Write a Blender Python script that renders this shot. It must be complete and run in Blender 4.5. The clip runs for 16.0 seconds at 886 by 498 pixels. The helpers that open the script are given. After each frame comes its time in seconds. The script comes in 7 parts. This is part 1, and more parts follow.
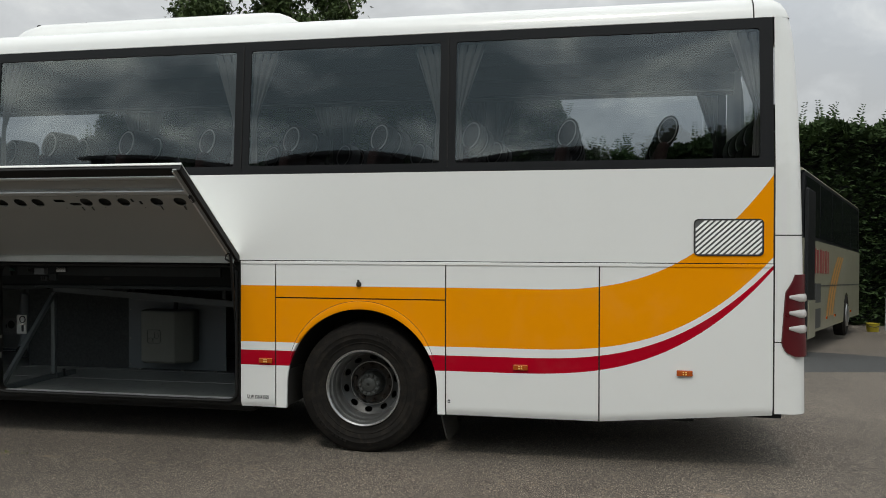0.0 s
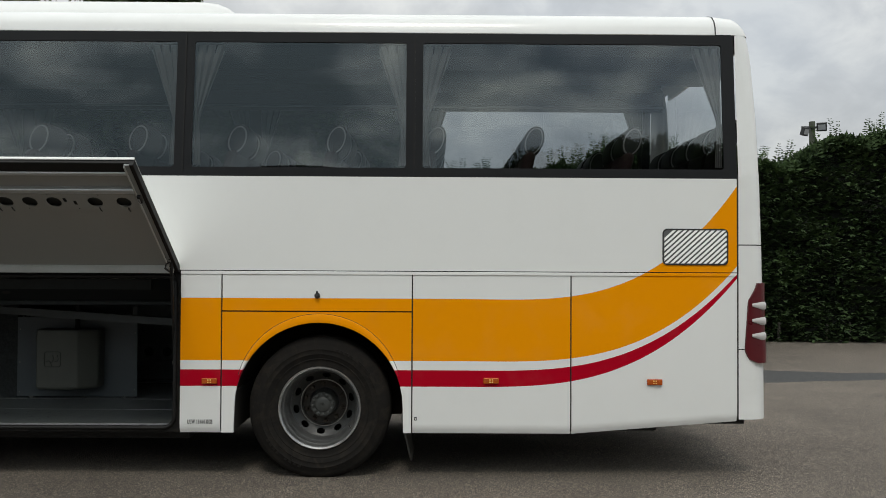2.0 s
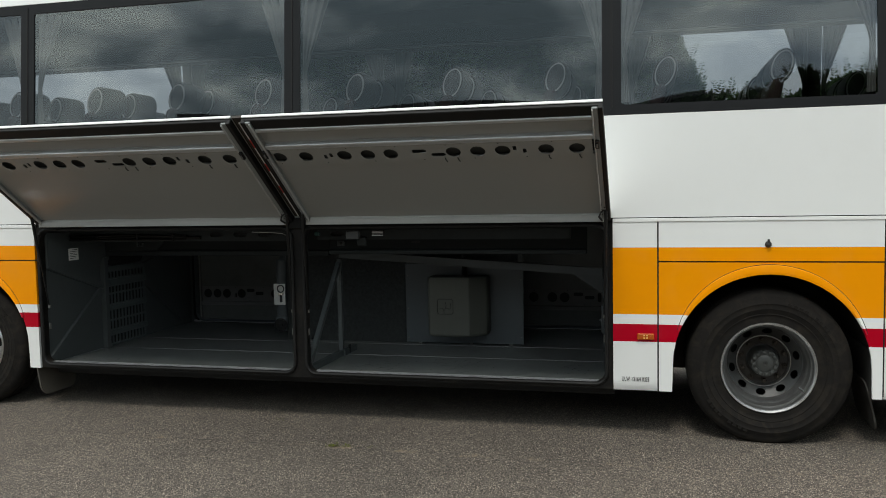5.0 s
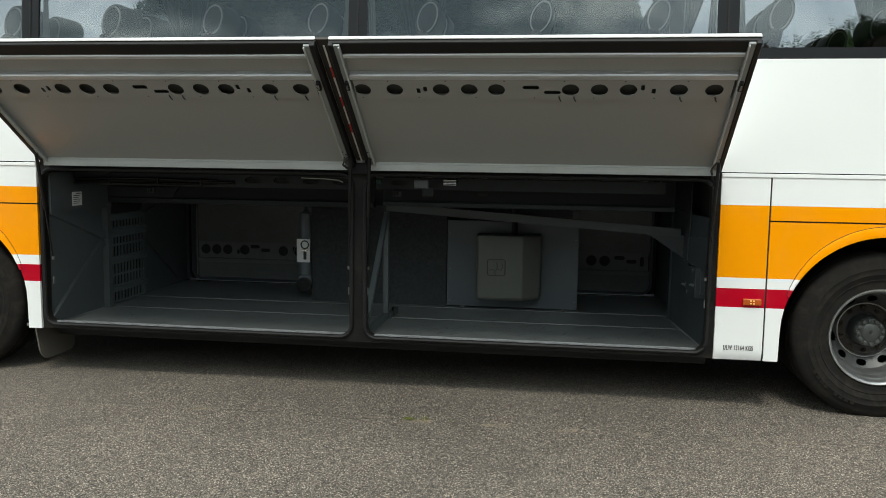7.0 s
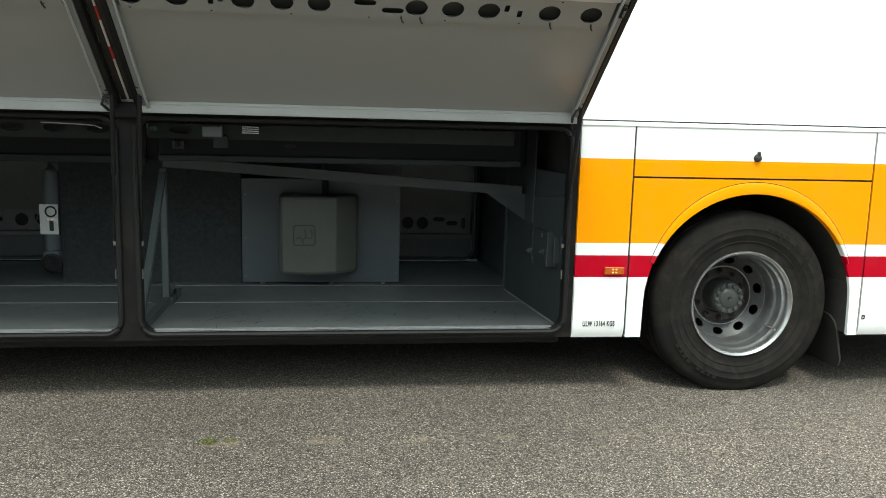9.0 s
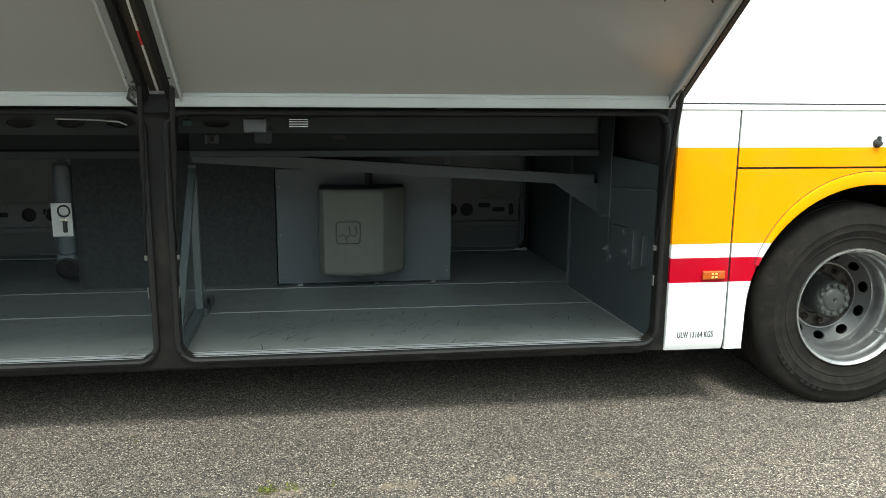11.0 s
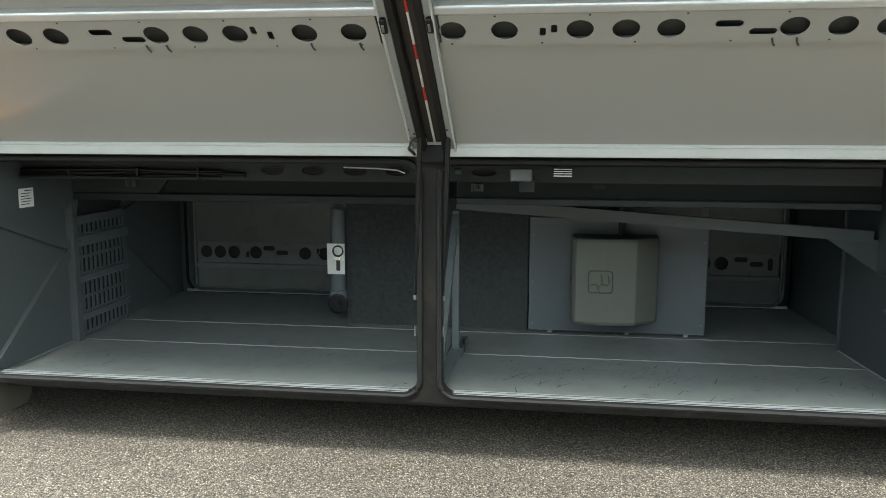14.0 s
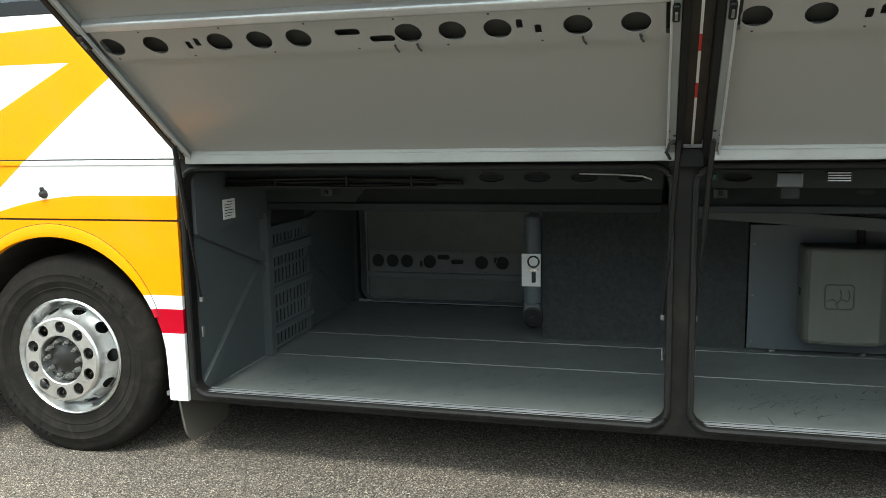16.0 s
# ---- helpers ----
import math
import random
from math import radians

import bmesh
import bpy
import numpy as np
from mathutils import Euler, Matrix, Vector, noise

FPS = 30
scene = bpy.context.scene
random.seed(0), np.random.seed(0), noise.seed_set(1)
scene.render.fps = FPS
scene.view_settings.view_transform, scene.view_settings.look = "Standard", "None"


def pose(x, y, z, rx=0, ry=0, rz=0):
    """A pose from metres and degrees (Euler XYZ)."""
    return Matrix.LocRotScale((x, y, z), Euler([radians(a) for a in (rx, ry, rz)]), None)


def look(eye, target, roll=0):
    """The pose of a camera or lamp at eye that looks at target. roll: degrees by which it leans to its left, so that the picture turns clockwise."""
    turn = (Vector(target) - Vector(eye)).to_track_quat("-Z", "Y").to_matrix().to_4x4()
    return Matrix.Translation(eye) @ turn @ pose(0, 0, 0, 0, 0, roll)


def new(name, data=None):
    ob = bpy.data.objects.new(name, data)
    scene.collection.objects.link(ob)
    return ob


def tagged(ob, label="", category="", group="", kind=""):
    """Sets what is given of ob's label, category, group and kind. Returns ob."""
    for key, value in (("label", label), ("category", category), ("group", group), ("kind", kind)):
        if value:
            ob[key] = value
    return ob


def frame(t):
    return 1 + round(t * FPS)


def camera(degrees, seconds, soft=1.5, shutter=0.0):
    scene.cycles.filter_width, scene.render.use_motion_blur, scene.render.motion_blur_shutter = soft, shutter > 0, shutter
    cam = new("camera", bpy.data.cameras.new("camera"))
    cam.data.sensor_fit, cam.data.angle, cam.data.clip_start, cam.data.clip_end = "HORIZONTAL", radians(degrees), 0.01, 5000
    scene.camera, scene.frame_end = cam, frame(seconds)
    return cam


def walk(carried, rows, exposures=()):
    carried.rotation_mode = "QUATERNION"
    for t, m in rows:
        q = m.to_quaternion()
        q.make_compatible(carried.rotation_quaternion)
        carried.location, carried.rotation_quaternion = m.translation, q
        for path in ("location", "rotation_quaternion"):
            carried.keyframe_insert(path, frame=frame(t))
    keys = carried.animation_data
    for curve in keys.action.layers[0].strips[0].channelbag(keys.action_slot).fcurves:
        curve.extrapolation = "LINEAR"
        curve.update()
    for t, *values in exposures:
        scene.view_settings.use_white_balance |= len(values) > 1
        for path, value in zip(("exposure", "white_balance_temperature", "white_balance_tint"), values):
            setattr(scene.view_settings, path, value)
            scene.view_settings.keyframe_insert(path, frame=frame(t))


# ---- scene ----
cam = camera(56.3, 16.0, soft=0.9)
PATH = [
    (0, (1.859, -6.107, 1.661), (1.469, -4.146, 1.636), 0.08),
    (0.5, (1.486, -6.248, 1.676), (1.094, -4.288, 1.610), 0.16),
    (1, (1.196, -6.148, 1.598), (0.954, -4.163, 1.569), 0.63),
    (1.5, (1.129, -5.959, 1.548), (1.059, -3.961, 1.564), 0.03),
    (2, (0.835, -5.926, 1.539), (0.851, -3.927, 1.576), 0.29),
    (2.5, (0.647, -5.909, 1.628), (0.751, -3.915, 1.732), 1.17),
    (3, (0.403, -5.700, 1.676), (0.313, -3.703, 1.743), 0.57),
    (3.5, (0.331, -5.696, 1.650), (0.046, -3.716, 1.623), 0.58),
    (4, (0.099, -5.783, 1.631), (-0.336, -3.831, 1.639), 0.55),
    (4.5, (-0.278, -5.638, 1.643), (-0.692, -3.682, 1.621), 1.46),
    (5, (-0.745, -5.601, 1.673), (-1.230, -3.665, 1.539), -1.10),
    (5.2, (-0.863, -5.555, 1.654), (-1.358, -3.621, 1.535), -0.99),
    (7.3, (-2.072, -5.112, 1.522), (-2.222, -3.131, 1.296), 2.06),
    (7.5, (-2.142, -5.007, 1.515), (-2.151, -3.020, 1.280), 2.73),
    (8, (-2.319, -4.701, 1.491), (-2.161, -2.728, 1.200), 3.37),
    (8.2, (-2.256, -4.614, 1.460), (-2.077, -2.643, 1.169), 2.92),
    (10.3, (-2.354, -3.588, 1.516), (-2.000, -1.653, 1.153), 1.04),
    (10.5, (-2.412, -3.571, 1.552), (-2.074, -1.636, 1.177), 0.77),
    (11, (-2.552, -3.555, 1.581), (-2.277, -1.615, 1.181), 0.52),
    (11.5, (-2.594, -3.530, 1.572), (-2.438, -1.570, 1.208), 0.51),
    (12, (-2.651, -3.539, 1.610), (-2.599, -1.571, 1.257), 0.09),
    (12.5, (-2.640, -3.576, 1.603), (-2.718, -1.607, 1.264), 0.34),
    (13, (-2.656, -3.604, 1.601), (-2.790, -1.634, 1.282), 0.39),
    (13.5, (-2.681, -3.581, 1.603), (-2.868, -1.614, 1.299), 0.34),
    (14, (-2.684, -3.606, 1.582), (-2.958, -1.645, 1.296), 0.14),
    (14.5, (-2.723, -3.618, 1.585), (-3.058, -1.667, 1.302), 0.11),
    (15, (-2.862, -3.622, 1.564), (-3.281, -1.678, 1.343), -0.24),
    (15.5, (-3.090, -3.448, 1.559), (-3.591, -1.527, 1.319), -0.52),
    (16, (-3.348, -3.386, 1.596), (-3.849, -1.470, 1.313), -0.97),
]
EXPOSURES = [(0, 0.04, 6700, 9), (2, 0.02, 6700, 9), (2.5, -0.03, 6700, 9), (3, -0.02, 6700, 9), (3.5, 0.16, 6650, 9), (4, 0.07, 6650, 8), (4.5, 0.30, 6600, 8), (5.2, 0.37, 6600, 7), (7.5, 1.05, 6550, 3), (8.2, 1.21, 6500, 2), (10.3, 1.66, 6450, 1), (11, 1.82, 6450, 1), (12.5, 2.28, 6450, 2), (14.5, 2.32, 6450, 2), (15.5, 2.04, 6450, 2), (16, 1.80, 6450, 2)]
walk(cam, [(t, look(eye, target, roll)) for t, eye, target, roll in PATH], EXPOSURES)

# ---- light: an overcast summer sky with a veiled sun ----
SKY_LEVEL = 1.0
world = bpy.data.worlds.new("overcast_sky")
scene.world = world
world.use_nodes = True
wn, wl = world.node_tree.nodes, world.node_tree.links
wn.clear()
w_out = wn.new("ShaderNodeOutputWorld")
w_bg = wn.new("ShaderNodeBackground")
w_sky = wn.new("ShaderNodeTexSky")
w_sky.sky_type = "NISHITA"
w_sky.sun_disc = False
w_sky.sun_elevation = radians(52)
w_sky.sun_rotation = radians(200)
w_co = wn.new("ShaderNodeTexCoord")
w_sep = wn.new("ShaderNodeSeparateXYZ")
wl.new(w_co.outputs["Generated"], w_sep.inputs[0])


def wmath(op, a, b=None, clamp=False):
    n = wn.new("ShaderNodeMath")
    n.operation, n.use_clamp = op, clamp
    for i, v in enumerate((a, b)):
        if v is None:
            continue
        if isinstance(v, (int, float)):
            n.inputs[i].default_value = v
        else:
            wl.new(v, n.inputs[i])
    return n.outputs[0]


def wnoise(vec, scale, detail, rough, dist=0.0):
    n = wn.new("ShaderNodeTexNoise")
    n.inputs["Scale"].default_value, n.inputs["Detail"].default_value = scale, detail
    n.inputs["Roughness"].default_value, n.inputs["Distortion"].default_value = rough, dist
    wl.new(vec, n.inputs["Vector"])
    return n.outputs["Fac"]


w_up = wmath("MAXIMUM", w_sep.outputs["Z"], 0.0)
# cloud layer: the direction laid on a flat deck, so that clouds crowd towards the horizon
w_den = wmath("ADD", w_up, 0.75)
w_cx, w_cy = wmath("DIVIDE", w_sep.outputs["X"], w_den), wmath("DIVIDE", w_sep.outputs["Y"], w_den)
w_vec = wn.new("ShaderNodeCombineXYZ")
wl.new(w_cx, w_vec.inputs[0])
wl.new(w_cy, w_vec.inputs[1])
wl.new(wmath("MULTIPLY", w_up, 0.9), w_vec.inputs[2])
w_c1 = wmath("ADD", wmath("MULTIPLY", wnoise(w_vec.outputs[0], 2.2, 4.0, 0.5, 0.3), 0.5), wmath("MULTIPLY", wnoise(w_vec.outputs[0], 11.0, 7.0, 0.55, 0.3), 0.5))
w_ramp = wn.new("ShaderNodeValToRGB")
w_ramp.color_ramp.elements[0].position, w_ramp.color_ramp.elements[0].color = 0.425, (0.34, 0.42, 0.48, 1)
w_ramp.color_ramp.elements[1].position, w_ramp.color_ramp.elements[1].color = 0.585, (1.42, 1.50, 1.48, 1)
e_mid = w_ramp.color_ramp.elements.new(0.5)
e_mid.color = (0.71, 0.80, 0.87, 1)
wl.new(w_c1, w_ramp.inputs[0])
# an overcast sky is about three times brighter overhead than at the horizon
w_sunward = wmath("MULTIPLY", wmath("MAXIMUM", wmath("MULTIPLY", w_sep.outputs["Y"], -1.0), 0.0), 0.12)
w_grad = wmath("ADD", wmath("ADD", wmath("MULTIPLY", w_up, 0.92), 0.47), w_sunward)
w_cloud = wn.new("ShaderNodeVectorMath")
w_cloud.operation = "SCALE"
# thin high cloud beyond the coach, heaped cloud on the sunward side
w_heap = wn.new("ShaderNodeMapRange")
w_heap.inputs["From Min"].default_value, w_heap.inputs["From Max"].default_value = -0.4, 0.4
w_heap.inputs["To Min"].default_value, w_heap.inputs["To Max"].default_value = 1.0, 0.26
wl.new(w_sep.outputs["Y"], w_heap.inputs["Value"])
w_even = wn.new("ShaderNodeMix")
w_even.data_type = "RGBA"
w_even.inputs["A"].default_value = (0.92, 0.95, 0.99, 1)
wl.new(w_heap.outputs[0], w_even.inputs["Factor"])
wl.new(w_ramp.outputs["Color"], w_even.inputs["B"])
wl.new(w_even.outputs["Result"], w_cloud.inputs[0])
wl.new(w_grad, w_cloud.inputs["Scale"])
w_skys = wn.new("ShaderNodeVectorMath")
w_skys.operation = "SCALE"
w_skys.inputs["Scale"].default_value = 0.10
wl.new(w_sky.outputs["Color"], w_skys.inputs[0])
w_gap = wn.new("ShaderNodeMapRange")
w_gap.inputs["From Min"].default_value, w_gap.inputs["From Max"].default_value = 0.56, 0.72
w_gap.inputs["To Min"].default_value, w_gap.inputs["To Max"].default_value = 1.0, 0.55
wl.new(wnoise(w_vec.outputs[0], 0.8, 4.0, 0.5), w_gap.inputs["Value"])
w_mix = wn.new("ShaderNodeMix")
w_mix.data_type = "RGBA"
wl.new(w_gap.outputs[0], w_mix.inputs["Factor"])
wl.new(w_skys.outputs[0], w_mix.inputs["A"])
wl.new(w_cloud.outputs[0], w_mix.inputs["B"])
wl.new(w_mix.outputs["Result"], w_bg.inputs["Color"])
w_bg.inputs["Strength"].default_value = SKY_LEVEL
wl.new(w_bg.outputs[0], w_out.inputs[0])

sun = new("sun", bpy.data.lights.new("sun", "SUN"))
sun.data.energy, sun.data.angle, sun.data.color = 1.15, radians(12), (1.0, 0.97, 0.92)
sun.matrix_world = look((-1.9, -9.2, 14.0), (-1.5, 0.0, 0.0))

# ---- helpers of this scene ----
WORLD = {}


def part(name, bm, material, parent=None, label="", at=None, smooth=False):
    """One mesh object under a thing or part, at a world pose."""
    if isinstance(bm, bmesh.types.BMesh):
        me = bpy.data.meshes.new(name)
        bm.normal_update()
        bm.to_mesh(me)
        bm.free()
        if smooth:
            for p in me.polygons:
                p.use_smooth = True
            me.set_sharp_from_angle(angle=radians(38))
    else:
        me = bm
    if material is not None and not me.materials:
        me.materials.append(material)
    ob = new(name, me)
    m = at if at is not None else Matrix.Identity(4)
    WORLD[ob] = m
    if parent is not None:
        ob.parent = parent
        ob.matrix_basis = WORLD[parent].inverted() @ m
    else:
        ob.matrix_basis = m
    if label:
        ob["label"] = label
    return ob


def thing(name, x, y, z, label, category, group="", kind=""):
    ob = new(name)
    ob.empty_display_size = 0.2
    m = pose(x, y, z)
    ob.matrix_basis = m
    WORLD[ob] = m
    return tagged(ob, label, category, group, kind)


def box(bm, x0, x1, y0, y1, z0, z1, bevel=0.0, seg=2):
    vs = [bm.verts.new((x, y, z)) for x in (x0, x1) for y in (y0, y1) for z in (z0, z1)]
    fs = [bm.faces.new([vs[i] for i in f]) for f in
          ((0, 1, 3, 2), (4, 6, 7, 5), (0, 4, 5, 1), (2, 3, 7, 6), (0, 2, 6, 4), (1, 5, 7, 3))]
    if bevel:
        es = list({e for f in fs for e in f.edges})
        bmesh.ops.bevel(bm, geom=es, offset=bevel, segments=seg, profile=0.5, affect="EDGES")
    return vs


def boxed(*a, **k):
    bm = bmesh.new()
    box(bm, *a, **k)
    return bm


def ring(bm, centre, ax_a, ax_b, r, n):
    return [bm.verts.new(Vector(centre) + r * (math.cos(2 * math.pi * i / n) * ax_a + math.sin(2 * math.pi * i / n) * ax_b)) for i in range(n)]


def sweep(bm, pts, r, n=8, closed=False, flat=1.0):
    """A tube along a polyline."""
    pts = [Vector(p) for p in pts]
    rings, m = [], len(pts)
    for i, p in enumerate(pts):
        a = pts[(i - 1) % m] if (closed or i) else p
        b = pts[(i + 1) % m] if (closed or i < m - 1) else p
        d = (b - a).normalized()
        ref = Vector((0, 0, 1)) if abs(d.z) < 0.9 else Vector((0, 1, 0))
        u = d.cross(ref).normalized()
        v = d.cross(u).normalized()
        rings.append(ring(bm, p, u, v * flat, r, n))
    for i in range(m if closed else m - 1):
        a, b = rings[i], rings[(i + 1) % m]
        if closed and i == m - 1:
            off = min(range(n), key=lambda k: (a[0].co - b[k].co).length)
            b = b[off:] + b[:off]
        for k in range(n):
            bm.faces.new((a[k], a[(k + 1) % n], b[(k + 1) % n], b[k]))
    if not closed:
        bm.faces.new(rings[0][::-1])
        bm.faces.new(rings[-1])
    return bm


def tube(p, q, r, n=8):
    return sweep(bmesh.new(), [p, q], r, n)


def square_bar(bm, p, q, w, h, up=(0, 0, 1)):
    """A rectangular bar from p to q, w wide and h deep along up."""
    p, q = Vector(p), Vector(q)
    d = (q - p).normalized()
    s = d.cross(Vector(up)).normalized()
    u = s.cross(d).normalized()
    ends = [[bm.verts.new(c + s * w / 2 * a + u * h / 2 * b) for a, b in ((-1, -1), (1, -1), (1, 1), (-1, 1))] for c in (p, q)]
    for k in range(4):
        bm.faces.new((ends[0][k], ends[0][(k + 1) % 4], ends[1][(k + 1) % 4], ends[1][k]))
    bm.faces.new(ends[0][::-1])
    bm.faces.new(ends[1])
    return bm


def lathe(bm, profile, n=48, cap=False, centre=(0, 0, 0), phase=0.0):
    """Turned about the y axis: profile of (radius, y)."""
    cx, cy, cz = centre
    rows = [[bm.verts.new((cx + r * math.cos(2 * math.pi * i / n + phase), cy + y, cz + r * math.sin(2 * math.pi * i / n + phase))) for i in range(n)] for r, y in profile]
    for a, b in zip(rows, rows[1:]):
        for i in range(n):
            bm.faces.new((a[i], a[(i + 1) % n], b[(i + 1) % n], b[i]))
    if cap:
        bm.faces.new(rows[0][::-1])
        bm.faces.new(rows[-1])
    return bm


def plate(bm, loops, to3d, thick):
    """A flat sheet with holes: loops of (a, b), the first the outline; to3d(a, b, c) with c the depth."""
    flat = bmesh.new()
    edges = []
    for loop in loops:
        vs = [flat.verts.new((a, b, 0)) for a, b in loop]
        edges += [flat.edges.new((vs[i], vs[(i + 1) % len(vs)])) for i in range(len(vs))]
    bmesh.ops.triangle_fill(flat, use_beauty=True, use_dissolve=False, edges=edges, normal=(0, 0, 1))
    flat.verts.index_update()
    front = [bm.verts.new(to3d(v.co.x, v.co.y, 0.0)) for v in flat.verts]
    back = [bm.verts.new(to3d(v.co.x, v.co.y, thick)) for v in flat.verts]
    for f in flat.faces:
        ids = [v.index for v in f.verts]
        bm.faces.new([front[i] for i in ids])
        bm.faces.new([back[i] for i in reversed(ids)])
    for e in flat.edges:
        if len(e.link_faces) == 1:
            i, j = (v.index for v in e.verts)
            bm.faces.new((front[i], front[j], back[j], back[i]))
    flat.free()
    bmesh.ops.recalc_face_normals(bm, faces=bm.faces[:])
    return bm


def rect(a0, a1, b0, b1, r=0.0, n=5):
    if r <= 0:
        return [(a0, b0), (a1, b0), (a1, b1), (a0, b1)]
    out = []
    for ca, cb, s in ((a1 - r, b0 + r, -90), (a1 - r, b1 - r, 0), (a0 + r, b1 - r, 90), (a0 + r, b0 + r, 180)):
        out += [(ca + r * math.cos(radians(s + 90 * k / n)), cb + r * math.sin(radians(s + 90 * k / n))) for k in range(n + 1)]
    return out


def oval(ca, cb, ra, rb, n=22):
    return [(ca + ra * math.cos(2 * math.pi * i / n), cb + rb * math.sin(2 * math.pi * i / n)) for i in range(n)]


# ---- materials ----
def node_material(name):
    m = bpy.data.materials.new(name)
    m.use_nodes = True
    nt = m.node_tree
    return m, nt.nodes, nt.links, nt.nodes["Principled BSDF"]


def tex(nodes, links, kind, scale, coord, **inputs):
    n = nodes.new(kind)
    n.inputs["Scale"].default_value = scale
    for k, v in inputs.items():
        n.inputs[k].default_value = v
    links.new(coord, n.inputs["Vector"])
    return n


def paint(name, colour, rough=0.5, metal=0.0, vary=0.08, scale=6.0, fine=0.04, fine_scale=90.0, bump=0.0, bump_scale=200.0,
          dirt=None, dirt_scale=2.5, dirt_amount=0.0, coat=0.0, rough_vary=0.08, gloss=0.5, coat_rough=0.06):
    """A painted, moulded or metal surface: colour with broad and fine variation, stains and a little relief."""
    m, nodes, links, b = node_material(name)
    co = nodes.new("ShaderNodeTexCoord").outputs["Object"]
    broad = tex(nodes, links, "ShaderNodeTexNoise", scale, co, Detail=5.0, Roughness=0.6)
    small = tex(nodes, links, "ShaderNodeTexNoise", fine_scale, co, Detail=3.0, Roughness=0.6)
    lo = tuple(c * (1 - vary) for c in colour)
    hi = tuple(min(1.0, c * (1 + vary)) for c in colour)
    mix = nodes.new("ShaderNodeMix")
    mix.data_type = "RGBA"
    links.new(broad.outputs["Fac"], mix.inputs["Factor"])
    mix.inputs["A"].default_value, mix.inputs["B"].default_value = (*lo, 1), (*hi, 1)
    hsv = nodes.new("ShaderNodeHueSaturation")
    links.new(mix.outputs["Result"], hsv.inputs["Color"])
    val = nodes.new("ShaderNodeMapRange")
    val.inputs["To Min"].default_value, val.inputs["To Max"].default_value = 1 - fine, 1 + fine
    links.new(small.outputs["Fac"], val.inputs["Value"])
    links.new(val.outputs[0], hsv.inputs["Value"])
    colour_out = hsv.outputs["Color"]
    if dirt is not None:
        d = tex(nodes, links, "ShaderNodeTexNoise", dirt_scale, co, Detail=8.0, Roughness=0.7, Distortion=0.6)
        dm = nodes.new("ShaderNodeMapRange")
        dm.inputs["From Min"].default_value, dm.inputs["From Max"].default_value = 0.48, 0.75
        dm.inputs["To Max"].default_value = dirt_amount
        links.new(d.outputs["Fac"], dm.inputs["Value"])
        dmix = nodes.new("ShaderNodeMix")
        dmix.data_type = "RGBA"
        links.new(dm.outputs[0], dmix.inputs["Factor"])
        links.new(colour_out, dmix.inputs["A"])
        dmix.inputs["B"].default_value = (*dirt, 1)
        colour_out = dmix.outputs["Result"]
    links.new(colour_out, b.inputs["Base Color"])
    rr = nodes.new("ShaderNodeMapRange")
    rr.inputs["To Min"].default_value, rr.inputs["To Max"].default_value = max(0.02, rough - rough_vary), min(1, rough + rough_vary)
    links.new(broad.outputs["Fac"], rr.inputs["Value"])
    links.new(rr.outputs[0], b.inputs["Roughness"])
    b.inputs["Metallic"].default_value = metal
    b.inputs["Specular IOR Level"].default_value = gloss
    b.inputs["Coat Weight"].default_value = coat
    b.inputs["Coat Roughness"].default_value = coat_rough
    if bump:
        bn = tex(nodes, links, "ShaderNodeTexNoise", bump_scale, co, Detail=4.0, Roughness=0.65)
        bu = nodes.new("ShaderNodeBump")
        bu.inputs["Strength"].default_value, bu.inputs["Distance"].default_value = bump, 0.003
        links.new(bn.outputs["Fac"], bu.inputs["Height"])
        links.new(bu.outputs[0], b.inputs["Normal"])
    return m


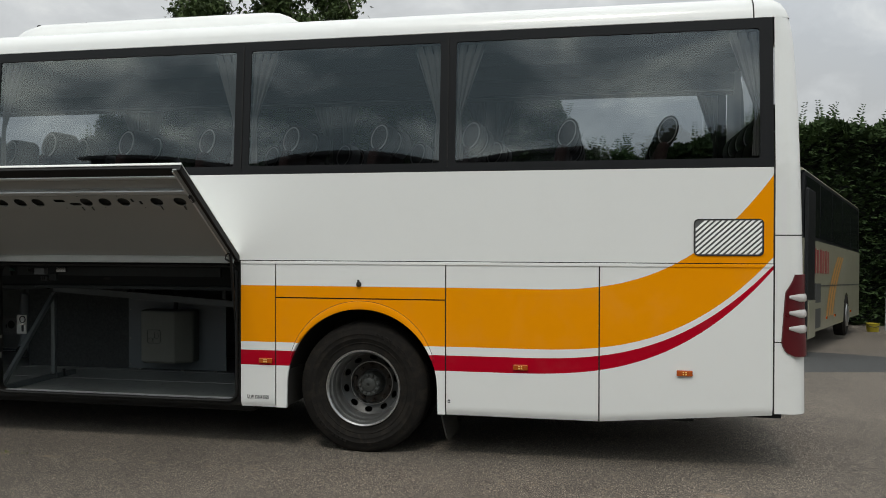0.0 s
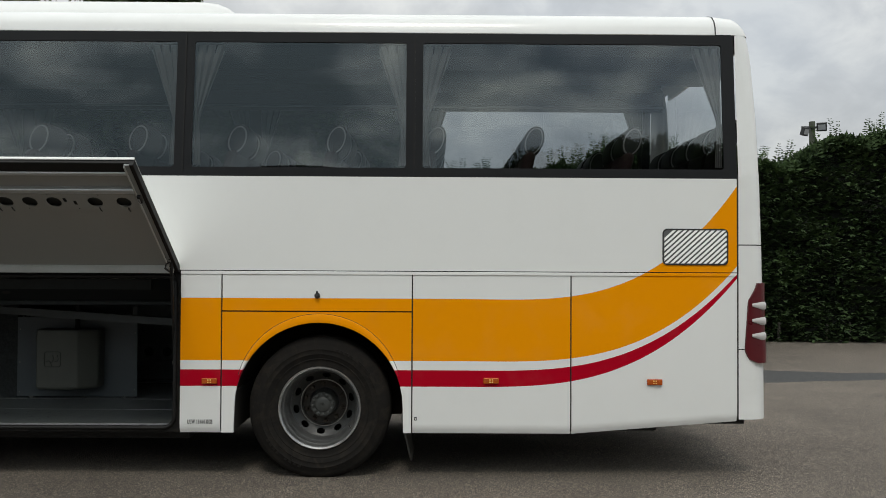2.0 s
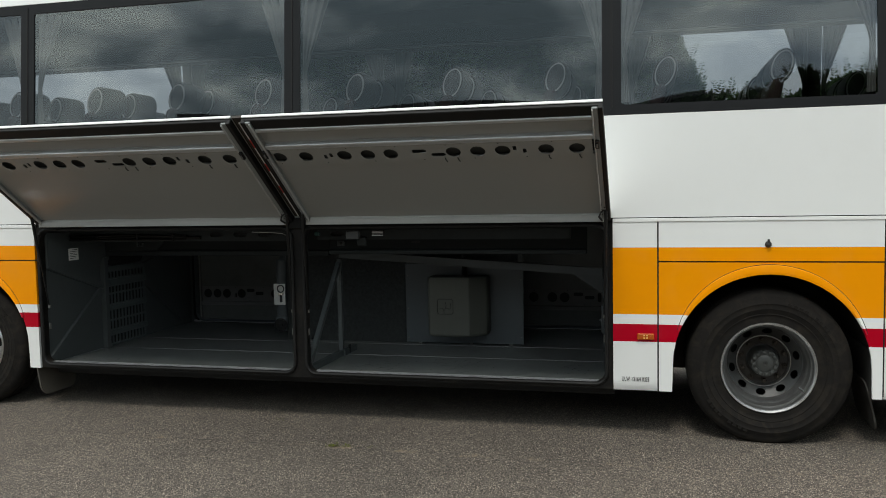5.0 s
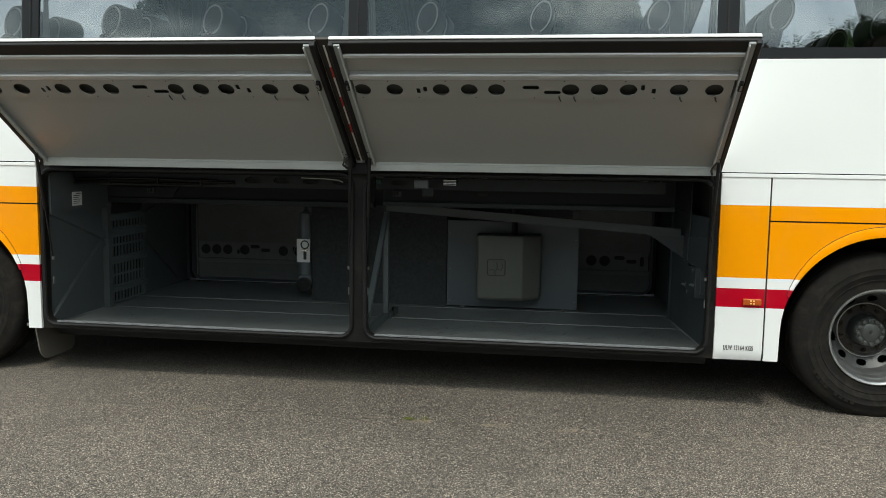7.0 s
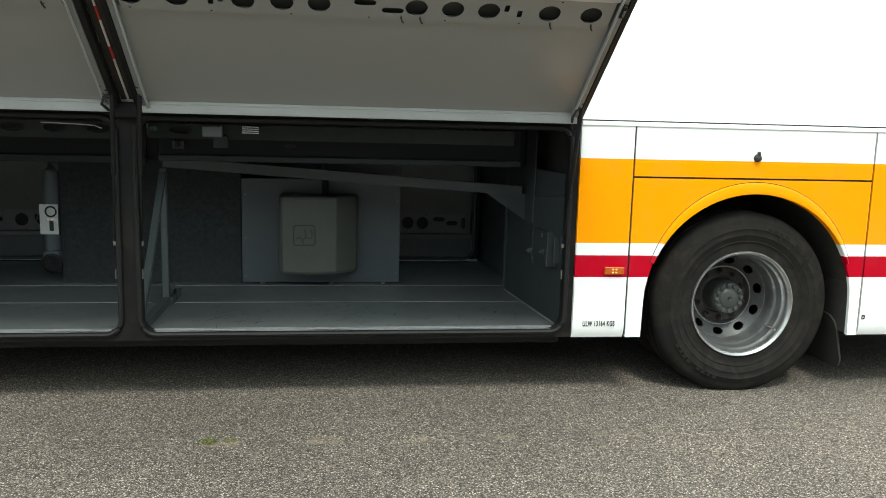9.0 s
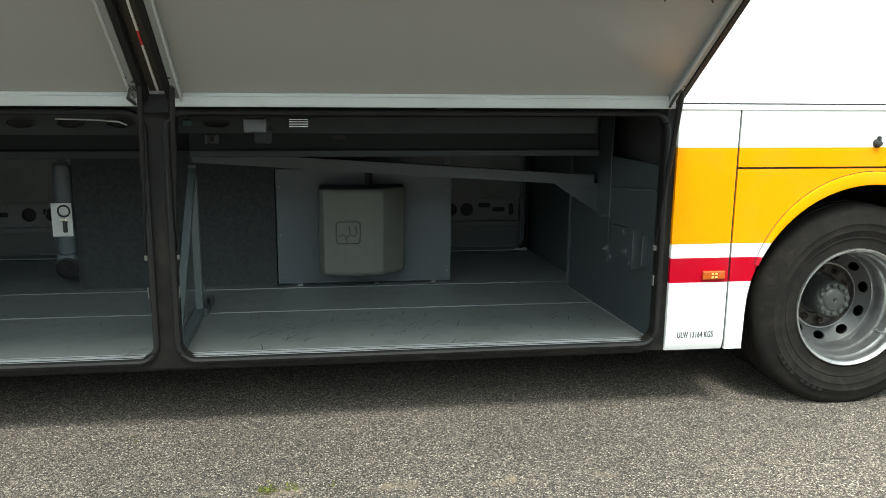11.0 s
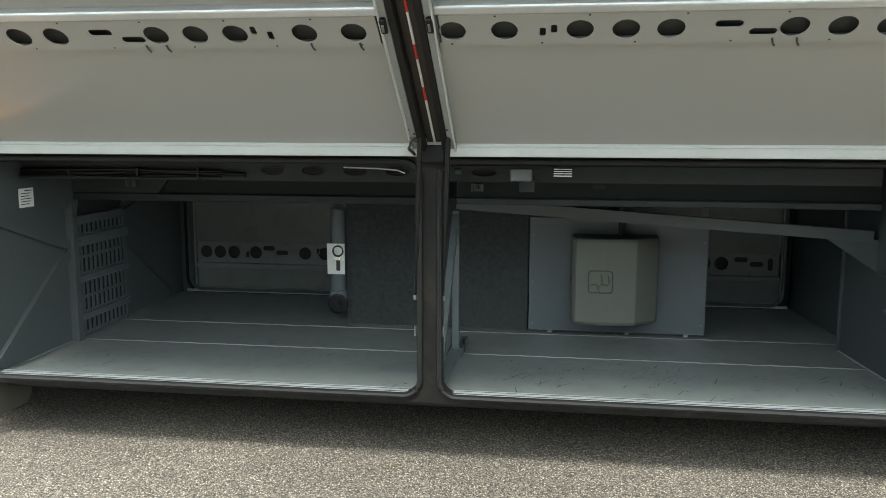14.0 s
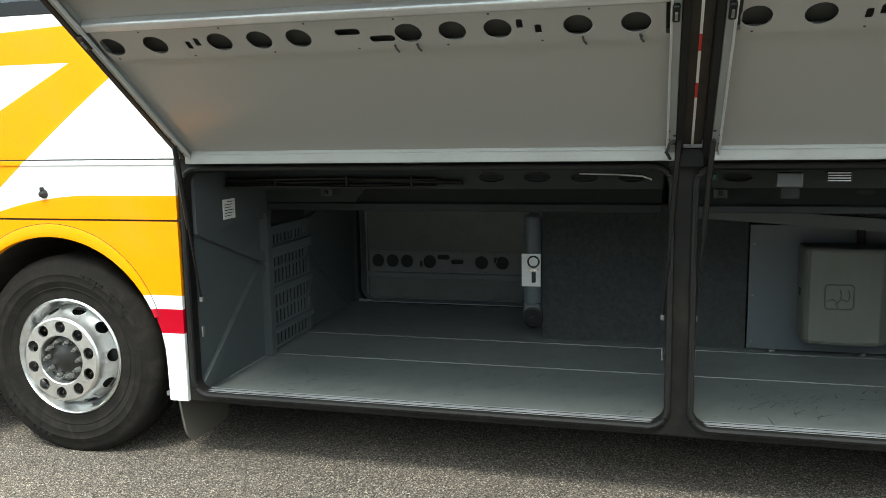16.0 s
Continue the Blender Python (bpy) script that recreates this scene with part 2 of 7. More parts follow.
def livery_material():
    """White coachwork paint with the amber bands and the red line; bands follow the coach's length and height."""
    m, nodes, links, b = node_material("livery_paint")
    co = nodes.new("ShaderNodeTexCoord").outputs["Object"]
    sep = nodes.new("ShaderNodeSeparateXYZ")
    links.new(co, sep.inputs[0])
    X, Z = sep.outputs["X"], sep.outputs["Z"]

    def op(kind, a, c=None):
        n = nodes.new("ShaderNodeMath")
        n.operation = kind
        for i, v in enumerate((a, c)):
            if v is None:
                continue
            if isinstance(v, (int, float)):
                n.inputs[i].default_value = v
            else:
                links.new(v, n.inputs[i])
        return n.outputs[0]

    X = op("ADD", X, op("MULTIPLY", op("MAXIMUM", op("SUBTRACT", X, 1.8), 0.0), 0.0352))
    s = op("MAXIMUM", op("SUBTRACT", X, 1.0), 0.0)
    s2 = op("MULTIPLY", s, s)

    def rising(base, c2, c3, c4):
        p = op("ADD", op("MULTIPLY", op("ADD", op("MULTIPLY", s, c4), c3), s), c2)
        return op("ADD", op("MULTIPLY", p, s2), base)

    above = lambda z: op("GREATER_THAN", Z, z)
    below = lambda z: op("LESS_THAN", Z, z)
    both = lambda a, c: op("MULTIPLY", a, c)
    front = op("LESS_THAN", X, -5.3)
    rear = op("GREATER_THAN", X, -5.3)
    ends = op("LESS_THAN", X, 3.041)
    # main amber band
    drop = op("MAXIMUM", op("SUBTRACT", -5.95, X), 0.0)
    front_top = op("SUBTRACT", 1.319, op("MULTIPLY", op("MULTIPLY", drop, drop), 0.28))
    top = op("ADD", op("MULTIPLY", rising(1.292, -0.0659, 0.1214, 0.0040), rear), op("MULTIPLY", front_top, front))
    amber = both(both(below(top), above(rising(0.848, -0.0461, 0.1006, 0.0018))), ends)
    red = both(both(below(rising(0.782, -0.0392, 0.1109, -0.0044)), above(rising(0.665, -0.0175, 0.1065, -0.0025))), ends)
    # the broad swoosh behind the front wheel, with a white leaf in it
    dx = op("ADD", X, 5.786)
    edge = op("SUBTRACT", op("ADD", op("MULTIPLY", dx, 0.70), 1.883), op("MULTIPLY", op("MULTIPLY", dx, dx), 0.10))
    leaf = op("ADD", op("MULTIPLY", op("ADD", X, 6.045), 0.52), 1.928)
    in_leaf = both(below(1.938), above(leaf))
    swoosh = both(both(above(edge), below(op("ADD", op("MULTIPLY", op("ADD", X, 5.5), 0.05), 2.135))), both(front, op("SUBTRACT", 1.0, in_leaf)))
    orange = op("MAXIMUM", amber, swoosh)

    def blend(f, a, c):
        n = nodes.new("ShaderNodeMix")
        n.data_type = "RGBA"
        links.new(f, n.inputs["Factor"])
        for key, v in (("A", a), ("B", c)):
            if isinstance(v, tuple):
                n.inputs[key].default_value = v
            else:
                links.new(v, n.inputs[key])
        return n.outputs["Result"]

    c1 = blend(orange, (0.80, 0.80, 0.78, 1), (0.89, 0.308, 0.0, 1))
    c2 = blend(red, c1, (0.42, 0.0, 0.014, 1))
    film = tex(nodes, links, "ShaderNodeTexNoise", 3.0, co, Detail=7.0, Roughness=0.7)
    dust = nodes.new("ShaderNodeMapRange")
    dust.inputs["From Min"].default_value, dust.inputs["From Max"].default_value = 0.5, 0.8
    dust.inputs["To Max"].default_value = 0.05
    links.new(film.outputs["Fac"], dust.inputs["Value"])
    c3 = blend(dust.outputs[0], c2, (0.42, 0.40, 0.36, 1))
    links.new(c3, b.inputs["Base Color"])
    b.inputs["Roughness"].default_value = 0.30
    b.inputs["Specular IOR Level"].default_value = 0.17
    b.inputs["Coat Weight"].default_value = 0.0
    b.inputs["Coat Roughness"].default_value = 0.07
    wave = tex(nodes, links, "ShaderNodeTexNoise", 1.6, co, Detail=2.0)
    bu = nodes.new("ShaderNodeBump")
    bu.inputs["Strength"].default_value, bu.inputs["Distance"].default_value = 0.25, 0.004
    links.new(wave.outputs["Fac"], bu.inputs["Height"])
    links.new(bu.outputs[0], b.inputs["Normal"])
    return m


def window_glass(name, tint, ior=1.5, wavy=0.06):
    """Tinted safety glass: what passes is coloured, and the face mirrors by its angle."""
    m, nodes, links, b = node_material(name)
    nodes.remove(b)
    out = nodes["Material Output"]
    tr = nodes.new("ShaderNodeBsdfTransparent")
    tr.inputs[0].default_value = (*tint, 1)
    gl = nodes.new("ShaderNodeBsdfGlossy")
    gl.inputs["Roughness"].default_value = 0.01
    gl.inputs["Color"].default_value = (0.90, 0.97, 0.98, 1)
    fr = nodes.new("ShaderNodeFresnel")
    fr.inputs["IOR"].default_value = ior
    mx = nodes.new("ShaderNodeMixShader")
    co = nodes.new("ShaderNodeTexCoord").outputs["Object"]
    nz = tex(nodes, links, "ShaderNodeTexNoise", 0.9, co, Detail=1.0)
    bu = nodes.new("ShaderNodeBump")
    bu.inputs["Strength"].default_value, bu.inputs["Distance"].default_value = wavy, 0.02
    links.new(nz.outputs["Fac"], bu.inputs["Height"])
    links.new(bu.outputs[0], gl.inputs["Normal"])
    links.new(fr.outputs[0], mx.inputs[0])
    links.new(tr.outputs[0], mx.inputs[1])
    links.new(gl.outputs[0], mx.inputs[2])
    links.new(mx.outputs[0], out.inputs["Surface"])
    return m


def asphalt_material():
    """Worn yard asphalt: pale chips in dark binder, broad patches, one darker resurfaced strip and a gravelly margin."""
    m, nodes, links, b = node_material("worn_asphalt")
    co = nodes.new("ShaderNodeTexCoord").outputs["Object"]
    sep = nodes.new("ShaderNodeSeparateXYZ")
    links.new(co, sep.inputs[0])
    chips = tex(nodes, links, "ShaderNodeTexVoronoi", 145.0, co)
    ramp = nodes.new("ShaderNodeValToRGB")
    els = ramp.color_ramp.elements
    els[0].position, els[0].color = 0.0, (0.085, 0.077, 0.066, 1)
    els[1].position, els[1].color = 1.0, (0.56, 0.48, 0.385, 1)
    for pos, c in ((0.30, (0.172, 0.141, 0.113, 1)), (0.80, (0.256, 0.211, 0.168, 1))):
        e = els.new(pos)
        e.color = c
    hue = nodes.new("ShaderNodeSeparateColor")
    links.new(chips.outputs["Color"], hue.inputs[0])
    links.new(hue.outputs[0], ramp.inputs[0])
    patch = tex(nodes, links, "ShaderNodeTexNoise", 0.55, co, Detail=8.0, Roughness=0.68)
    pm = nodes.new("ShaderNodeMapRange")
    pm.inputs["From Min"].default_value, pm.inputs["From Max"].default_value = 0.25, 0.75
    pm.inputs["To Min"].default_value, pm.inputs["To Max"].default_value = 0.70, 1.25
    links.new(patch.outputs["Fac"], pm.inputs["Value"])
    gaps = nodes.new("ShaderNodeMapRange")
    gaps.inputs["From Min"].default_value, gaps.inputs["From Max"].default_value = 0.36, 0.64
    gaps.inputs["To Min"].default_value, gaps.inputs["To Max"].default_value = 1.0, 0.24
    links.new(chips.outputs["Distance"], gaps.inputs["Value"])
    mul = nodes.new("ShaderNodeMath")
    mul.operation = "MULTIPLY"
    links.new(pm.outputs[0], mul.inputs[0])
    links.new(gaps.outputs[0], mul.inputs[1])
    hsv = nodes.new("ShaderNodeHueSaturation")
    links.new(ramp.outputs[0], hsv.inputs["Color"])
    links.new(mul.outputs[0], hsv.inputs["Value"])
    # the resurfaced strip behind the coach, its edges a little ragged
    rag = tex(nodes, links, "ShaderNodeTexNoise", 0.9, co, Detail=3.0)
    y = nodes.new("ShaderNodeMath")
    y.operation = "MULTIPLY_ADD"
    links.new(rag.outputs["Fac"], y.inputs[0])
    y.inputs[1].default_value = 0.35
    links.new(sep.outputs["Y"], y.inputs[2])
    lower = nodes.new("ShaderNodeMath")
    lower.operation = "MULTIPLY_ADD"
    links.new(sep.outputs["X"], lower.inputs[0])
    lower.inputs[1].default_value, lower.inputs[2].default_value = 0.33, 5.4
    upper = nodes.new("ShaderNodeMath")
    upper.operation = "MULTIPLY_ADD"
    links.new(sep.outputs["X"], upper.inputs[0])
    upper.inputs[1].default_value, upper.inputs[2].default_value = -0.62, 14.9
    last = nodes.new("ShaderNodeMath")
    last.operation = "MAXIMUM"
    links.new(upper.outputs[0], last.inputs[0])
    last.inputs[1].default_value = 9.7
    a = nodes.new("ShaderNodeMath")
    a.operation = "GREATER_THAN"
    links.new(y.outputs[0], a.inputs[0])
    links.new(lower.outputs[0], a.inputs[1])
    c = nodes.new("ShaderNodeMath")
    c.operation = "LESS_THAN"
    links.new(y.outputs[0], c.inputs[0])
    links.new(last.outputs[0], c.inputs[1])
    ac = nodes.new("ShaderNodeMath")
    ac.operation = "MULTIPLY"
    links.new(a.outputs[0], ac.inputs[0])
    links.new(c.outputs[0], ac.inputs[1])
    mix = nodes.new("ShaderNodeMix")
    mix.data_type = "RGBA"
    links.new(ac.outputs[0], mix.inputs["Factor"])
    links.new(hsv.outputs["Color"], mix.inputs["A"])
    mix.inputs["B"].default_value = (0.050, 0.050, 0.049, 1)
    moss = tex(nodes, links, "ShaderNodeTexNoise", 1.4, co, Detail=9.0, Roughness=0.75)
    mm = nodes.new("ShaderNodeMapRange")
    mm.inputs["From Min"].default_value, mm.inputs["From Max"].default_value = 0.63, 0.80
    mm.inputs["To Max"].default_value = 0.35
    links.new(moss.outputs["Fac"], mm.inputs["Value"])
    mix2 = nodes.new("ShaderNodeMix")
    mix2.data_type = "RGBA"
    links.new(mm.outputs[0], mix2.inputs["Factor"])
    links.new(mix.outputs["Result"], mix2.inputs["A"])
    mix2.inputs["B"].default_value = (0.25, 0.205, 0.145, 1)
    # a seam along the coach: a broken dark crack with sand washed into it
    def m2(kind, u, v):
        n = nodes.new("ShaderNodeMath")
        n.operation = kind
        for i, w in enumerate((u, v)):
            if isinstance(w, (int, float)):
                n.inputs[i].default_value = w
            else:
                links.new(w, n.inputs[i])
        return n.outputs[0]

    def step(v, lo, hi, top):
        n = nodes.new("ShaderNodeMapRange")
        n.inputs["From Min"].default_value, n.inputs["From Max"].default_value, n.inputs["To Max"].default_value = lo, hi, top
        links.new(v, n.inputs["Value"])
        return n.outputs[0]

    wob = tex(nodes, links, "ShaderNodeTexNoise", 2.6, co, Detail=6.0, Roughness=0.65).outputs["Fac"]
    off = m2("ABSOLUTE", m2("ADD", m2("ADD", sep.outputs["Y"], 0.46), m2("MULTIPLY", wob, 0.12)), 0.0)
    bits = tex(nodes, links, "ShaderNodeTexNoise", 4.2, co, Detail=5.0, Roughness=0.7).outputs["Fac"]
    sand = m2("MULTIPLY", step(off, 0.055, 0.012, 1.0), step(bits, 0.55, 0.65, 0.7))
    crack = m2("MULTIPLY", step(off, 0.012, 0.003, 1.0), step(bits, 0.52, 0.44, 0.75))
    top = mix2.outputs["Result"]
    for fac, colour in ((sand, (0.27, 0.205, 0.14, 1)), (crack, (0.03, 0.027, 0.023, 1))):
        n = nodes.new("ShaderNodeMix")
        n.data_type = "RGBA"
        links.new(fac, n.inputs["Factor"])
        links.new(top, n.inputs["A"])
        n.inputs["B"].default_value = colour
        top = n.outputs["Result"]
    links.new(top, b.inputs["Base Color"])
    b.inputs["Roughness"].default_value = 0.9
    bu = nodes.new("ShaderNodeBump")
    bu.inputs["Strength"].default_value, bu.inputs["Distance"].default_value = 0.7, 0.006
    links.new(chips.outputs["Distance"], bu.inputs["Height"])
    bu.invert = True
    links.new(bu.outputs[0], b.inputs["Normal"])
    return m


def leaf_material(name, dark, pale):
    m, nodes, links, b = node_material(name)
    geo = nodes.new("ShaderNodeNewGeometry")
    co = nodes.new("ShaderNodeTexCoord").outputs["Object"]
    nz = tex(nodes, links, "ShaderNodeTexNoise", 0.9, co, Detail=4.0)
    add = nodes.new("ShaderNodeMath")
    add.operation = "MULTIPLY_ADD"
    links.new(geo.outputs["Random Per Island"], add.inputs[0])
    add.inputs[1].default_value = 0.6
    sub = nodes.new("ShaderNodeMath")
    sub.operation = "MULTIPLY_ADD"
    links.new(nz.outputs["Fac"], sub.inputs[0])
    sub.inputs[1].default_value, sub.inputs[2].default_value = 1.2, -0.4
    links.new(sub.outputs[0], add.inputs[2])
    mix = nodes.new("ShaderNodeMix")
    mix.data_type = "RGBA"
    links.new(add.outputs[0], mix.inputs["Factor"])
    mix.inputs["A"].default_value, mix.inputs["B"].default_value = (*dark, 1), (*pale, 1)
    links.new(mix.outputs["Result"], b.inputs["Base Color"])
    b.inputs["Roughness"].default_value = 0.75
    b.inputs["Specular IOR Level"].default_value = 0.2
    return m


LIVERY = livery_material()
WHITE = paint("white_body_paint", (0.80, 0.80, 0.78), 0.32, vary=0.02, fine=0.01, coat=0.5, dirt=(0.45, 0.43, 0.38), dirt_amount=0.10)
BLACK_TRIM = paint("black_window_trim", (0.0115, 0.0118, 0.0128), 0.40, vary=0.2, gloss=0.2)
GLASS = window_glass("tinted_side_glass", (0.56, 0.59, 0.61), 1.96)
CLEAR_GLASS = window_glass("clear_rear_glass", (0.94, 0.95, 0.95), 1.45)
RUBBER = paint("black_rubber", (0.022, 0.021, 0.020), 0.75, vary=0.25, scale=9, fine=0.2, bump=0.15, dirt=(0.10, 0.09, 0.08), dirt_amount=0.35, dirt_scale=7)
TYRE = paint("tyre_rubber", (0.0135, 0.0122, 0.0110), 0.88, vary=0.3, scale=7, fine=0.2, fine_scale=140, bump=0.25, bump_scale=120, dirt=(0.045, 0.037, 0.028), dirt_amount=0.55, dirt_scale=11, gloss=0.12)
POST = paint("grimy_door_post", (0.0065, 0.0062, 0.006), 0.5, vary=0.4, scale=12, fine=0.25, dirt=(0.034, 0.028, 0.021), dirt_amount=0.75, dirt_scale=6, gloss=0.25)
STEEL_RIM = paint("silver_painted_steel_rim", (0.40, 0.40, 0.395), 0.36, metal=0.9, vary=0.12, scale=14, fine=0.08, dirt=(0.10, 0.09, 0.08), dirt_amount=0.55, dirt_scale=9)
BRIGHT_RIM = paint("polished_rim", (0.78, 0.78, 0.775), 0.30, metal=0.95, vary=0.08, scale=14, fine=0.06, dirt=(0.16, 0.15, 0.13), dirt_amount=0.4, dirt_scale=10)
WHEEL_DISC = paint("dusty_wheel_disc", (0.044, 0.045, 0.044), 0.45, metal=0.4, vary=0.3, scale=16, fine=0.15, dirt=(0.05, 0.045, 0.04), dirt_amount=0.6, dirt_scale=12)
HUB = paint("greasy_hub_grey", (0.046, 0.049, 0.046), 0.45, vary=0.3, scale=20, fine=0.2, dirt=(0.035, 0.032, 0.03), dirt_amount=0.7, dirt_scale=16)
DARK = paint("dark_underbody", (0.018, 0.018, 0.018), 0.85, vary=0.4, scale=8, fine=0.2)
# hold grey with the shade under the cabin floor painted into it
BAY = paint("hold_grey_shaded", (0.017, 0.020, 0.0205), 0.60, gloss=0.12, vary=0.10, scale=4, fine=0.06, bump=0.08, dirt=(0.016, 0.018, 0.018), dirt_amount=0.35, dirt_scale=5)
# one wall grey in two tones: shaded at the rear end, lit at the front
BAY_WALL = paint("hold_wall_bluish_shaded", (0.039, 0.046, 0.049), 0.45, vary=0.12, scale=4, fine=0.06, bump=0.06, dirt=(0.026, 0.028, 0.03), dirt_amount=0.4, dirt_scale=6)
WALL_GREY = paint("hold_end_wall_lit_grey", (0.068, 0.077, 0.079), 0.45, vary=0.12, scale=4, fine=0.06, bump=0.06, dirt=(0.045, 0.05, 0.052), dirt_amount=0.4, dirt_scale=6)
PARTITION = paint("partition_grey_tube", (0.062, 0.072, 0.074), 0.45, vary=0.1, scale=8, dirt=(0.03, 0.03, 0.03), dirt_amount=0.3)
GRIME = paint("brown_road_grime", (0.045, 0.037, 0.029), 0.7, vary=0.4, scale=15, fine=0.25, dirt=(0.012, 0.011, 0.010), dirt_amount=0.7, dirt_scale=8)
# far doors: door grey darkened for the dim far side, with some stains
DOOR_FAR = paint("shaded_dusty_far_door_grey", (0.195, 0.207, 0.197), 0.4, vary=0.08, scale=4, fine=0.05, dirt=(0.10, 0.097, 0.09), dirt_amount=0.4, dirt_scale=5)
FAR_STRIP = paint("shaded_far_strip_grey", (0.24, 0.25, 0.245), 0.4, vary=0.06, scale=5, dirt=(0.12, 0.115, 0.10), dirt_amount=0.3, dirt_scale=8)
BAY_FLOOR = paint("hold_floor_sheet", (0.146, 0.156, 0.151), 0.32, vary=0.16, scale=6, fine=0.16, fine_scale=120, bump=0.14, dirt=(0.058, 0.060, 0.056), dirt_amount=0.6, dirt_scale=9)
DOOR_INNER = paint("door_inner_grey", (0.297, 0.297, 0.280), 0.42, vary=0.03, scale=2, fine=0.02, coat=0.3, coat_rough=0.10, rough_vary=0.03)
ALU = paint("brushed_aluminium", (0.60, 0.62, 0.63), 0.38, metal=0.7, vary=0.08, scale=10, fine=0.10, fine_scale=160, dirt=(0.3, 0.29, 0.27), dirt_amount=0.3)
CARPET = paint("dark_grey_felt", (0.030, 0.033, 0.033), 0.95, vary=0.9, scale=38, fine=0.7, fine_scale=170, bump=0.6, bump_scale=300, dirt=(0.058, 0.062, 0.062), dirt_amount=0.35, dirt_scale=26)
PANEL_GREY = paint("pale_grey_sheet", (0.085, 0.098, 0.106), 0.45, vary=0.05, scale=4, fine=0.05)
BOX_GREY = paint("moulded_beige_grey_plastic", (0.105, 0.108, 0.092), 0.55, vary=0.06, scale=6, fine=0.05, bump=0.2, bump_scale=260, dirt=(0.085, 0.08, 0.07), dirt_amount=0.3)
SILL = paint("scuffed_sill_aluminium", (0.34, 0.345, 0.35), 0.45, metal=0.4, vary=0.25, scale=14, fine=0.2, dirt=(0.05, 0.05, 0.05), dirt_amount=0.6, dirt_scale=9)
HINGE_GREY = paint("pale_grey_hinge_paint", (0.42, 0.425, 0.41), 0.40, vary=0.06, scale=6, dirt=(0.30, 0.28, 0.25), dirt_amount=0.3, dirt_scale=5)
DULL = paint("dull_zinc", (0.22, 0.215, 0.20), 0.5, metal=0.5, vary=0.2, scale=30, dirt=(0.05, 0.05, 0.05), dirt_amount=0.5, dirt_scale=20)
LAMP_GREY = paint("dim_lamp_plastic", (0.062, 0.065, 0.065), 0.5, vary=0.06)
SEAL = paint("door_seal_rubber", (0.0075, 0.0072, 0.007), 0.55, vary=0.3, scale=20, gloss=0.3, dirt=(0.022, 0.019, 0.016), dirt_amount=0.4, dirt_scale=10)
RAIL_BLUE = paint("bluish_rail_paint", (0.245, 0.258, 0.256), 0.4, vary=0.06, scale=5, dirt=(0.15, 0.14, 0.12), dirt_amount=0.3, dirt_scale=8)
SCREEN = paint("bluish_moulded_screen", (0.084, 0.100, 0.105), 0.45, vary=0.1, scale=6, fine=0.06)
# the hold grey again, with less shade painted in than on the beams
BAY_LIP = paint("hold_lip_half_shaded", (0.029, 0.034, 0.035), 0.55, vary=0.1, scale=4, gloss=0.2, dirt=(0.014, 0.015, 0.015), dirt_amount=0.4, dirt_scale=6)
TUBE_GREY = paint("diagonal_tube_grey", (0.048, 0.057, 0.060), 0.45, vary=0.1, scale=5, dirt=(0.035, 0.038, 0.04), dirt_amount=0.4, dirt_scale=7)
EMBOSS = paint("embossed_groove_grey", (0.05, 0.052, 0.045), 0.6, vary=0.05)
FLANGE = paint("brown_stained_flange", (0.060, 0.052, 0.045), 0.6, metal=0.2, vary=0.35, scale=30, fine=0.2, dirt=(0.02, 0.017, 0.014), dirt_amount=0.7, dirt_scale=22)
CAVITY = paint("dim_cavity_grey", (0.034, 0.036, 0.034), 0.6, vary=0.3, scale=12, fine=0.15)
WELL = paint("dusty_arch_liner", (0.040, 0.035, 0.030), 0.9, vary=0.4, scale=7, fine=0.25, bump=0.2, dirt=(0.075, 0.062, 0.048), dirt_amount=0.5, dirt_scale=5)
TEAL = paint("teal_plug_plastic", (0.012, 0.045, 0.036), 0.5)
FRONT_HUB = paint("dark_oily_hub", (0.022, 0.021, 0.02), 0.4, metal=0.3, vary=0.4, scale=25, fine=0.2)
NUT_BROWN = paint("rusty_wheel_nut", (0.06, 0.048, 0.038), 0.55, metal=0.4, vary=0.3, scale=40)
DARK_FLAP = paint("brown_black_flap_rubber", (0.036, 0.032, 0.027), 0.75, vary=0.2, scale=8, fine=0.1)
FLAP = paint("grey_brown_flap_rubber", (0.085, 0.075, 0.062), 0.7, vary=0.15, scale=8, fine=0.1)
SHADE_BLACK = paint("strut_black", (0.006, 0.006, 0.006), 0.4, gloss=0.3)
CHROME = paint("zinc_plated_steel", (0.62, 0.62, 0.60), 0.25, metal=0.9, vary=0.1, scale=20)
AMBER = paint("amber_lens", (0.44, 0.075, 0.004), 0.25, vary=0.1, scale=40, coat=0.6)
AMBER_DARK = paint("amber_lens_core", (0.95, 0.60, 0.16), 0.3, vary=0.1)
RED_LENS = paint("red_tail_lens", (0.085, 0.001, 0.005), 0.3, vary=0.15, scale=12, coat=0.2)
CLEAR_LENS = paint("clear_tail_lens", (0.55, 0.52, 0.50), 0.15, vary=0.1, scale=30, coat=0.8)
SLAT_GLEAM = paint("slat_gleam_white", (0.72, 0.73, 0.72), 0.45, vary=0.04)
LABEL = paint("white_label", (0.74, 0.74, 0.71), 0.6, vary=0.04, dirt=(0.45, 0.42, 0.36), dirt_amount=0.25, dirt_scale=20)
INK = paint("dark_print", (0.03, 0.03, 0.032), 0.6)
RED_TAPE = paint("red_reflective_tape", (0.60, 0.035, 0.025), 0.4, vary=0.1)
WHITE_TAPE = paint("white_reflective_tape", (0.82, 0.82, 0.80), 0.4, vary=0.04)
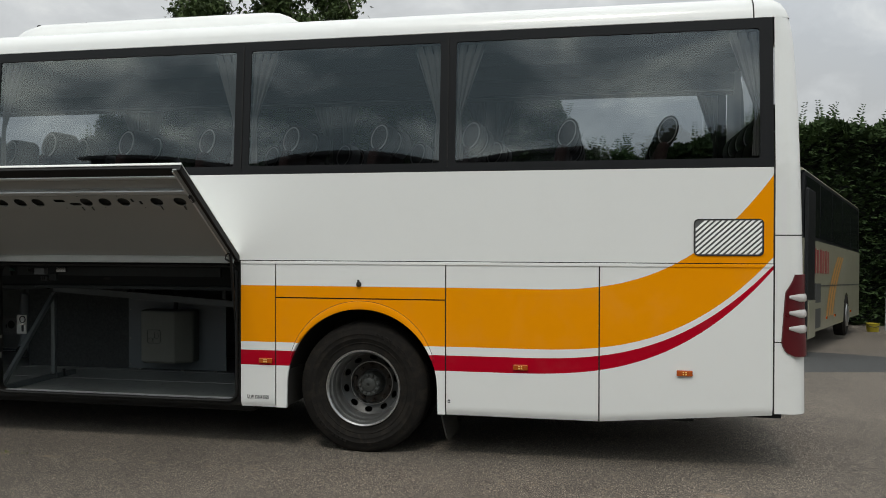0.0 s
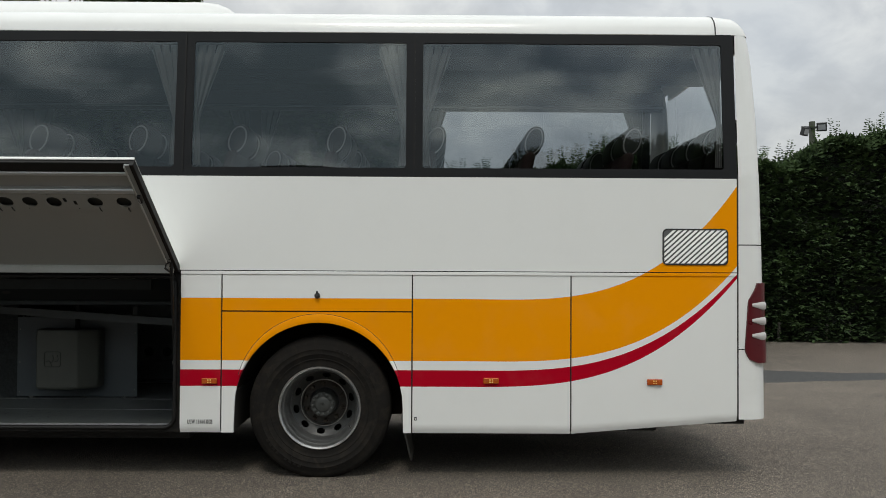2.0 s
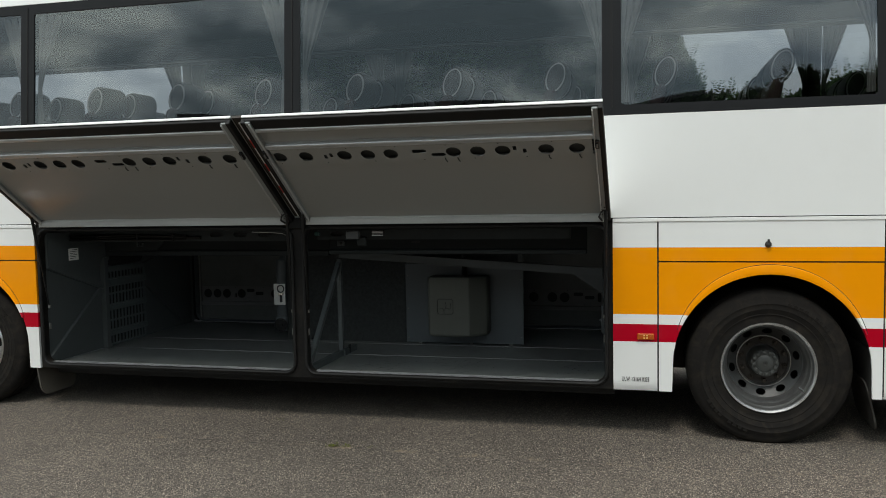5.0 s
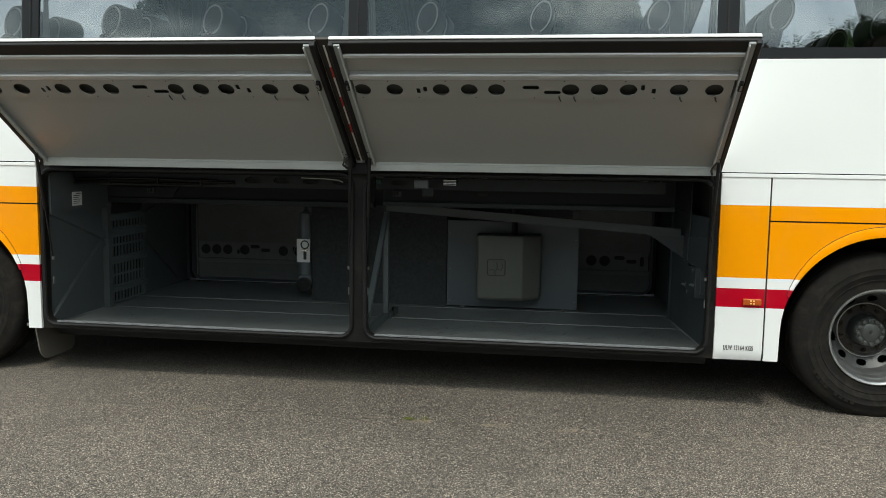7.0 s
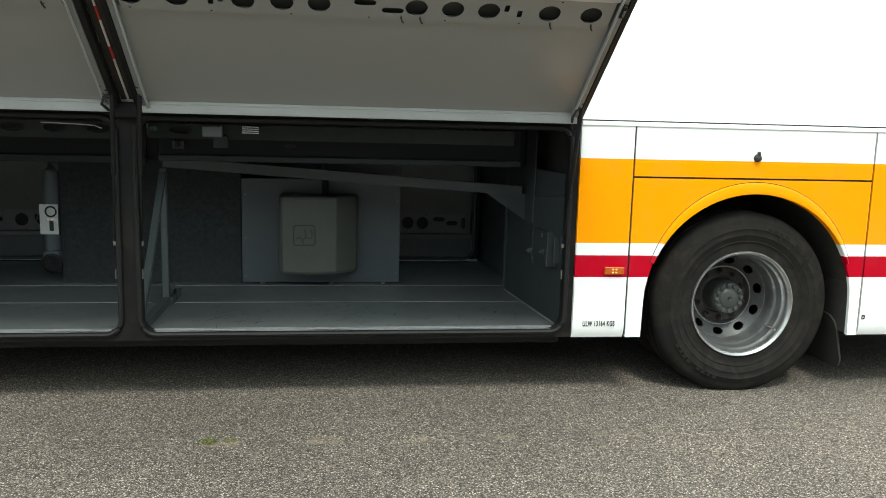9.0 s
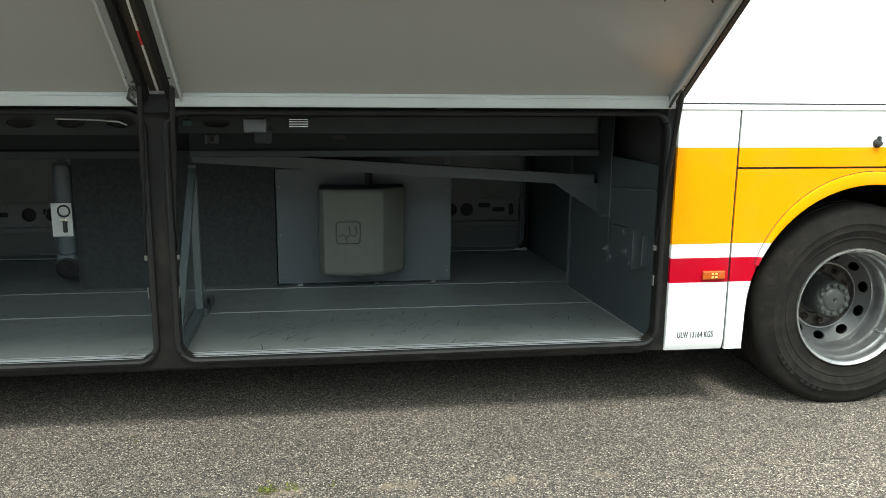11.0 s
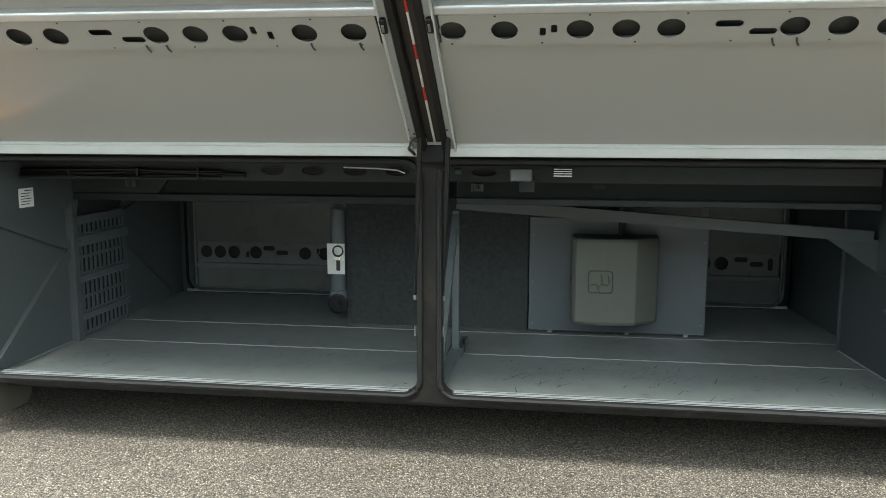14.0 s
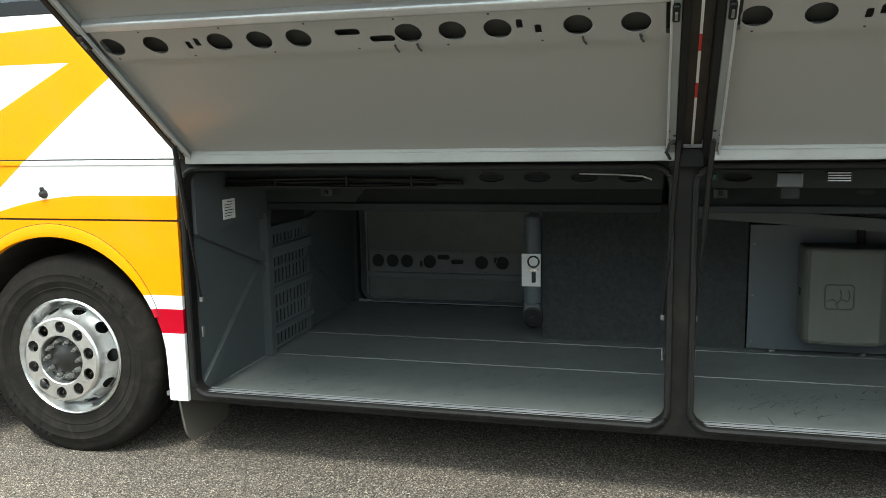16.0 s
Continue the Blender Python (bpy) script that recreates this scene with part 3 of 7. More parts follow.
SEAT_RED = paint("maroon_seat_cloth", (0.018, 0.005, 0.005), 0.9, vary=0.35, scale=24, fine=0.4, bump=0.3)
SEAT_GREY = paint("grey_headrest_cover", (0.21, 0.21, 0.207), 0.85, vary=0.1, scale=24, fine=0.2, bump=0.3)
SEAT_BLACK = paint("charcoal_seat_shell", (0.012, 0.012, 0.013), 0.7, vary=0.2)
CURTAIN = paint("pale_grey_curtain", (0.15, 0.15, 0.145), 0.9, vary=0.12, scale=10, fine=0.15)
INTERIOR = paint("interior_grey_lining", (0.022, 0.023, 0.025), 0.8, vary=0.1)
CABIN_FLOOR = paint("cabin_floor", (0.025, 0.025, 0.028), 0.8, vary=0.2)
ASPHALT = asphalt_material()
HEDGE = leaf_material("conifer_leaf", (0.016, 0.029, 0.013), (0.066, 0.108, 0.036))
BIRCH = leaf_material("birch_leaf", (0.025, 0.04, 0.014), (0.075, 0.11, 0.035))
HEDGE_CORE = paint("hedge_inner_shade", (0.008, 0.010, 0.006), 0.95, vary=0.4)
BARK = paint("birch_bark", (0.24, 0.22, 0.19), 0.85, vary=0.3, scale=5)

# ---- ground: level under the coach, falling gently to the hedge ----
def fall(y):
    """Height of the yard at y."""
    if y < 1.5:
        return 0.0
    if y < 17:
        return -0.0565 * (y - 1.5) * min(1.0, 0.55 + 0.45 * (y - 1.5) / 6.0)
    return -0.876 - 0.07 * min(1.0, (y - 17) / 3)


def make_ground():
    ys = [-900, -200, -60, -25, -14, -9, -6, -4, -2, 0, 1.0, 1.5, 2, 3, 4, 5, 6, 7, 8, 10, 12, 14, 17, 20, 24, 40, 120, 900]
    xs = [-900, -200, -60, -30, -18, -10, -6, -3, 0, 3, 6, 9, 12, 16, 22, 30, 60, 200, 900]
    bm = bmesh.new()
    grid = [[bm.verts.new((x, y, fall(y))) for x in xs] for y in ys]
    for a, b in zip(grid, grid[1:]):
        for i in range(len(xs) - 1):
            bm.faces.new((a[i], a[i + 1], b[i + 1], b[i]))
    g = part("ground", bm, ASPHALT)
    return tagged(g, "worn grey asphalt coach yard with pale stone chips", "ground", kind="structure")


make_ground()

# ---- the coach ----
COACH_X0, WIDTH = -8.9, 2.50
REAR_WHEEL, FRONT_WHEEL = 0.0, -6.205
coach = thing("coach", -2.8, 1.25, 0.0, "white coach with amber bands, red line and two raised luggage doors", "coach")


def lean(z):
    """How far the side stands in at height z."""
    if z < 0.40:
        return 0.018 * ((0.40 - z) / 0.07) ** 2
    if z <= 2.15:
        return 0.0
    return 0.076 * (z - 2.15)


def side(x, z, c):
    return (x, lean(z) + c, z)


def far_side(x, z, c):
    return (x, WIDTH - lean(z) - c, z)


def panel(name, loop, holes=(), label="", mat=LIVERY, to3d=side, parent=coach, thick=0.022):
    bm = bmesh.new()
    plate(bm, [loop, *holes], to3d, thick)
    return part(name, bm, mat, parent, label)


def arch_loop(cx, x0, x1, z0, z1, r=0.600, cz=0.518, n=24):
    """A panel with a wheel arch cut from below."""
    a0 = max(0.0, math.asin((z0 - cz) / r))
    out = [(x0, z0), (x0, z1), (x1, z1), (x1, z0)]
    start, stop = a0, math.pi - a0
    out += [(cx + r + 0.004, z0)]
    out += [(cx + r * math.cos(start + (stop - start) * k / n), cz + r * math.sin(start + (stop - start) * k / n)) for k in range(n + 1)]
    return out + [(cx - r - 0.004, z0)]


def skirt(name, x0, x1, z0a, z0b, z1):
    """A flat lower panel with rows, so that the bottom edge can roll under."""
    bm = bmesh.new()
    rows = [0.0, 0.25, 0.5, 0.75, 1.0]
    cols = []
    for x, z0 in ((x0, z0a), (x1, z0b)):
        top = max(0.40, z0 + 0.07)
        zs = [z0 + (top - z0) * r for r in rows] + [z1]
        cols.append([(x, 0.018 * (max(0, top - z) / 0.07) ** 2, z) for z in zs])
    f = [[bm.verts.new(p) for p in c] for c in cols]
    b = [[bm.verts.new((p[0], p[1] + 0.022, p[2])) for p in c] for c in cols]
    n = len(f[0])
    for i in range(n - 1):
        bm.faces.new((f[0][i], f[1][i], f[1][i + 1], f[0][i + 1]))
        bm.faces.new((b[0][i + 1], b[1][i + 1], b[1][i], b[0][i]))
    for k in (0, 1):
        for i in range(n - 1):
            bm.faces.new((f[k][i], f[k][i + 1], b[k][i + 1], b[k][i]))
    for i in (0, n - 1):
        bm.faces.new((f[0][i], f[1][i], b[1][i], b[0][i]))
    bmesh.ops.recalc_face_normals(bm, faces=bm.faces[:])
    return part(name, bm, LIVERY, coach, smooth=True)


TOP = 1.484
skirt("skirt_panel", -0.985, -0.699, 0.333, 0.333, TOP)
skirt("skirt_panel", 0.670, 1.796, 0.333, 0.331, TOP)
skirt("skirt_panel", 1.806, 2.993, 0.331, 0.425, TOP)
panel("wheel_arch_flap", rect(-0.689, 0.660, 1.203, TOP))
flat_side = lambda x, z, c: (x, c, z)
panel("wheel_arch_panel", arch_loop(REAR_WHEEL, -0.689, 0.660, 0.335, 1.193), label="amber and white panel with a round wheel arch", to3d=flat_side)
panel("wheel_arch_flap", rect(-6.893, -5.505, 1.207, TOP))
panel("wheel_arch_panel", arch_loop(FRONT_WHEEL, -6.893, -5.505, 0.335, 1.197), label="amber and white panel with a round wheel arch", to3d=flat_side)
skirt("skirt_panel", -8.6, -6.899, 0.36, 0.333, TOP)
panel("upper_side_panel", rect(COACH_X0 + 0.15, 2.992, 1.491, 2.164))

# raised lips round the arches
for cx in (REAR_WHEEL, FRONT_WHEEL):
    bm = bmesh.new()
    rows = []
    for k in range(33):
        a = math.asin((0.74 - 0.52) / 0.6) + (math.pi - 2 * math.asin((0.74 - 0.52) / 0.6)) * k / 32
        w = 0.012 + 0.045 * max(0.0, math.sin(a) - 0.37) / 0.63
        ca, sa = math.cos(a), math.sin(a)
        rows.append([bm.verts.new((cx + r * ca, y, 0.52 + r * sa)) for r, y in
                     ((0.599, 0.03), (0.599, -0.014), (0.599 + 0.35 * w, -0.017), (0.599 + w, -0.009), (0.599 + w + 0.004, 0.001))])
    for a, b in zip(rows, rows[1:]):
        for i in range(4):
            bm.faces.new((a[i], a[i + 1], b[i + 1], b[i]))
    bmesh.ops.recalc_face_normals(bm, faces=bm.faces[:])
    lip = part("wheel_arch_lip", bm, LIVERY, coach, smooth=True)
    line = []
    for k in range(33):
        a = math.asin(0.22 / 0.6) + (math.pi - 2 * math.asin(0.22 / 0.6)) * k / 32
        w = 0.012 + 0.045 * max(0.0, math.sin(a) - 0.37) / 0.63
        line.append((cx + (0.604 + w) * math.cos(a), 0.0003, 0.52 + (0.604 + w) * math.sin(a)))
    part("lip_joint", sweep(bmesh.new(), line, 0.0022, 5), RUBBER, lip, smooth=True)

# dark backing behind the panel gaps and the wheel wells
for x0, x1 in ((-0.98, -0.665), (0.665, 3.06), (-8.6, -6.878)):
    part("panel_backing", boxed(x0, x1, 0.05, 2.45, 0.40, 1.455), DARK, coach)
part("floor_beam", boxed(-8.7, 3.08, 0.05, 2.45, 1.46, 1.56), DARK, coach)
for x0, x1 in ((-0.655, 0.655), (-6.868, -5.538)):
    part("axle_housing", boxed(x0, x1, 1.01, 1.5, 0.45, 1.45), DARK, coach)
part("underframe", boxed(-5.55, -0.985, 0.25, 2.35, 0.24, 0.322, 0.01, 1), DARK, coach, "black underframe below the holds")
part("engine_tray", boxed(0.7, 2.5, 0.3, 2.2, 0.295, 0.395, 0.02), DARK, coach)
for cx in (REAR_WHEEL, FRONT_WHEEL):
    bm = bmesh.new()
    lathe(bm, [(0.625, 0.03), (0.64, 0.5), (0.64, 0.95)], 40, centre=(cx, 0, 0.52))
    bmesh.ops.delete(bm, geom=[v for v in bm.verts if v.co.z < 0.36], context="VERTS")
    box(bm, cx - 0.66, cx + 0.66, 0.95, 1.0, 0.3, 1.2)
    for s in (-1, 1):
        box(bm, min(cx + s * 0.61, cx + s * 0.66), max(cx + s * 0.61, cx + s * 0.66), 0.03, 1.0, 0.34, 0.62)
    part("wheel_well", bm, WELL, coach, "dusty brown-black wheel arch liner")

# window band, glass, roof
PANES = [(-8.3, -5.58), (-5.46, -3.32), (-3.20, -1.05), (-0.926, 0.612), (0.732, 2.905)]
ZG0, ZG1 = 2.230, 3.150
for to3d, tag in ((side, ""), (far_side, "")):
    holes = [rect(a, b, ZG0, ZG1, 0.02, 3) for a, b in PANES]
    panel("window_surround", rect(COACH_X0 + 0.2, 2.994, 2.168, 3.222), holes, "black gloss surround of the side windows", BLACK_TRIM, to3d)
    for a, b in PANES:
        bm = bmesh.new()
        zs = [ZG0 + (ZG1 - ZG0) * k / 8 for k in range(9)]
        g = []
        for k, z in enumerate(zs):
            row = []
            for j in range(13):
                x = a - 0.004 + (b - a + 0.008) * j / 12
                u, v = 2 * j / 12 - 1, 2 * k / 8 - 1
                p = to3d(x, z, 0.008 - 0.0035 * (1 - u * u) * (1 - v * v))
                row.append(bm.verts.new(p))
            g.append(row)
        for r0, r1 in zip(g, g[1:]):
            for j in range(12):
                bm.faces.new((r0[j], r0[j + 1], r1[j + 1], r1[j]))
        ob = part("side_window", bm, GLASS, coach, "dark tinted glass pane", smooth=True)
        ob.visible_shadow = False
    for x in (-5.52, -3.26, -0.988, 0.672):
        bm = bmesh.new()
        plate(bm, [rect(x - 0.006, x + 0.006, 2.2, 3.2)], lambda a, z, c, t=to3d: t(a, z, c - 0.005), 0.006)
        part("pillar_seal", bm, SEAL, coach)

half = [(0.079, 3.226), (0.088, 3.28), (0.112, 3.33), (0.165, 3.378), (0.26, 3.412), (0.45, 3.436), (0.8, 3.452), (1.25, 3.458)]
prof = half + [(WIDTH - y, z) for y, z in half[-2::-1]]


def roof_piece(x0, x1, name):
    bm = bmesh.new()
    rows = [[bm.verts.new((x, y, z)) for y, z in prof] for x in (x0, x1)]
    inner = [[bm.verts.new((x, WIDTH / 2 + (y - WIDTH / 2) * 0.97, z - 0.04)) for y, z in prof] for x in (x0, x1)]
    n = len(prof)
    for i in range(n - 1):
        bm.faces.new((rows[0][i], rows[1][i], rows[1][i + 1], rows[0][i + 1]))
        bm.faces.new((inner[0][i + 1], inner[1][i + 1], inner[1][i], inner[0][i]))
    for k in (0, 1):
        for i in range(n - 1):
            bm.faces.new((rows[k][i], rows[k][i + 1], inner[k][i + 1], inner[k][i]))
    for i in (0, n - 1):
        bm.faces.new((rows[0][i], rows[1][i], inner[1][i], inner[0][i]))
    bmesh.ops.recalc_face_normals(bm, faces=bm.faces[:])
    return part(name, bm, WHITE, coach, smooth=True)


roof_piece(COACH_X0 + 0.3, 2.863, "roof")

# rear end: corner pillars, tail, bumper. Outline of the tail in side view, by height.
def tail_x(z):
    """How far the tail reaches back at height z."""
    return float(np.interp(z, (0.44, 0.95, 1.10, 1.5, 1.8, 2.2, 2.6, 2.93, 3.08, 3.16, 3.222, 3.30), (3.228, 3.222, 3.210, 3.204, 3.196, 3.184, 3.173, 3.155, 3.144, 3.132, 3.118, 3.088)))


def tail_piece(name, zs, x0, material, label="", rc=0.10):
    """A wrap-round piece of the tail from the side at x0 round to the back, with rounded corners in plan."""
    bm = bmesh.new()
    rows = []
    for z in zs:
        xe, y0 = tail_x(z), lean(z)
        if z > 3.222:
            y0 = np.interp(z, [p[1] for p in half], [p[0] for p in half])
        r = min(rc, xe - x0 - 0.005)
        line = [(x0, y0)]
        line += [(xe - r + r * math.sin(radians(a)), y0 + r - r * math.cos(radians(a))) for a in (0, 18, 36, 54, 72, 90)]
        line += [(xx, WIDTH - yy) for xx, yy in line[::-1]]
        rows.append([bm.verts.new((x, y, z)) for x, y in line])
    for a, b in zip(rows, rows[1:]):
        for i in range(len(a) - 1):
            bm.faces.new((a[i], a[i + 1], b[i + 1], b[i]))
    return part(name, bm, material, coach, label, smooth=True)


tail_piece("rear_corner_panel", [1.692, 1.9, 2.1, 2.19], 3.004, WHITE)
for flip in (False, True):
    bm = bmesh.new()
    zs = [2.19, 2.4, 2.6, 2.8, 3.0, 3.1, 3.18, 3.222]
    rows = []
    for z in zs:
        xe, y0 = tail_x(z), lean(z)
        r = 0.1
        line = [(3.004, y0)] + [(xe - r + r * math.sin(radians(a)), y0 + r - r * math.cos(radians(a))) for a in (0, 18, 36, 54, 72, 90)] + [(xe - 0.01, y0 + (0.12 if flip else 0.22))]
        rows.append([bm.verts.new((x, WIDTH - y if flip else y, z)) for x, y in line])
    for a, b in zip(rows, rows[1:]):
        for i in range(len(a) - 1):
            bm.faces.new((a[i], a[i + 1], b[i + 1], b[i]))
    part("rear_pillar", bm, WHITE, coach, smooth=True)
bm = bmesh.new()
box(bm, tail_x(3.1) - 0.03, tail_x(3.1) - 0.005, 0.3, WIDTH - 0.3, 3.165, 3.24)
part("rear_header", bm, WHITE, coach)
bm = bmesh.new()
vs = [bm.verts.new((3.126, y, z)) for y, z in ((0.25, 2.19), (WIDTH - 0.13, 2.19), (WIDTH - 0.13, 3.165), (0.25, 3.165))]
bm.faces.new(vs[::-1])
rw = part("rear_window", bm, CLEAR_GLASS, coach, "rear window glass")
rw.visible_shadow = False
# roof end cap, rounded down to the tail
bm = bmesh.new()
rows = []
for x, f, inset in ((2.869, 1.0, 0.0), (2.938, 0.975, 0.003), (3.008, 0.93, 0.008), (3.063, 0.78, 0.020), (3.093, 0.56, 0.034), (3.108, 0.30, 0.048), (3.115, 0.0, 0.060)):
    rows.append([bm.verts.new((x, y + inset * max(-1.0, min(1.0, (WIDTH / 2 - y) / 0.9)), 3.222 + (z - 3.222) * f)) for y, z in prof])
for a, b in zip(rows, rows[1:]):
    for i in range(len(prof) - 1):
        bm.faces.new((a[i], a[i + 1], b[i + 1], b[i]))
bmesh.ops.recalc_face_normals(bm, faces=bm.faces[:])
part("roof_end_cap", bm, WHITE, coach, smooth=True)
tail_piece("rear_panel", [0.944, 1.0, 1.2, 1.4, 1.6, 1.684], 3.004, WHITE)
tail_piece("rear_bumper", [0.44, 0.455, 0.49, 0.6, 0.75, 0.9, 0.937], 3.004, WHITE, "white rear bumper corner", rc=0.13)
for z0, z1 in ((1.679, 1.696), (0.935, 0.946)):
    bm = bmesh.new()
    rows = []
    for z in (z0, z1):
        xe = tail_x(z) - 0.006
        rows.append([bm.verts.new(p) for p in ((3.008, 0.006, z), (xe - 0.1, 0.006, z), (xe - 0.02, 0.05, z), (xe, 0.12, z), (xe, WIDTH - 0.1, z))])
    for i in range(4):
        bm.faces.new((rows[0][i], rows[0][i + 1], rows[1][i + 1], rows[1][i]))
    part("panel_gap_seal", bm, RUBBER, coach)
part("panel_gap_seal", boxed(2.992, 3.008, 0.006, 0.03, 0.44, 2.19), RUBBER, coach)
bm = bmesh.new()
rows = [[bm.verts.new((x, y, z + 0.0025)) for y, z in prof[:12]] for x in (2.861, 2.871)]
for i in range(11):
    bm.faces.new((rows[0][i], rows[1][i], rows[1][i + 1], rows[0][i + 1]))
part("roof_joint", bm, RUBBER, coach)

# tail lamps: red lens wrapped round the corner, three clear bars
def tail_lamp(flip):
    bm = bmesh.new()
    rows = []
    for k in range(25):
        z = 0.845 + (1.415 - 0.845) * k / 24
        xs = float(np.interp(z, [0.845, 0.872, 0.93, 1.29, 1.36, 1.415], [3.133, 3.073, 3.046, 3.070, 3.113, 3.133]))
        xe = tail_x(min(z, 1.09)) + 0.0
        line = [(xs, -0.002), (xs + 0.006, -0.012)]
        r = 0.085
        line += [(xe - r + r * math.sin(radians(a)) + 0.004, -0.012 + r - r * math.cos(radians(a))) for a in (15, 35, 55, 75, 90)]
        line += [(xe + 0.004, 0.16), (xe - 0.012, 0.165)]
        rows.append([bm.verts.new((x, WIDTH - y if flip else y, z)) for x, y in line])
    for a, b in zip(rows, rows[1:]):
        for i in range(len(a) - 1):
            bm.faces.new((a[i], a[i + 1], b[i + 1], b[i]))
    bm.faces.new(rows[0])
    bm.faces.new(rows[-1][::-1])
    bmesh.ops.recalc_face_normals(bm, faces=bm.faces[:])
    lamp = part("tail_lamp", bm, RED_LENS, coach, "dark red wrap-round tail lamp", smooth=True)
    for z in (1.034, 1.142, 1.252):
        bm = bmesh.new()
        lean_x = 0.012 * (z - 1.15) / 0.13
        pts = []
        for a, s in ((0, 0.0), (25, 1.0), (50, 1.0), (75, 1.0), (90, 1.0)):
            r = 0.09
            x, y = 3.220 - r + r * math.sin(radians(a)), -0.018 + r - r * math.cos(radians(a))
            pts.append((x - (0.035 if a == 0 else 0) + lean_x * 0, y, s))
        rows = []
        for dz, o in ((-0.026, 0.0), (-0.016, 0.010), (0.012, 0.010), (0.030, 0.0)):
            rows.append([bm.verts.new((x + o * (0.6 if i else 0.0), (WIDTH - y + o * 0.5) if flip else y - o * 0.5, z + dz * (0.55 if i == 0 else 1.0) + (0.012 if i == 0 and dz < 0 else 0))) for i, (x, y, s) in enumerate(pts)])
        for a, b in zip(rows, rows[1:]):
            for i in range(len(a) - 1):
                bm.faces.new((a[i], a[i + 1], b[i + 1], b[i]))
        bmesh.ops.recalc_face_normals(bm, faces=bm.faces[:])
        part("clear_bar", bm, CLEAR_LENS, lamp, "clear bar in the tail lamp", smooth=True)


tail_lamp(False)
tail_lamp(True)

# front end, plain, never passed
bm = bmesh.new()
box(bm, COACH_X0, COACH_X0 + 0.16, 0.06, WIDTH - 0.06, 0.35, 2.19, 0.05)
box(bm, COACH_X0 + 0.1, COACH_X0 + 0.35, 0.1, WIDTH - 0.1, 3.2, 3.44, 0.06)
part("front_panel", bm, WHITE, coach)
bm = boxed(COACH_X0 + 0.16, COACH_X0 + 0.19, 0.1, WIDTH - 0.1, 2.19, 3.2)
wsn = part("windscreen", bm, GLASS, coach)
wsn.visible_shadow = False

# far side below the windows
panel("far_side_panel", rect(COACH_X0 + 0.15, 2.998, 0.34, 2.186), (), "", WHITE, far_side)

# roof air-conditioning pod
bm = bmesh.new()
stations = [(-3.62, 0.05, 0.10), (-3.52, 0.45, 0.09), (-3.38, 0.85, 0.04), (-3.2, 1.0, 0.0), (-1.02, 1.0, 0.0), (-0.91, 0.94, 0.01), (-0.83, 0.76, 0.03), (-0.75, 0.42, 0.06), (-0.67, 0.02, 0.09)]
rows = []
for x, h, n in stations:
    y0, y1, zb, zt = 0.5 + n, 2.0 - n, 3.43, 3.445 + 0.168 * h
    line = [(y0, zb), (y0 + 0.02, zb + 0.25 * (zt - zb)), (y0 + 0.05, zt - 0.28 * (zt - zb)), (y0 + 0.11, zt - 0.05 * (zt - zb)), (y0 + 0.22, zt), (1.25, zt + 0.015 * h)]
    line += [(WIDTH - y, z) for y, z in line[-2::-1]]
    rows.append([bm.verts.new((x, y, z)) for y, z in line])
for a, b in zip(rows, rows[1:]):
    for i in range(len(a) - 1):
        bm.faces.new((a[i], a[i + 1], b[i + 1], b[i]))
bm.faces.new(rows[0])
bm.faces.new(rows[-1])
bmesh.ops.recalc_face_normals(bm, faces=bm.faces[:])
pod = part("roof_air_conditioner", bm, WHITE, coach, "white moulded roof air-conditioning pod", smooth=True)
me = None
for x in (-3.27, -2.78, -2.29, -1.80, -1.31):
    if me is None:
        b2 = bmesh.new()
        lathe(b2, [(0.02, -0.012), (0.02, 0.0), (0.012, 0.008)], 10, True)
        me = part("pod_bolt", b2, RUBBER, pod, "black fixing cap", at=pose(x, 0.655, 3.607, 90)).data
    else:
        part("pod_bolt", me, None, pod, "black fixing cap", at=pose(x, 0.655, 3.607, 90))
part("pod_grille", boxed(-3.5, -3.38, 0.56, 0.6, 3.46, 3.475), RUBBER, pod)

# seam mouldings along the side
for x0, x1 in ((-0.985, 2.992), (-8.6, -5.505)):
    bm = bmesh.new()
    box(bm, x0, x1, 0.004, 0.03, 1.4845, 1.4915)
    part("seam_strip", bm, RUBBER, coach)
    bm = bmesh.new()
    box(bm, x0, x1, -0.006, 0.002, 1.461, 1.4838, 0.002, 1)
    part("drip_moulding", bm, LIVERY, coach)
for x in (-0.694, 0.665, 1.801):
    part("panel_gap_seal", boxed(x - 0.006, x + 0.006, 0.010, 0.04, 0.35, 1.49), DARK, coach)
part("panel_gap_seal", boxed(-0.69, 0.66, 0.010, 0.04, 1.192, 1.204), DARK, coach)
part("panel_gap_seal", boxed(-6.893, -5.49, 0.010, 0.04, 1.196, 1.208), DARK, coach)

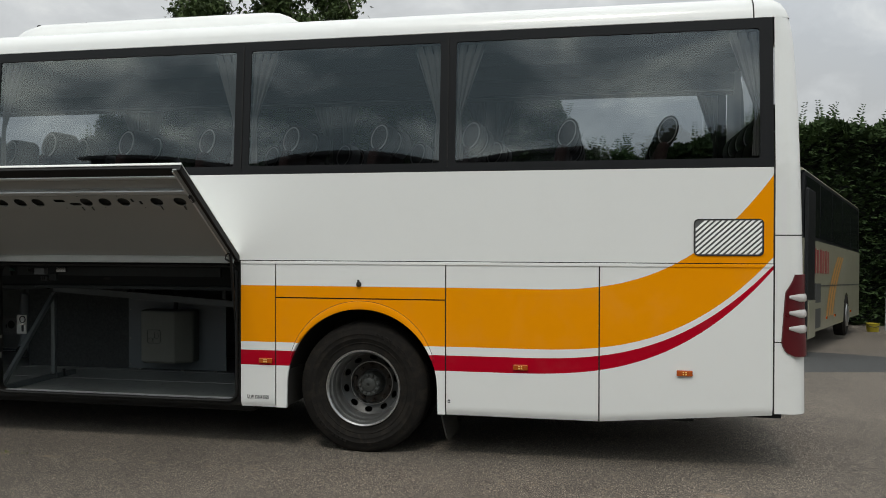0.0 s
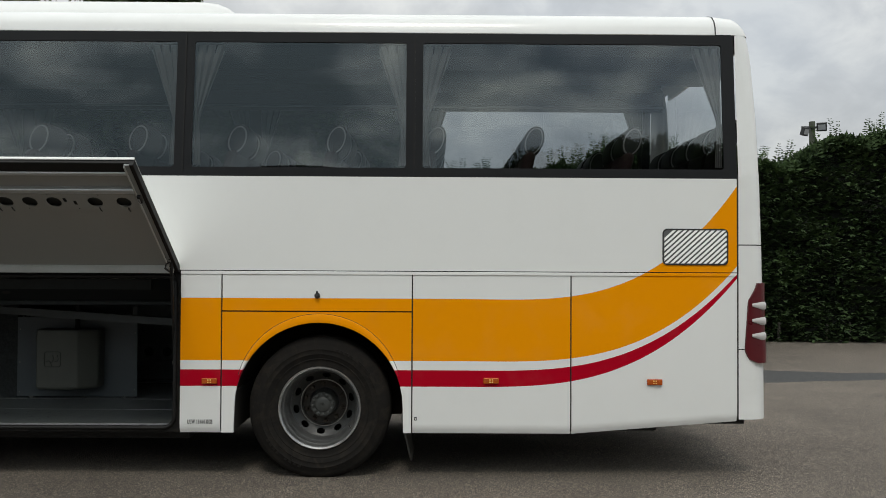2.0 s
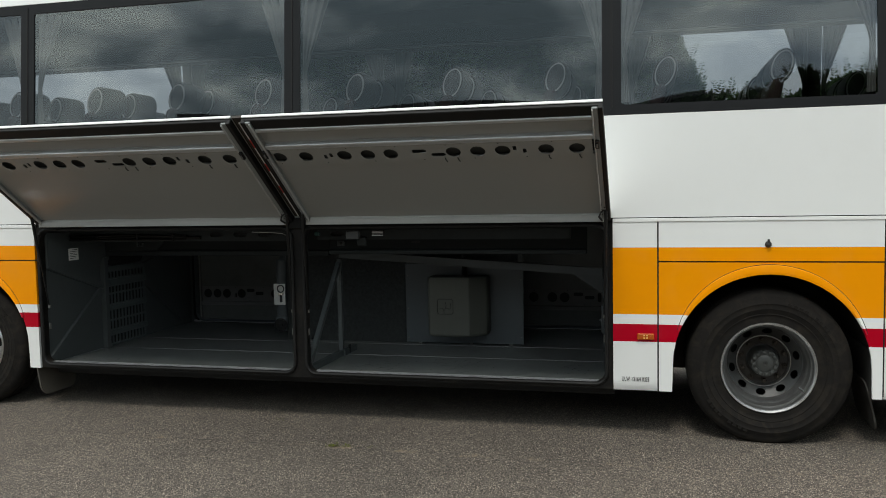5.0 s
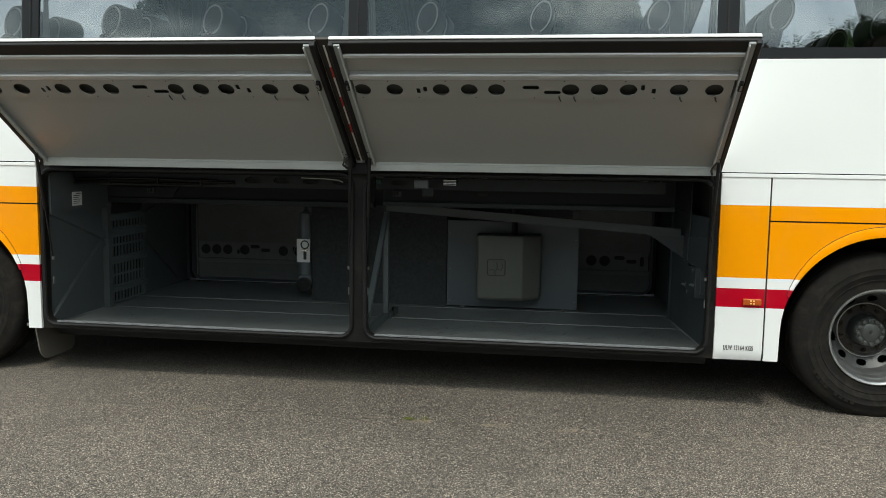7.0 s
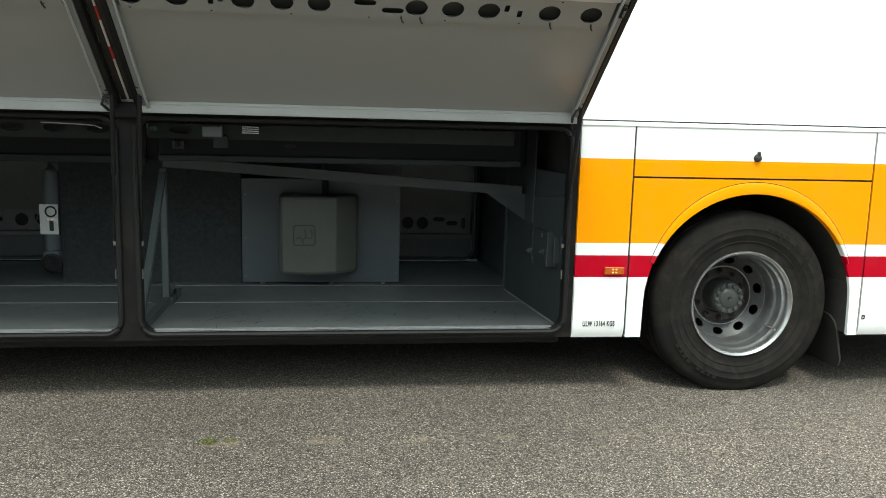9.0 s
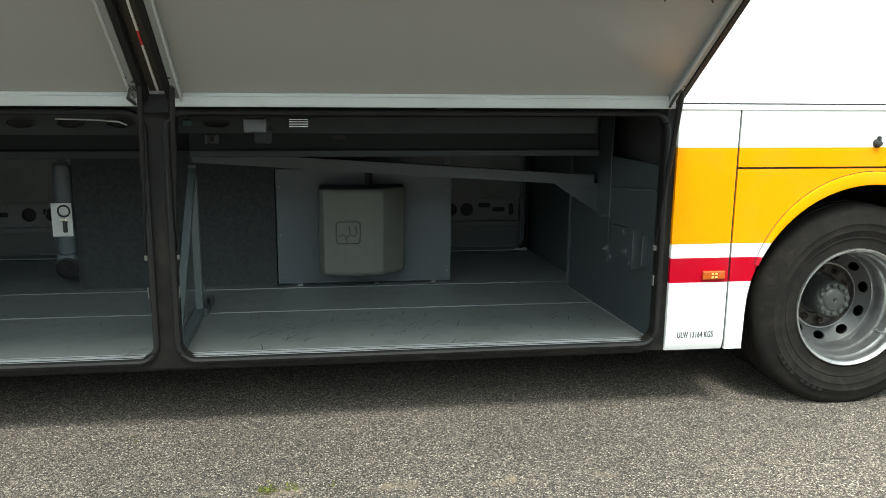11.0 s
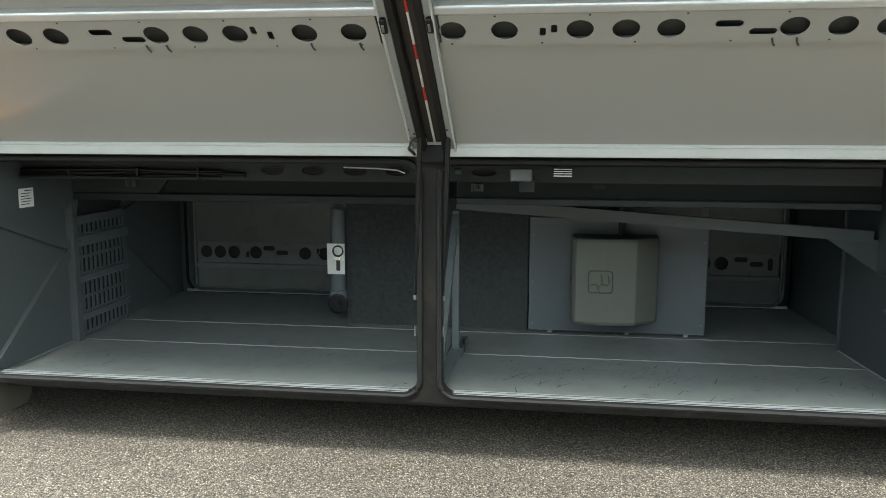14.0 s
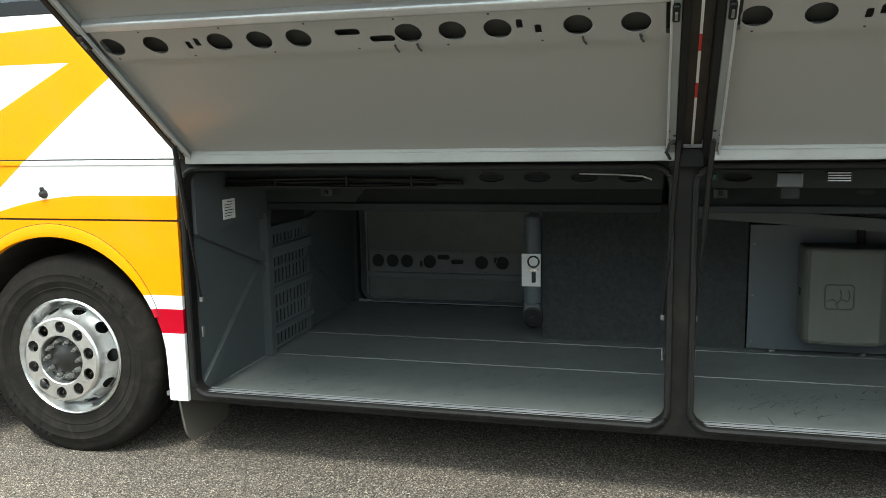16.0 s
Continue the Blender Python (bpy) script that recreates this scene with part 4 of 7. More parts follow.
# engine air grille: a rounded frame with slanted louvres
GX0, GX1, GZ0, GZ1 = 2.465, 2.921, 1.550, 1.795
bm = bmesh.new()
plate(bm, [rect(GX0 - 0.008, GX1 + 0.008, GZ0 - 0.008, GZ1 + 0.008, 0.035), rect(GX0, GX1, GZ0, GZ1, 0.03)], lambda a, z, c: (a, c - 0.006, z), 0.008)
grille = part("air_grille", bm, RUBBER, coach, "rounded side air grille with slanted white louvres")
part("grille_backing", boxed(GX0, GX1, -0.0025, 0.0015, GZ0, GZ1), paint("grille_shade", (0.11, 0.11, 0.11), 0.7), grille)
step, slope = 0.040, 0.78
for k in range(-6, 13):
    # louvre k runs from lower left to upper right
    pts = []
    for sgn in (0, 1):
        x_at = lambda z, o: GX0 + k * step + (z - GZ0) / (GZ1 - GZ0) * 0.27 + o
        pts.append(sgn)
    lo, hi = [], []
    poly = []
    for o in (0.0, 0.021):
        za, zb = GZ0 + 0.004, GZ1 - 0.004
        xa, xb = x_at(za, o), x_at(zb, o)
        xl, xr = GX0 + 0.005, GX1 - 0.005
        if xb <= xl or xa >= xr:
            poly = None
            break
        if xa < xl:
            za, xa = za + (xl - xa) / (xb - xa) * (zb - za), xl
        if xb > xr:
            zb, xb = zb - (xb - xr) / (xb - xa) * (zb - za), xr
        poly.append(((xa, za), (xb, zb)))
    if not poly or poly[0][1][1] - poly[0][0][1] < 0.02:
        continue
    bm = bmesh.new()
    (a0, a1), (b0, b1) = poly
    v = [bm.verts.new((p[0], y, p[1])) for p, y in ((a0, -0.004), (a1, -0.004), (b1, -0.012), (b0, -0.012), (a0, 0.0), (a1, 0.0), (b1, 0.0), (b0, 0.0))]
    for f in ((0, 1, 2, 3), (3, 2, 6, 7), (0, 4, 5, 1), (0, 3, 7, 4), (1, 5, 6, 2)):
        bm.faces.new([v[i] for i in f])
    bmesh.ops.recalc_face_normals(bm, faces=bm.faces[:])
    part("louvre", bm, WHITE, grille)

# amber side markers
marker = None
for x, z in ((-0.774, 0.701), (1.230, 0.710), (2.399, 0.705)):
    bm = bmesh.new()
    box(bm, -0.055, 0.055, -0.018, 0.0, -0.021, 0.021, 0.006)
    m = part("side_marker_lamp", bm, AMBER, coach, "amber rectangular side marker lamp", at=pose(x, 0, z))
    for dx, dz in ((-0.009, -0.008), (0.009, -0.008), (-0.009, 0.008), (0.009, 0.008)):
        part("marker_led", boxed(x + dx - 0.005, x + dx + 0.005, -0.0205, -0.018, z + dz - 0.004, z + dz + 0.004), AMBER_DARK, m)

# weight lettering, in the coach's own words
txt = bpy.data.curves.new("unladen_weight_text", "FONT")
txt.body, txt.size, txt.extrude = "ULW 13164 KGS", 0.030, 0.0003
txt.align_x = "LEFT"
txt.space_character = 1.15
txt.offset = 0.0009
tmp = bpy.data.objects.new("unladen_weight_text", txt)
scene.collection.objects.link(tmp)
bpy.context.view_layer.update()
tme = bpy.data.meshes.new_from_object(tmp)
scene.collection.objects.unlink(tmp)
bpy.data.objects.remove(tmp)
tme.materials.clear()
wide = max(v.co.x for v in tme.vertices)
for v in tme.vertices:
    v.co.x *= 0.178 / wide
    v.co.y *= 1.35
part("weight_lettering", tme, INK, coach, "small black unladen weight lettering", at=pose(-0.93, 0.0 - 0.0025, 0.398, 90))
# small catch with the locks
for x, z in ((-0.014, 1.310), (-6.22, 1.326)):
    bm = bmesh.new()
    lathe(bm, [(0.004, -0.03), (0.014, -0.024), (0.020, -0.008), (0.021, 0.0)], 16, True)
    box(bm, -0.006, 0.006, -0.026, -0.004, 0.008, 0.034, 0.003, 1)
    part("flap_lock", bm, RUBBER, coach, "black push lock", at=pose(x, 0, z), smooth=True)
bm = bmesh.new()
plate(bm, [rect(0.683, 0.701, 0.425, 0.45, 0.004), oval(0.692, 0.436, 0.005, 0.007, 10)], lambda a, z, c: (a, c - 0.003, z), 0.003)
part("tow_eye_mark", bm, INK, coach)

# ---- wheels ----
def lug(parent, x, y, z, r, mat, me):
    if me is None:
        bm = bmesh.new()
        lathe(bm, [(r, 0.0), (r, -0.026), (r * 0.78, -0.032)], 6, True)
        lathe(bm, [(r * 1.35, 0.004), (r * 1.35, -0.004)], 14, True)
        lathe(bm, [(r * 0.45, -0.03), (r * 0.45, -0.046)], 8, True)
        return part("wheel_nut", bm, mat, parent, at=pose(x, y, z)).data
    part("wheel_nut", me, None, parent, at=pose(x, y, z))
    return me


def disc_with_holes(bm, y_of, r0, r1, holes, hr, hrt, n=120):
    """An annulus between r0 and r1 with round holes, bent onto y_of(r)."""
    outer = [(r1 * math.cos(2 * math.pi * i / n), r1 * math.sin(2 * math.pi * i / n)) for i in range(n)]
    inner = [(r0 * math.cos(2 * math.pi * i / n), r0 * math.sin(2 * math.pi * i / n)) for i in range(n)]
    loops = [outer, inner]
    for a, rc in holes:
        ca, sa = math.cos(a), math.sin(a)
        loops.append([(ca * (rc + hr * math.cos(t)) - sa * hrt * math.sin(t), sa * (rc + hr * math.cos(t)) + ca * hrt * math.sin(t)) for t in [2 * math.pi * k / 16 for k in range(16)]])
    return plate(bm, loops, lambda a, b, c: (a, y_of(math.hypot(a, b)) + c, b), 0.012)


def tyre_mesh(r=0.513, ri=0.285, w=0.27):
    bm = bmesh.new()
    pr = [(ri, 0.025), (ri + 0.012, 0.008), (ri + 0.03, 0.004), (ri + 0.045, 0.006), (ri + 0.06, 0.002), (ri + 0.068, -0.004), (ri + 0.072, -0.0015), (ri + 0.10, -0.012), (ri + 0.104, -0.0145), (ri + 0.108, -0.0125), (ri + 0.135, -0.016), (ri + 0.139, -0.0185), (ri + 0.143, -0.016), (r - 0.065, -0.010),
          (r - 0.055, -0.004), (r - 0.045, -0.003), (r - 0.03, 0.004), (r - 0.012, 0.016), (r - 0.003, 0.032), (r, 0.05), (r, w * 0.28), (r - 0.012, w * 0.29), (r - 0.012, w * 0.33), (r, w * 0.34), (r, w * 0.48),
          (r - 0.012, w * 0.49), (r - 0.012, w * 0.53), (r, w * 0.54), (r, w - 0.05), (r - 0.01, w - 0.02), (r - 0.06, w + 0.012), (ri + 0.08, w + 0.012), (ri, w)]
    lathe(bm, pr, 96)
    # the tread stands flat on the ground
    for v in bm.verts:
        if v.co.z < -0.500:
            v.co.z = -0.500 + (v.co.z + 0.500) * 0.05
    # raised lettering blocks on the sidewall
    for base in (0.6, 3.7):
        for k in range(9):
            a = base + 0.085 * k
            if k == 4:
                continue
            for rr, da in ((0.43, 0.026), (0.405, 0.02)):
                c = [((rr + dr) * math.cos(a + dd), -0.0185 if dr > 0 else -0.0178, (rr + dr) * math.sin(a + dd)) for dd, dr in ((-da, 0.012), (da, 0.012), (da, -0.008), (-da, -0.008))]
                lo = [(x, -0.006, z) for x, y, z in c]
                vs = [bm.verts.new(p) for p in c + lo]
                for f in ((0, 1, 2, 3), (0, 4, 5, 1), (1, 5, 6, 2), (2, 6, 7, 3), (3, 7, 4, 0)):
                    bm.faces.new([vs[i] for i in f])
                if rr == 0.43 and k % 3:
                    break
    bmesh.ops.recalc_face_normals(bm, faces=bm.faces[:])
    return bm


def rim_barrel(bm, depth):
    lathe(bm, [(0.281, 0.03), (0.297, 0.012), (0.2985, 0.002), (0.292, -0.004), (0.284, 0.002), (0.280, 0.016), (0.268, 0.03), (0.262, 0.05),
               (0.252, 0.075), (0.247, depth - 0.03), (0.236, depth - 0.008), (0.225, depth)], 72)


def rear_wheel(cx, y, z, flip=False):
    m = pose(cx, y, z, 0, 0, 180 if flip else 0)
    bm = bmesh.new()
    lathe(bm, [(0.292, -0.004), (0.284, 0.004), (0.279, 0.010), (0.276, 0.026), (0.274, 0.046), (0.267, 0.054), (0.264, 0.062), (0.262, 0.100), (0.256, 0.114), (0.251, 0.122), (0.248, 0.170), (0.243, 0.196), (0.239, 0.202)], 84)
    bmesh.ops.recalc_face_normals(bm, faces=bm.faces[:])
    w = part("rear_wheel", bm, STEEL_RIM, coach, "silver steel dual rear wheel, deep dished and dusty", at=m, smooth=True)
    part("rim_lip", lathe(bmesh.new(), [(0.281, 0.03), (0.297, 0.012), (0.2985, 0.002), (0.2955, -0.004), (0.292, -0.004)], 72), BRIGHT_RIM, w, "bright rim edge", at=m, smooth=True)
    part("tyre", tyre_mesh(), TYRE, w, "black worn tyre", at=m, smooth=True)
    bm = tyre_mesh()
    part("tyre", bm, TYRE, w, "inner tyre of the pair", at=m @ pose(0, 0.33, 0), smooth=True)
    holes = [(2 * math.pi * (k + 0.35) / 10, 0.2085) for k in range(10)]
    bm = bmesh.new()
    disc_with_holes(bm, lambda r: 0.202 + 0.048 * max(0.0, 0.240 - r) / 0.067, 0.173, 0.240, holes, 0.0200, 0.0315)
    part("wheel_disc", bm, WHEEL_DISC, w, "dusty grey wheel disc with ten oval holes", at=m, smooth=True)
    part("disc_ring", lathe(bmesh.new(), [(0.178, 0.251), (0.175, 0.245), (0.170, 0.245), (0.167, 0.251), (0.165, 0.282)], 60), STEEL_RIM, w, "bright worn ring edge", at=m, smooth=True)
    part("wheel_flange", lathe(bmesh.new(), [(0.168, 0.280), (0.160, 0.286), (0.112, 0.288), (0.106, 0.299)], 48), FLANGE, w, "brown-stained wheel flange", at=m, smooth=True)
    part("brake_drum", lathe(bmesh.new(), [(0.236, 0.312), (0.240, 0.42)], 32, True), DARK, w, at=m)
    bm = bmesh.new()
    lathe(bm, [(0.108, 0.300), (0.097, 0.294), (0.094, 0.190), (0.092, 0.170), (0.086, 0.162), (0.058, 0.160), (0.052, 0.154), (0.046, 0.150), (0.014, 0.148), (0.011, 0.151), (0.004, 0.152)], 48)
    bm.faces.new([v for v in bm.verts][-48:])
    bmesh.ops.recalc_face_normals(bm, faces=bm.faces[:])
    part("axle_hub", bm, HUB, w, "greasy grey axle hub", at=m, smooth=True)
    part("hub_centre", lathe(bmesh.new(), [(0.0075, 0.150), (0.006, 0.145)], 10, True), DARK, w, at=m)
    if not flip:
        me = None
        for k in range(10):
            a = 2 * math.pi * (k + 0.6) / 10
            c = m @ Vector((0.141 * math.cos(a), 0.286, 0.141 * math.sin(a)))
            me = lug(w, c.x, c.y, c.z, 0.0165, NUT_BROWN, me)
        me = None
        for k in range(12):
            a = 2 * math.pi * k / 12 + 0.1
            c = m @ Vector((0.0735 * math.cos(a), 0.162, 0.0735 * math.sin(a)))
            if me is None:
                b2 = bmesh.new()
                lathe(b2, [(0.0135, 0.002), (0.0135, -0.006), (0.011, -0.011), (0.006, -0.013)], 12, True)
                me = part("hub_bolt", b2, HUB, w, at=pose(c.x, c.y, c.z), smooth=True).data
            else:
                part("hub_bolt", me, None, w, at=pose(c.x, c.y, c.z))
    part("valve", tube(m @ Vector((0.205, 0.10, -0.145)), m @ Vector((0.226, 0.03, -0.155)), 0.006), CHROME, w)
    return w


def front_wheel(cx, y, z, flip=False):
    m = pose(cx, y, z, 0, 0, 180 if flip else 0)
    bm = bmesh.new()
    rim_barrel(bm, 0.085)
    vents = [(2 * math.pi * (k + 0.1) / 10, 0.240) for k in range(10)]
    disc_with_holes(bm, lambda r: -0.050 + 0.125 * max(0.0, min(1.0, (r - 0.213) / 0.045)) ** 1.25, 0.212, 0.258, vents, 0.012, 0.034)
    lathe(bm, [(0.214, -0.050), (0.209, -0.057), (0.203, -0.060)], 60)
    bmesh.ops.recalc_face_normals(bm, faces=bm.faces[:])
    w = part("front_wheel", bm, BRIGHT_RIM, coach, "bright silver front wheel with a domed ten-hole ring", at=m, smooth=True)
    part("tyre", tyre_mesh(), TYRE, w, "black worn tyre", at=m, smooth=True)
    bm = bmesh.new()
    disc_with_holes(bm, lambda r: -0.061, 0.126, 0.204, [(2 * math.pi * (k + 0.4) / 10, 0.168) for k in range(10)], 0.0295, 0.0295)
    lathe(bm, [(0.128, -0.061), (0.122, -0.056), (0.118, -0.02)], 48)
    part("nut_ring", bm, BRIGHT_RIM, w, "polished ring with round nut holes", at=m, smooth=True)
    bm = bmesh.new()
    lathe(bm, [(0.21, 0.0), (0.12, -0.012), (0.112, -0.024), (0.07, -0.030), (0.05, -0.046), (0.012, -0.05)], 40)
    bm.faces.new([v for v in bm.verts][-40:])
    bmesh.ops.recalc_face_normals(bm, faces=bm.faces[:])
    part("axle_hub", bm, FRONT_HUB, w, "dark axle hub", at=m, smooth=True)
    me = None
    for k in range(10):
        a = 2 * math.pi * (k + 0.4) / 10
        c = m @ Vector((0.170 * math.cos(a), -0.006, 0.170 * math.sin(a)))
        me = lug(w, c.x, c.y, c.z, 0.0115, NUT_BROWN, me) if not flip else me
    me = None
    for k in range(10):
        a = 2 * math.pi * k / 10
        c = m @ Vector((0.092 * math.cos(a), -0.024, 0.088 * math.sin(a)))
        me = lug(w, c.x, c.y, c.z, 0.0125, DULL, me) if not flip else me
    part("wheel_back", lathe(bmesh.new(), [(0.255, 0.12), (0.1, 0.13)], 40, True), DARK, w, at=m)
    return w


rear_wheel(REAR_WHEEL, 0.060, 0.500)
rear_wheel(REAR_WHEEL, WIDTH - 0.06, 0.500, True)
front_wheel(FRONT_WHEEL, 0.060, 0.500)
front_wheel(FRONT_WHEEL, WIDTH - 0.06, 0.500, True)

# mud flaps
def mud_flap(name, x, y0, y1, z0, z1, tilt, mat, label):
    bm = bmesh.new()
    plate(bm, [rect(y0, y1, z0, z1, 0.08)], lambda a, z, c: (x + c + (z1 - z) * tilt, a, z), 0.012)
    return part(name, bm, mat, coach, label)


mud_flap("mud_flap", 0.585, 0.10, 0.62, 0.10, 0.42, 0.22, DARK_FLAP, "dark brown-black rubber mud flap")
mud_flap("mud_flap", -5.63, 0.08, 0.50, 0.085, 0.42, 0.16, FLAP, "grey-brown rubber mud flap")

# ---- luggage holds ----
BX0, BX1, POST0, POST1 = -5.505, -0.985, -3.303, -3.198
FLOOR, CEIL = 0.350, 1.415
A0, A1, B0, B1 = -5.468, POST0 - 0.004, POST1 + 0.004, -1.04
bm = bmesh.new()
plate(bm, [rect(BX0, BX1, 0.335, 1.480), rect(A0, A1, 0.378, 1.432, 0.07, 6), rect(B0, B1, 0.378, 1.432, 0.07, 6)], lambda a, z, c: (a, 0.022 + c, z), 0.05)
part("hold_frame", bm, POST, coach, "grimy black frame and post round the two luggage openings")
for x0, x1 in ((A0, A1), (B0, B1)):
    bm = bmesh.new()
    sweep(bm, [(a, 0.016, z) for a, z in rect(x0 - 0.012, x1 + 0.012, 0.366, 1.444, 0.08, 7)], 0.014, 8, True)
    part("door_seal", bm, SEAL, coach, "black rubber door seal", smooth=True)
    bm = bmesh.new()
    box(bm, x0 + 0.03, x1 - 0.03, 0.024, 0.095, 0.345, 0.378)
    part("sill_base", bm, SEAL, coach, "black ribbed sill rubber")
    bm = bmesh.new()
    for y0, y1, zt in ((0.0315, 0.0335, 0.381), (0.051, 0.0535, 0.384), (0.067, 0.0685, 0.382), (0.088, 0.094, 0.3805)):
        box(bm, x0 + 0.035, x1 - 0.035, y0, y1, 0.374, zt)
    part("sill_strip", bm, SILL, coach, "scuffed aluminium sill strip")
# post edge bright line
for x0, x1, nm in ((-5.67, -3.23, "a"), (-3.32, -1.0, "b")):
    ys = [0.075, 0.842, 1.352, 2.46]
    for k in range(3):
        part("hold_floor", boxed(x0, x1 if nm == "b" else -3.281, ys[k], ys[k + 1] - 0.012, FLOOR - 0.02, FLOOR) if nm == "a" else boxed(-3.274, x1, ys[k], ys[k + 1] - 0.012, FLOOR - 0.02, FLOOR), BAY_FLOOR, coach, "grey scuffed sheet floor of the luggage hold")
        if k:
            part("floor_strip", boxed(x0, -3.282 if nm == "a" else x1, ys[k] - 0.010, ys[k] - 0.004, FLOOR - 0.008, FLOOR + 0.002), SILL, coach)
# scuffs lie on the floor as thin dark rubber marks
rng = random.Random(5)
bm = bmesh.new()
spots = [(rng.uniform(-5.2, -1.3), rng.uniform(0.15, 0.6)) for k in range(16)]
for k in range(190):
    cx, cy = spots[int(rng.random() ** 1.6 * 16)]
    x, y = cx + rng.gauss(0, 0.16), min(0.8, max(0.12, cy + rng.gauss(0, 0.13)))
    if not -5.35 < x < -1.15:
        continue
    if abs(x + 3.27) < 0.12:
        continue
    a, ln, wd = rng.gauss(1.0, 0.5), 0.012 + 0.10 * rng.random() ** 2, rng.uniform(0.0012, 0.0034)
    dx, dy = math.cos(a) * ln / 2, math.sin(a) * ln / 2
    nx, ny = -math.sin(a) * wd, math.cos(a) * wd
    vs = [bm.verts.new(p) for p in ((x - dx - nx, y - dy - ny, FLOOR + 0.0012), (x + dx - nx * 0.2, y + dy - ny * 0.2, FLOOR + 0.0012), (x + dx + nx * 0.2, y + dy + ny * 0.2, FLOOR + 0.0012), (x - dx + nx, y - dy + ny, FLOOR + 0.0012))]
    bm.faces.new(vs)
tagged(part("scuff_marks", bm, INK, coach, "dark scuff marks on the hold floor"), kind="stuff")
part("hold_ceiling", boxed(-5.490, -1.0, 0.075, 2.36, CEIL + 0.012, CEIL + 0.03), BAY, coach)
# end walls
part("hold_end_wall", boxed(-5.506, -5.482, 0.075, 0.86, FLOOR, CEIL + 0.01), WALL_GREY, coach, "grey painted end wall of the hold")
part("hold_end_wall", boxed(-5.540, -5.520, 0.862, 2.36, FLOOR - 0.02, CEIL + 0.01), WALL_GREY, coach)
# the rear end wall runs a few degrees off square; W is its inner face at the opening
W, SLANT = -0.992, Matrix.Identity(4)
SLANT[0][1] = -0.091


def slanted(bm):
    bmesh.ops.transform(bm, matrix=SLANT, verts=bm.verts[:])
    return bm


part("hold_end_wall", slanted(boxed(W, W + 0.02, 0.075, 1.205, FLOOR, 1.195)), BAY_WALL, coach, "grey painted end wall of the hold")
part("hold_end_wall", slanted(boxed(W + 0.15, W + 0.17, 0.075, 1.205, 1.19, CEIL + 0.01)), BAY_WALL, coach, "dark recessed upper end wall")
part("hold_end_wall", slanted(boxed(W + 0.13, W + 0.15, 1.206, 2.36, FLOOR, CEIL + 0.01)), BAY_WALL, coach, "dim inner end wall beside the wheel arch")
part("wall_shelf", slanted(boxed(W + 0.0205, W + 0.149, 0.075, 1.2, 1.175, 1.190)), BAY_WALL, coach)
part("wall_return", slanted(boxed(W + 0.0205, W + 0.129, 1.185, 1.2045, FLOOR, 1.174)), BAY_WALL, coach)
part("hold_corner_wall", boxed(-5.518, -5.430, 2.30, 2.33, FLOOR, CEIL + 0.01), WALL_GREY, coach)
part("far_sill", boxed(-5.480, -1.1, 2.28, 2.30, FLOOR + 0.006, FLOOR + 0.026, 0.003, 1), ALU, coach)
# hold A, left wall: upper box, braces, post
part("upper_wall_box", boxed(-5.482, -5.455, 0.08, 0.86, 1.132, CEIL), WALL_GREY, coach)
bm = bmesh.new()
square_bar(bm, (-5.468, 0.09, 1.150), (-5.468, 0.79, 0.905), 0.05, 0.028, (1, 0, 0))
part("wall_brace", bm, WALL_GREY, coach)
bm = bmesh.new()
square_bar(bm, (-5.468, 0.75, 0.875), (-5.468, 0.09, 0.385), 0.06, 0.028, (1, 0, 0))
part("wall_brace", bm, WALL_GREY, coach)
part("wall_post", boxed(-5.485, -5.435, 0.765, 0.815, FLOOR, 1.16), WALL_GREY, coach)
for p, q in (((-5.508, 1.38, 1.02), (-5.508, 2.05, 1.17)), ((-5.508, 1.38, 0.92), (-5.508, 2.10, 0.42))):
    bm = bmesh.new()
    square_bar(bm, p, q, 0.045, 0.024, (1, 0, 0))
    part("wall_brace", bm, WALL_GREY, coach)
part("wall_slot", boxed(-5.4825, -5.4805, 0.776, 0.786, 0.935, 1.062), DARK, coach)
# dark sheet stands in for the shade behind the screen's slots
part("screen_shade_sheet", boxed(-5.516, -5.508, 0.868, 1.42, FLOOR + 0.01, 1.062), DARK, coach)
# mesh screen: a moulded grid with slots
bm = bmesh.new()
slots = []
for z0, z1 in ((0.372, 0.444), (0.500, 0.576), (0.590, 0.672), (0.732, 0.818), (0.832, 0.888), (0.966, 1.022)):
    for k in range(11):
        y = 0.890 + 0.0495 * k
        slots.append(rect(y - 0.0165, y + 0.0165, z0, z1, 0.007, 2))
plate(bm, [rect(0.85, 1.43, FLOOR + 0.006, 1.070, 0.03, 4)] + slots, lambda a, z, c: (-5.482 - c, a, z), 0.009)
grid = part("slotted_screen", bm, SCREEN, coach, "grey moulded screen with rows of upright slots")
for z0, z1 in ((0.450, 0.494), (0.680, 0.724), (0.896, 0.958)):
    part("screen_band", boxed(-5.482, -5.464, 0.853, 1.427, z0, z1, 0.008), SCREEN, grid)
    for y in (0.872, 1.40):
        part("screen_stud", boxed(-5.464, -5.455, y - 0.008, y + 0.008, (z0 + z1) / 2 - 0.008, (z0 + z1) / 2 + 0.008, 0.003, 1), SCREEN, grid)
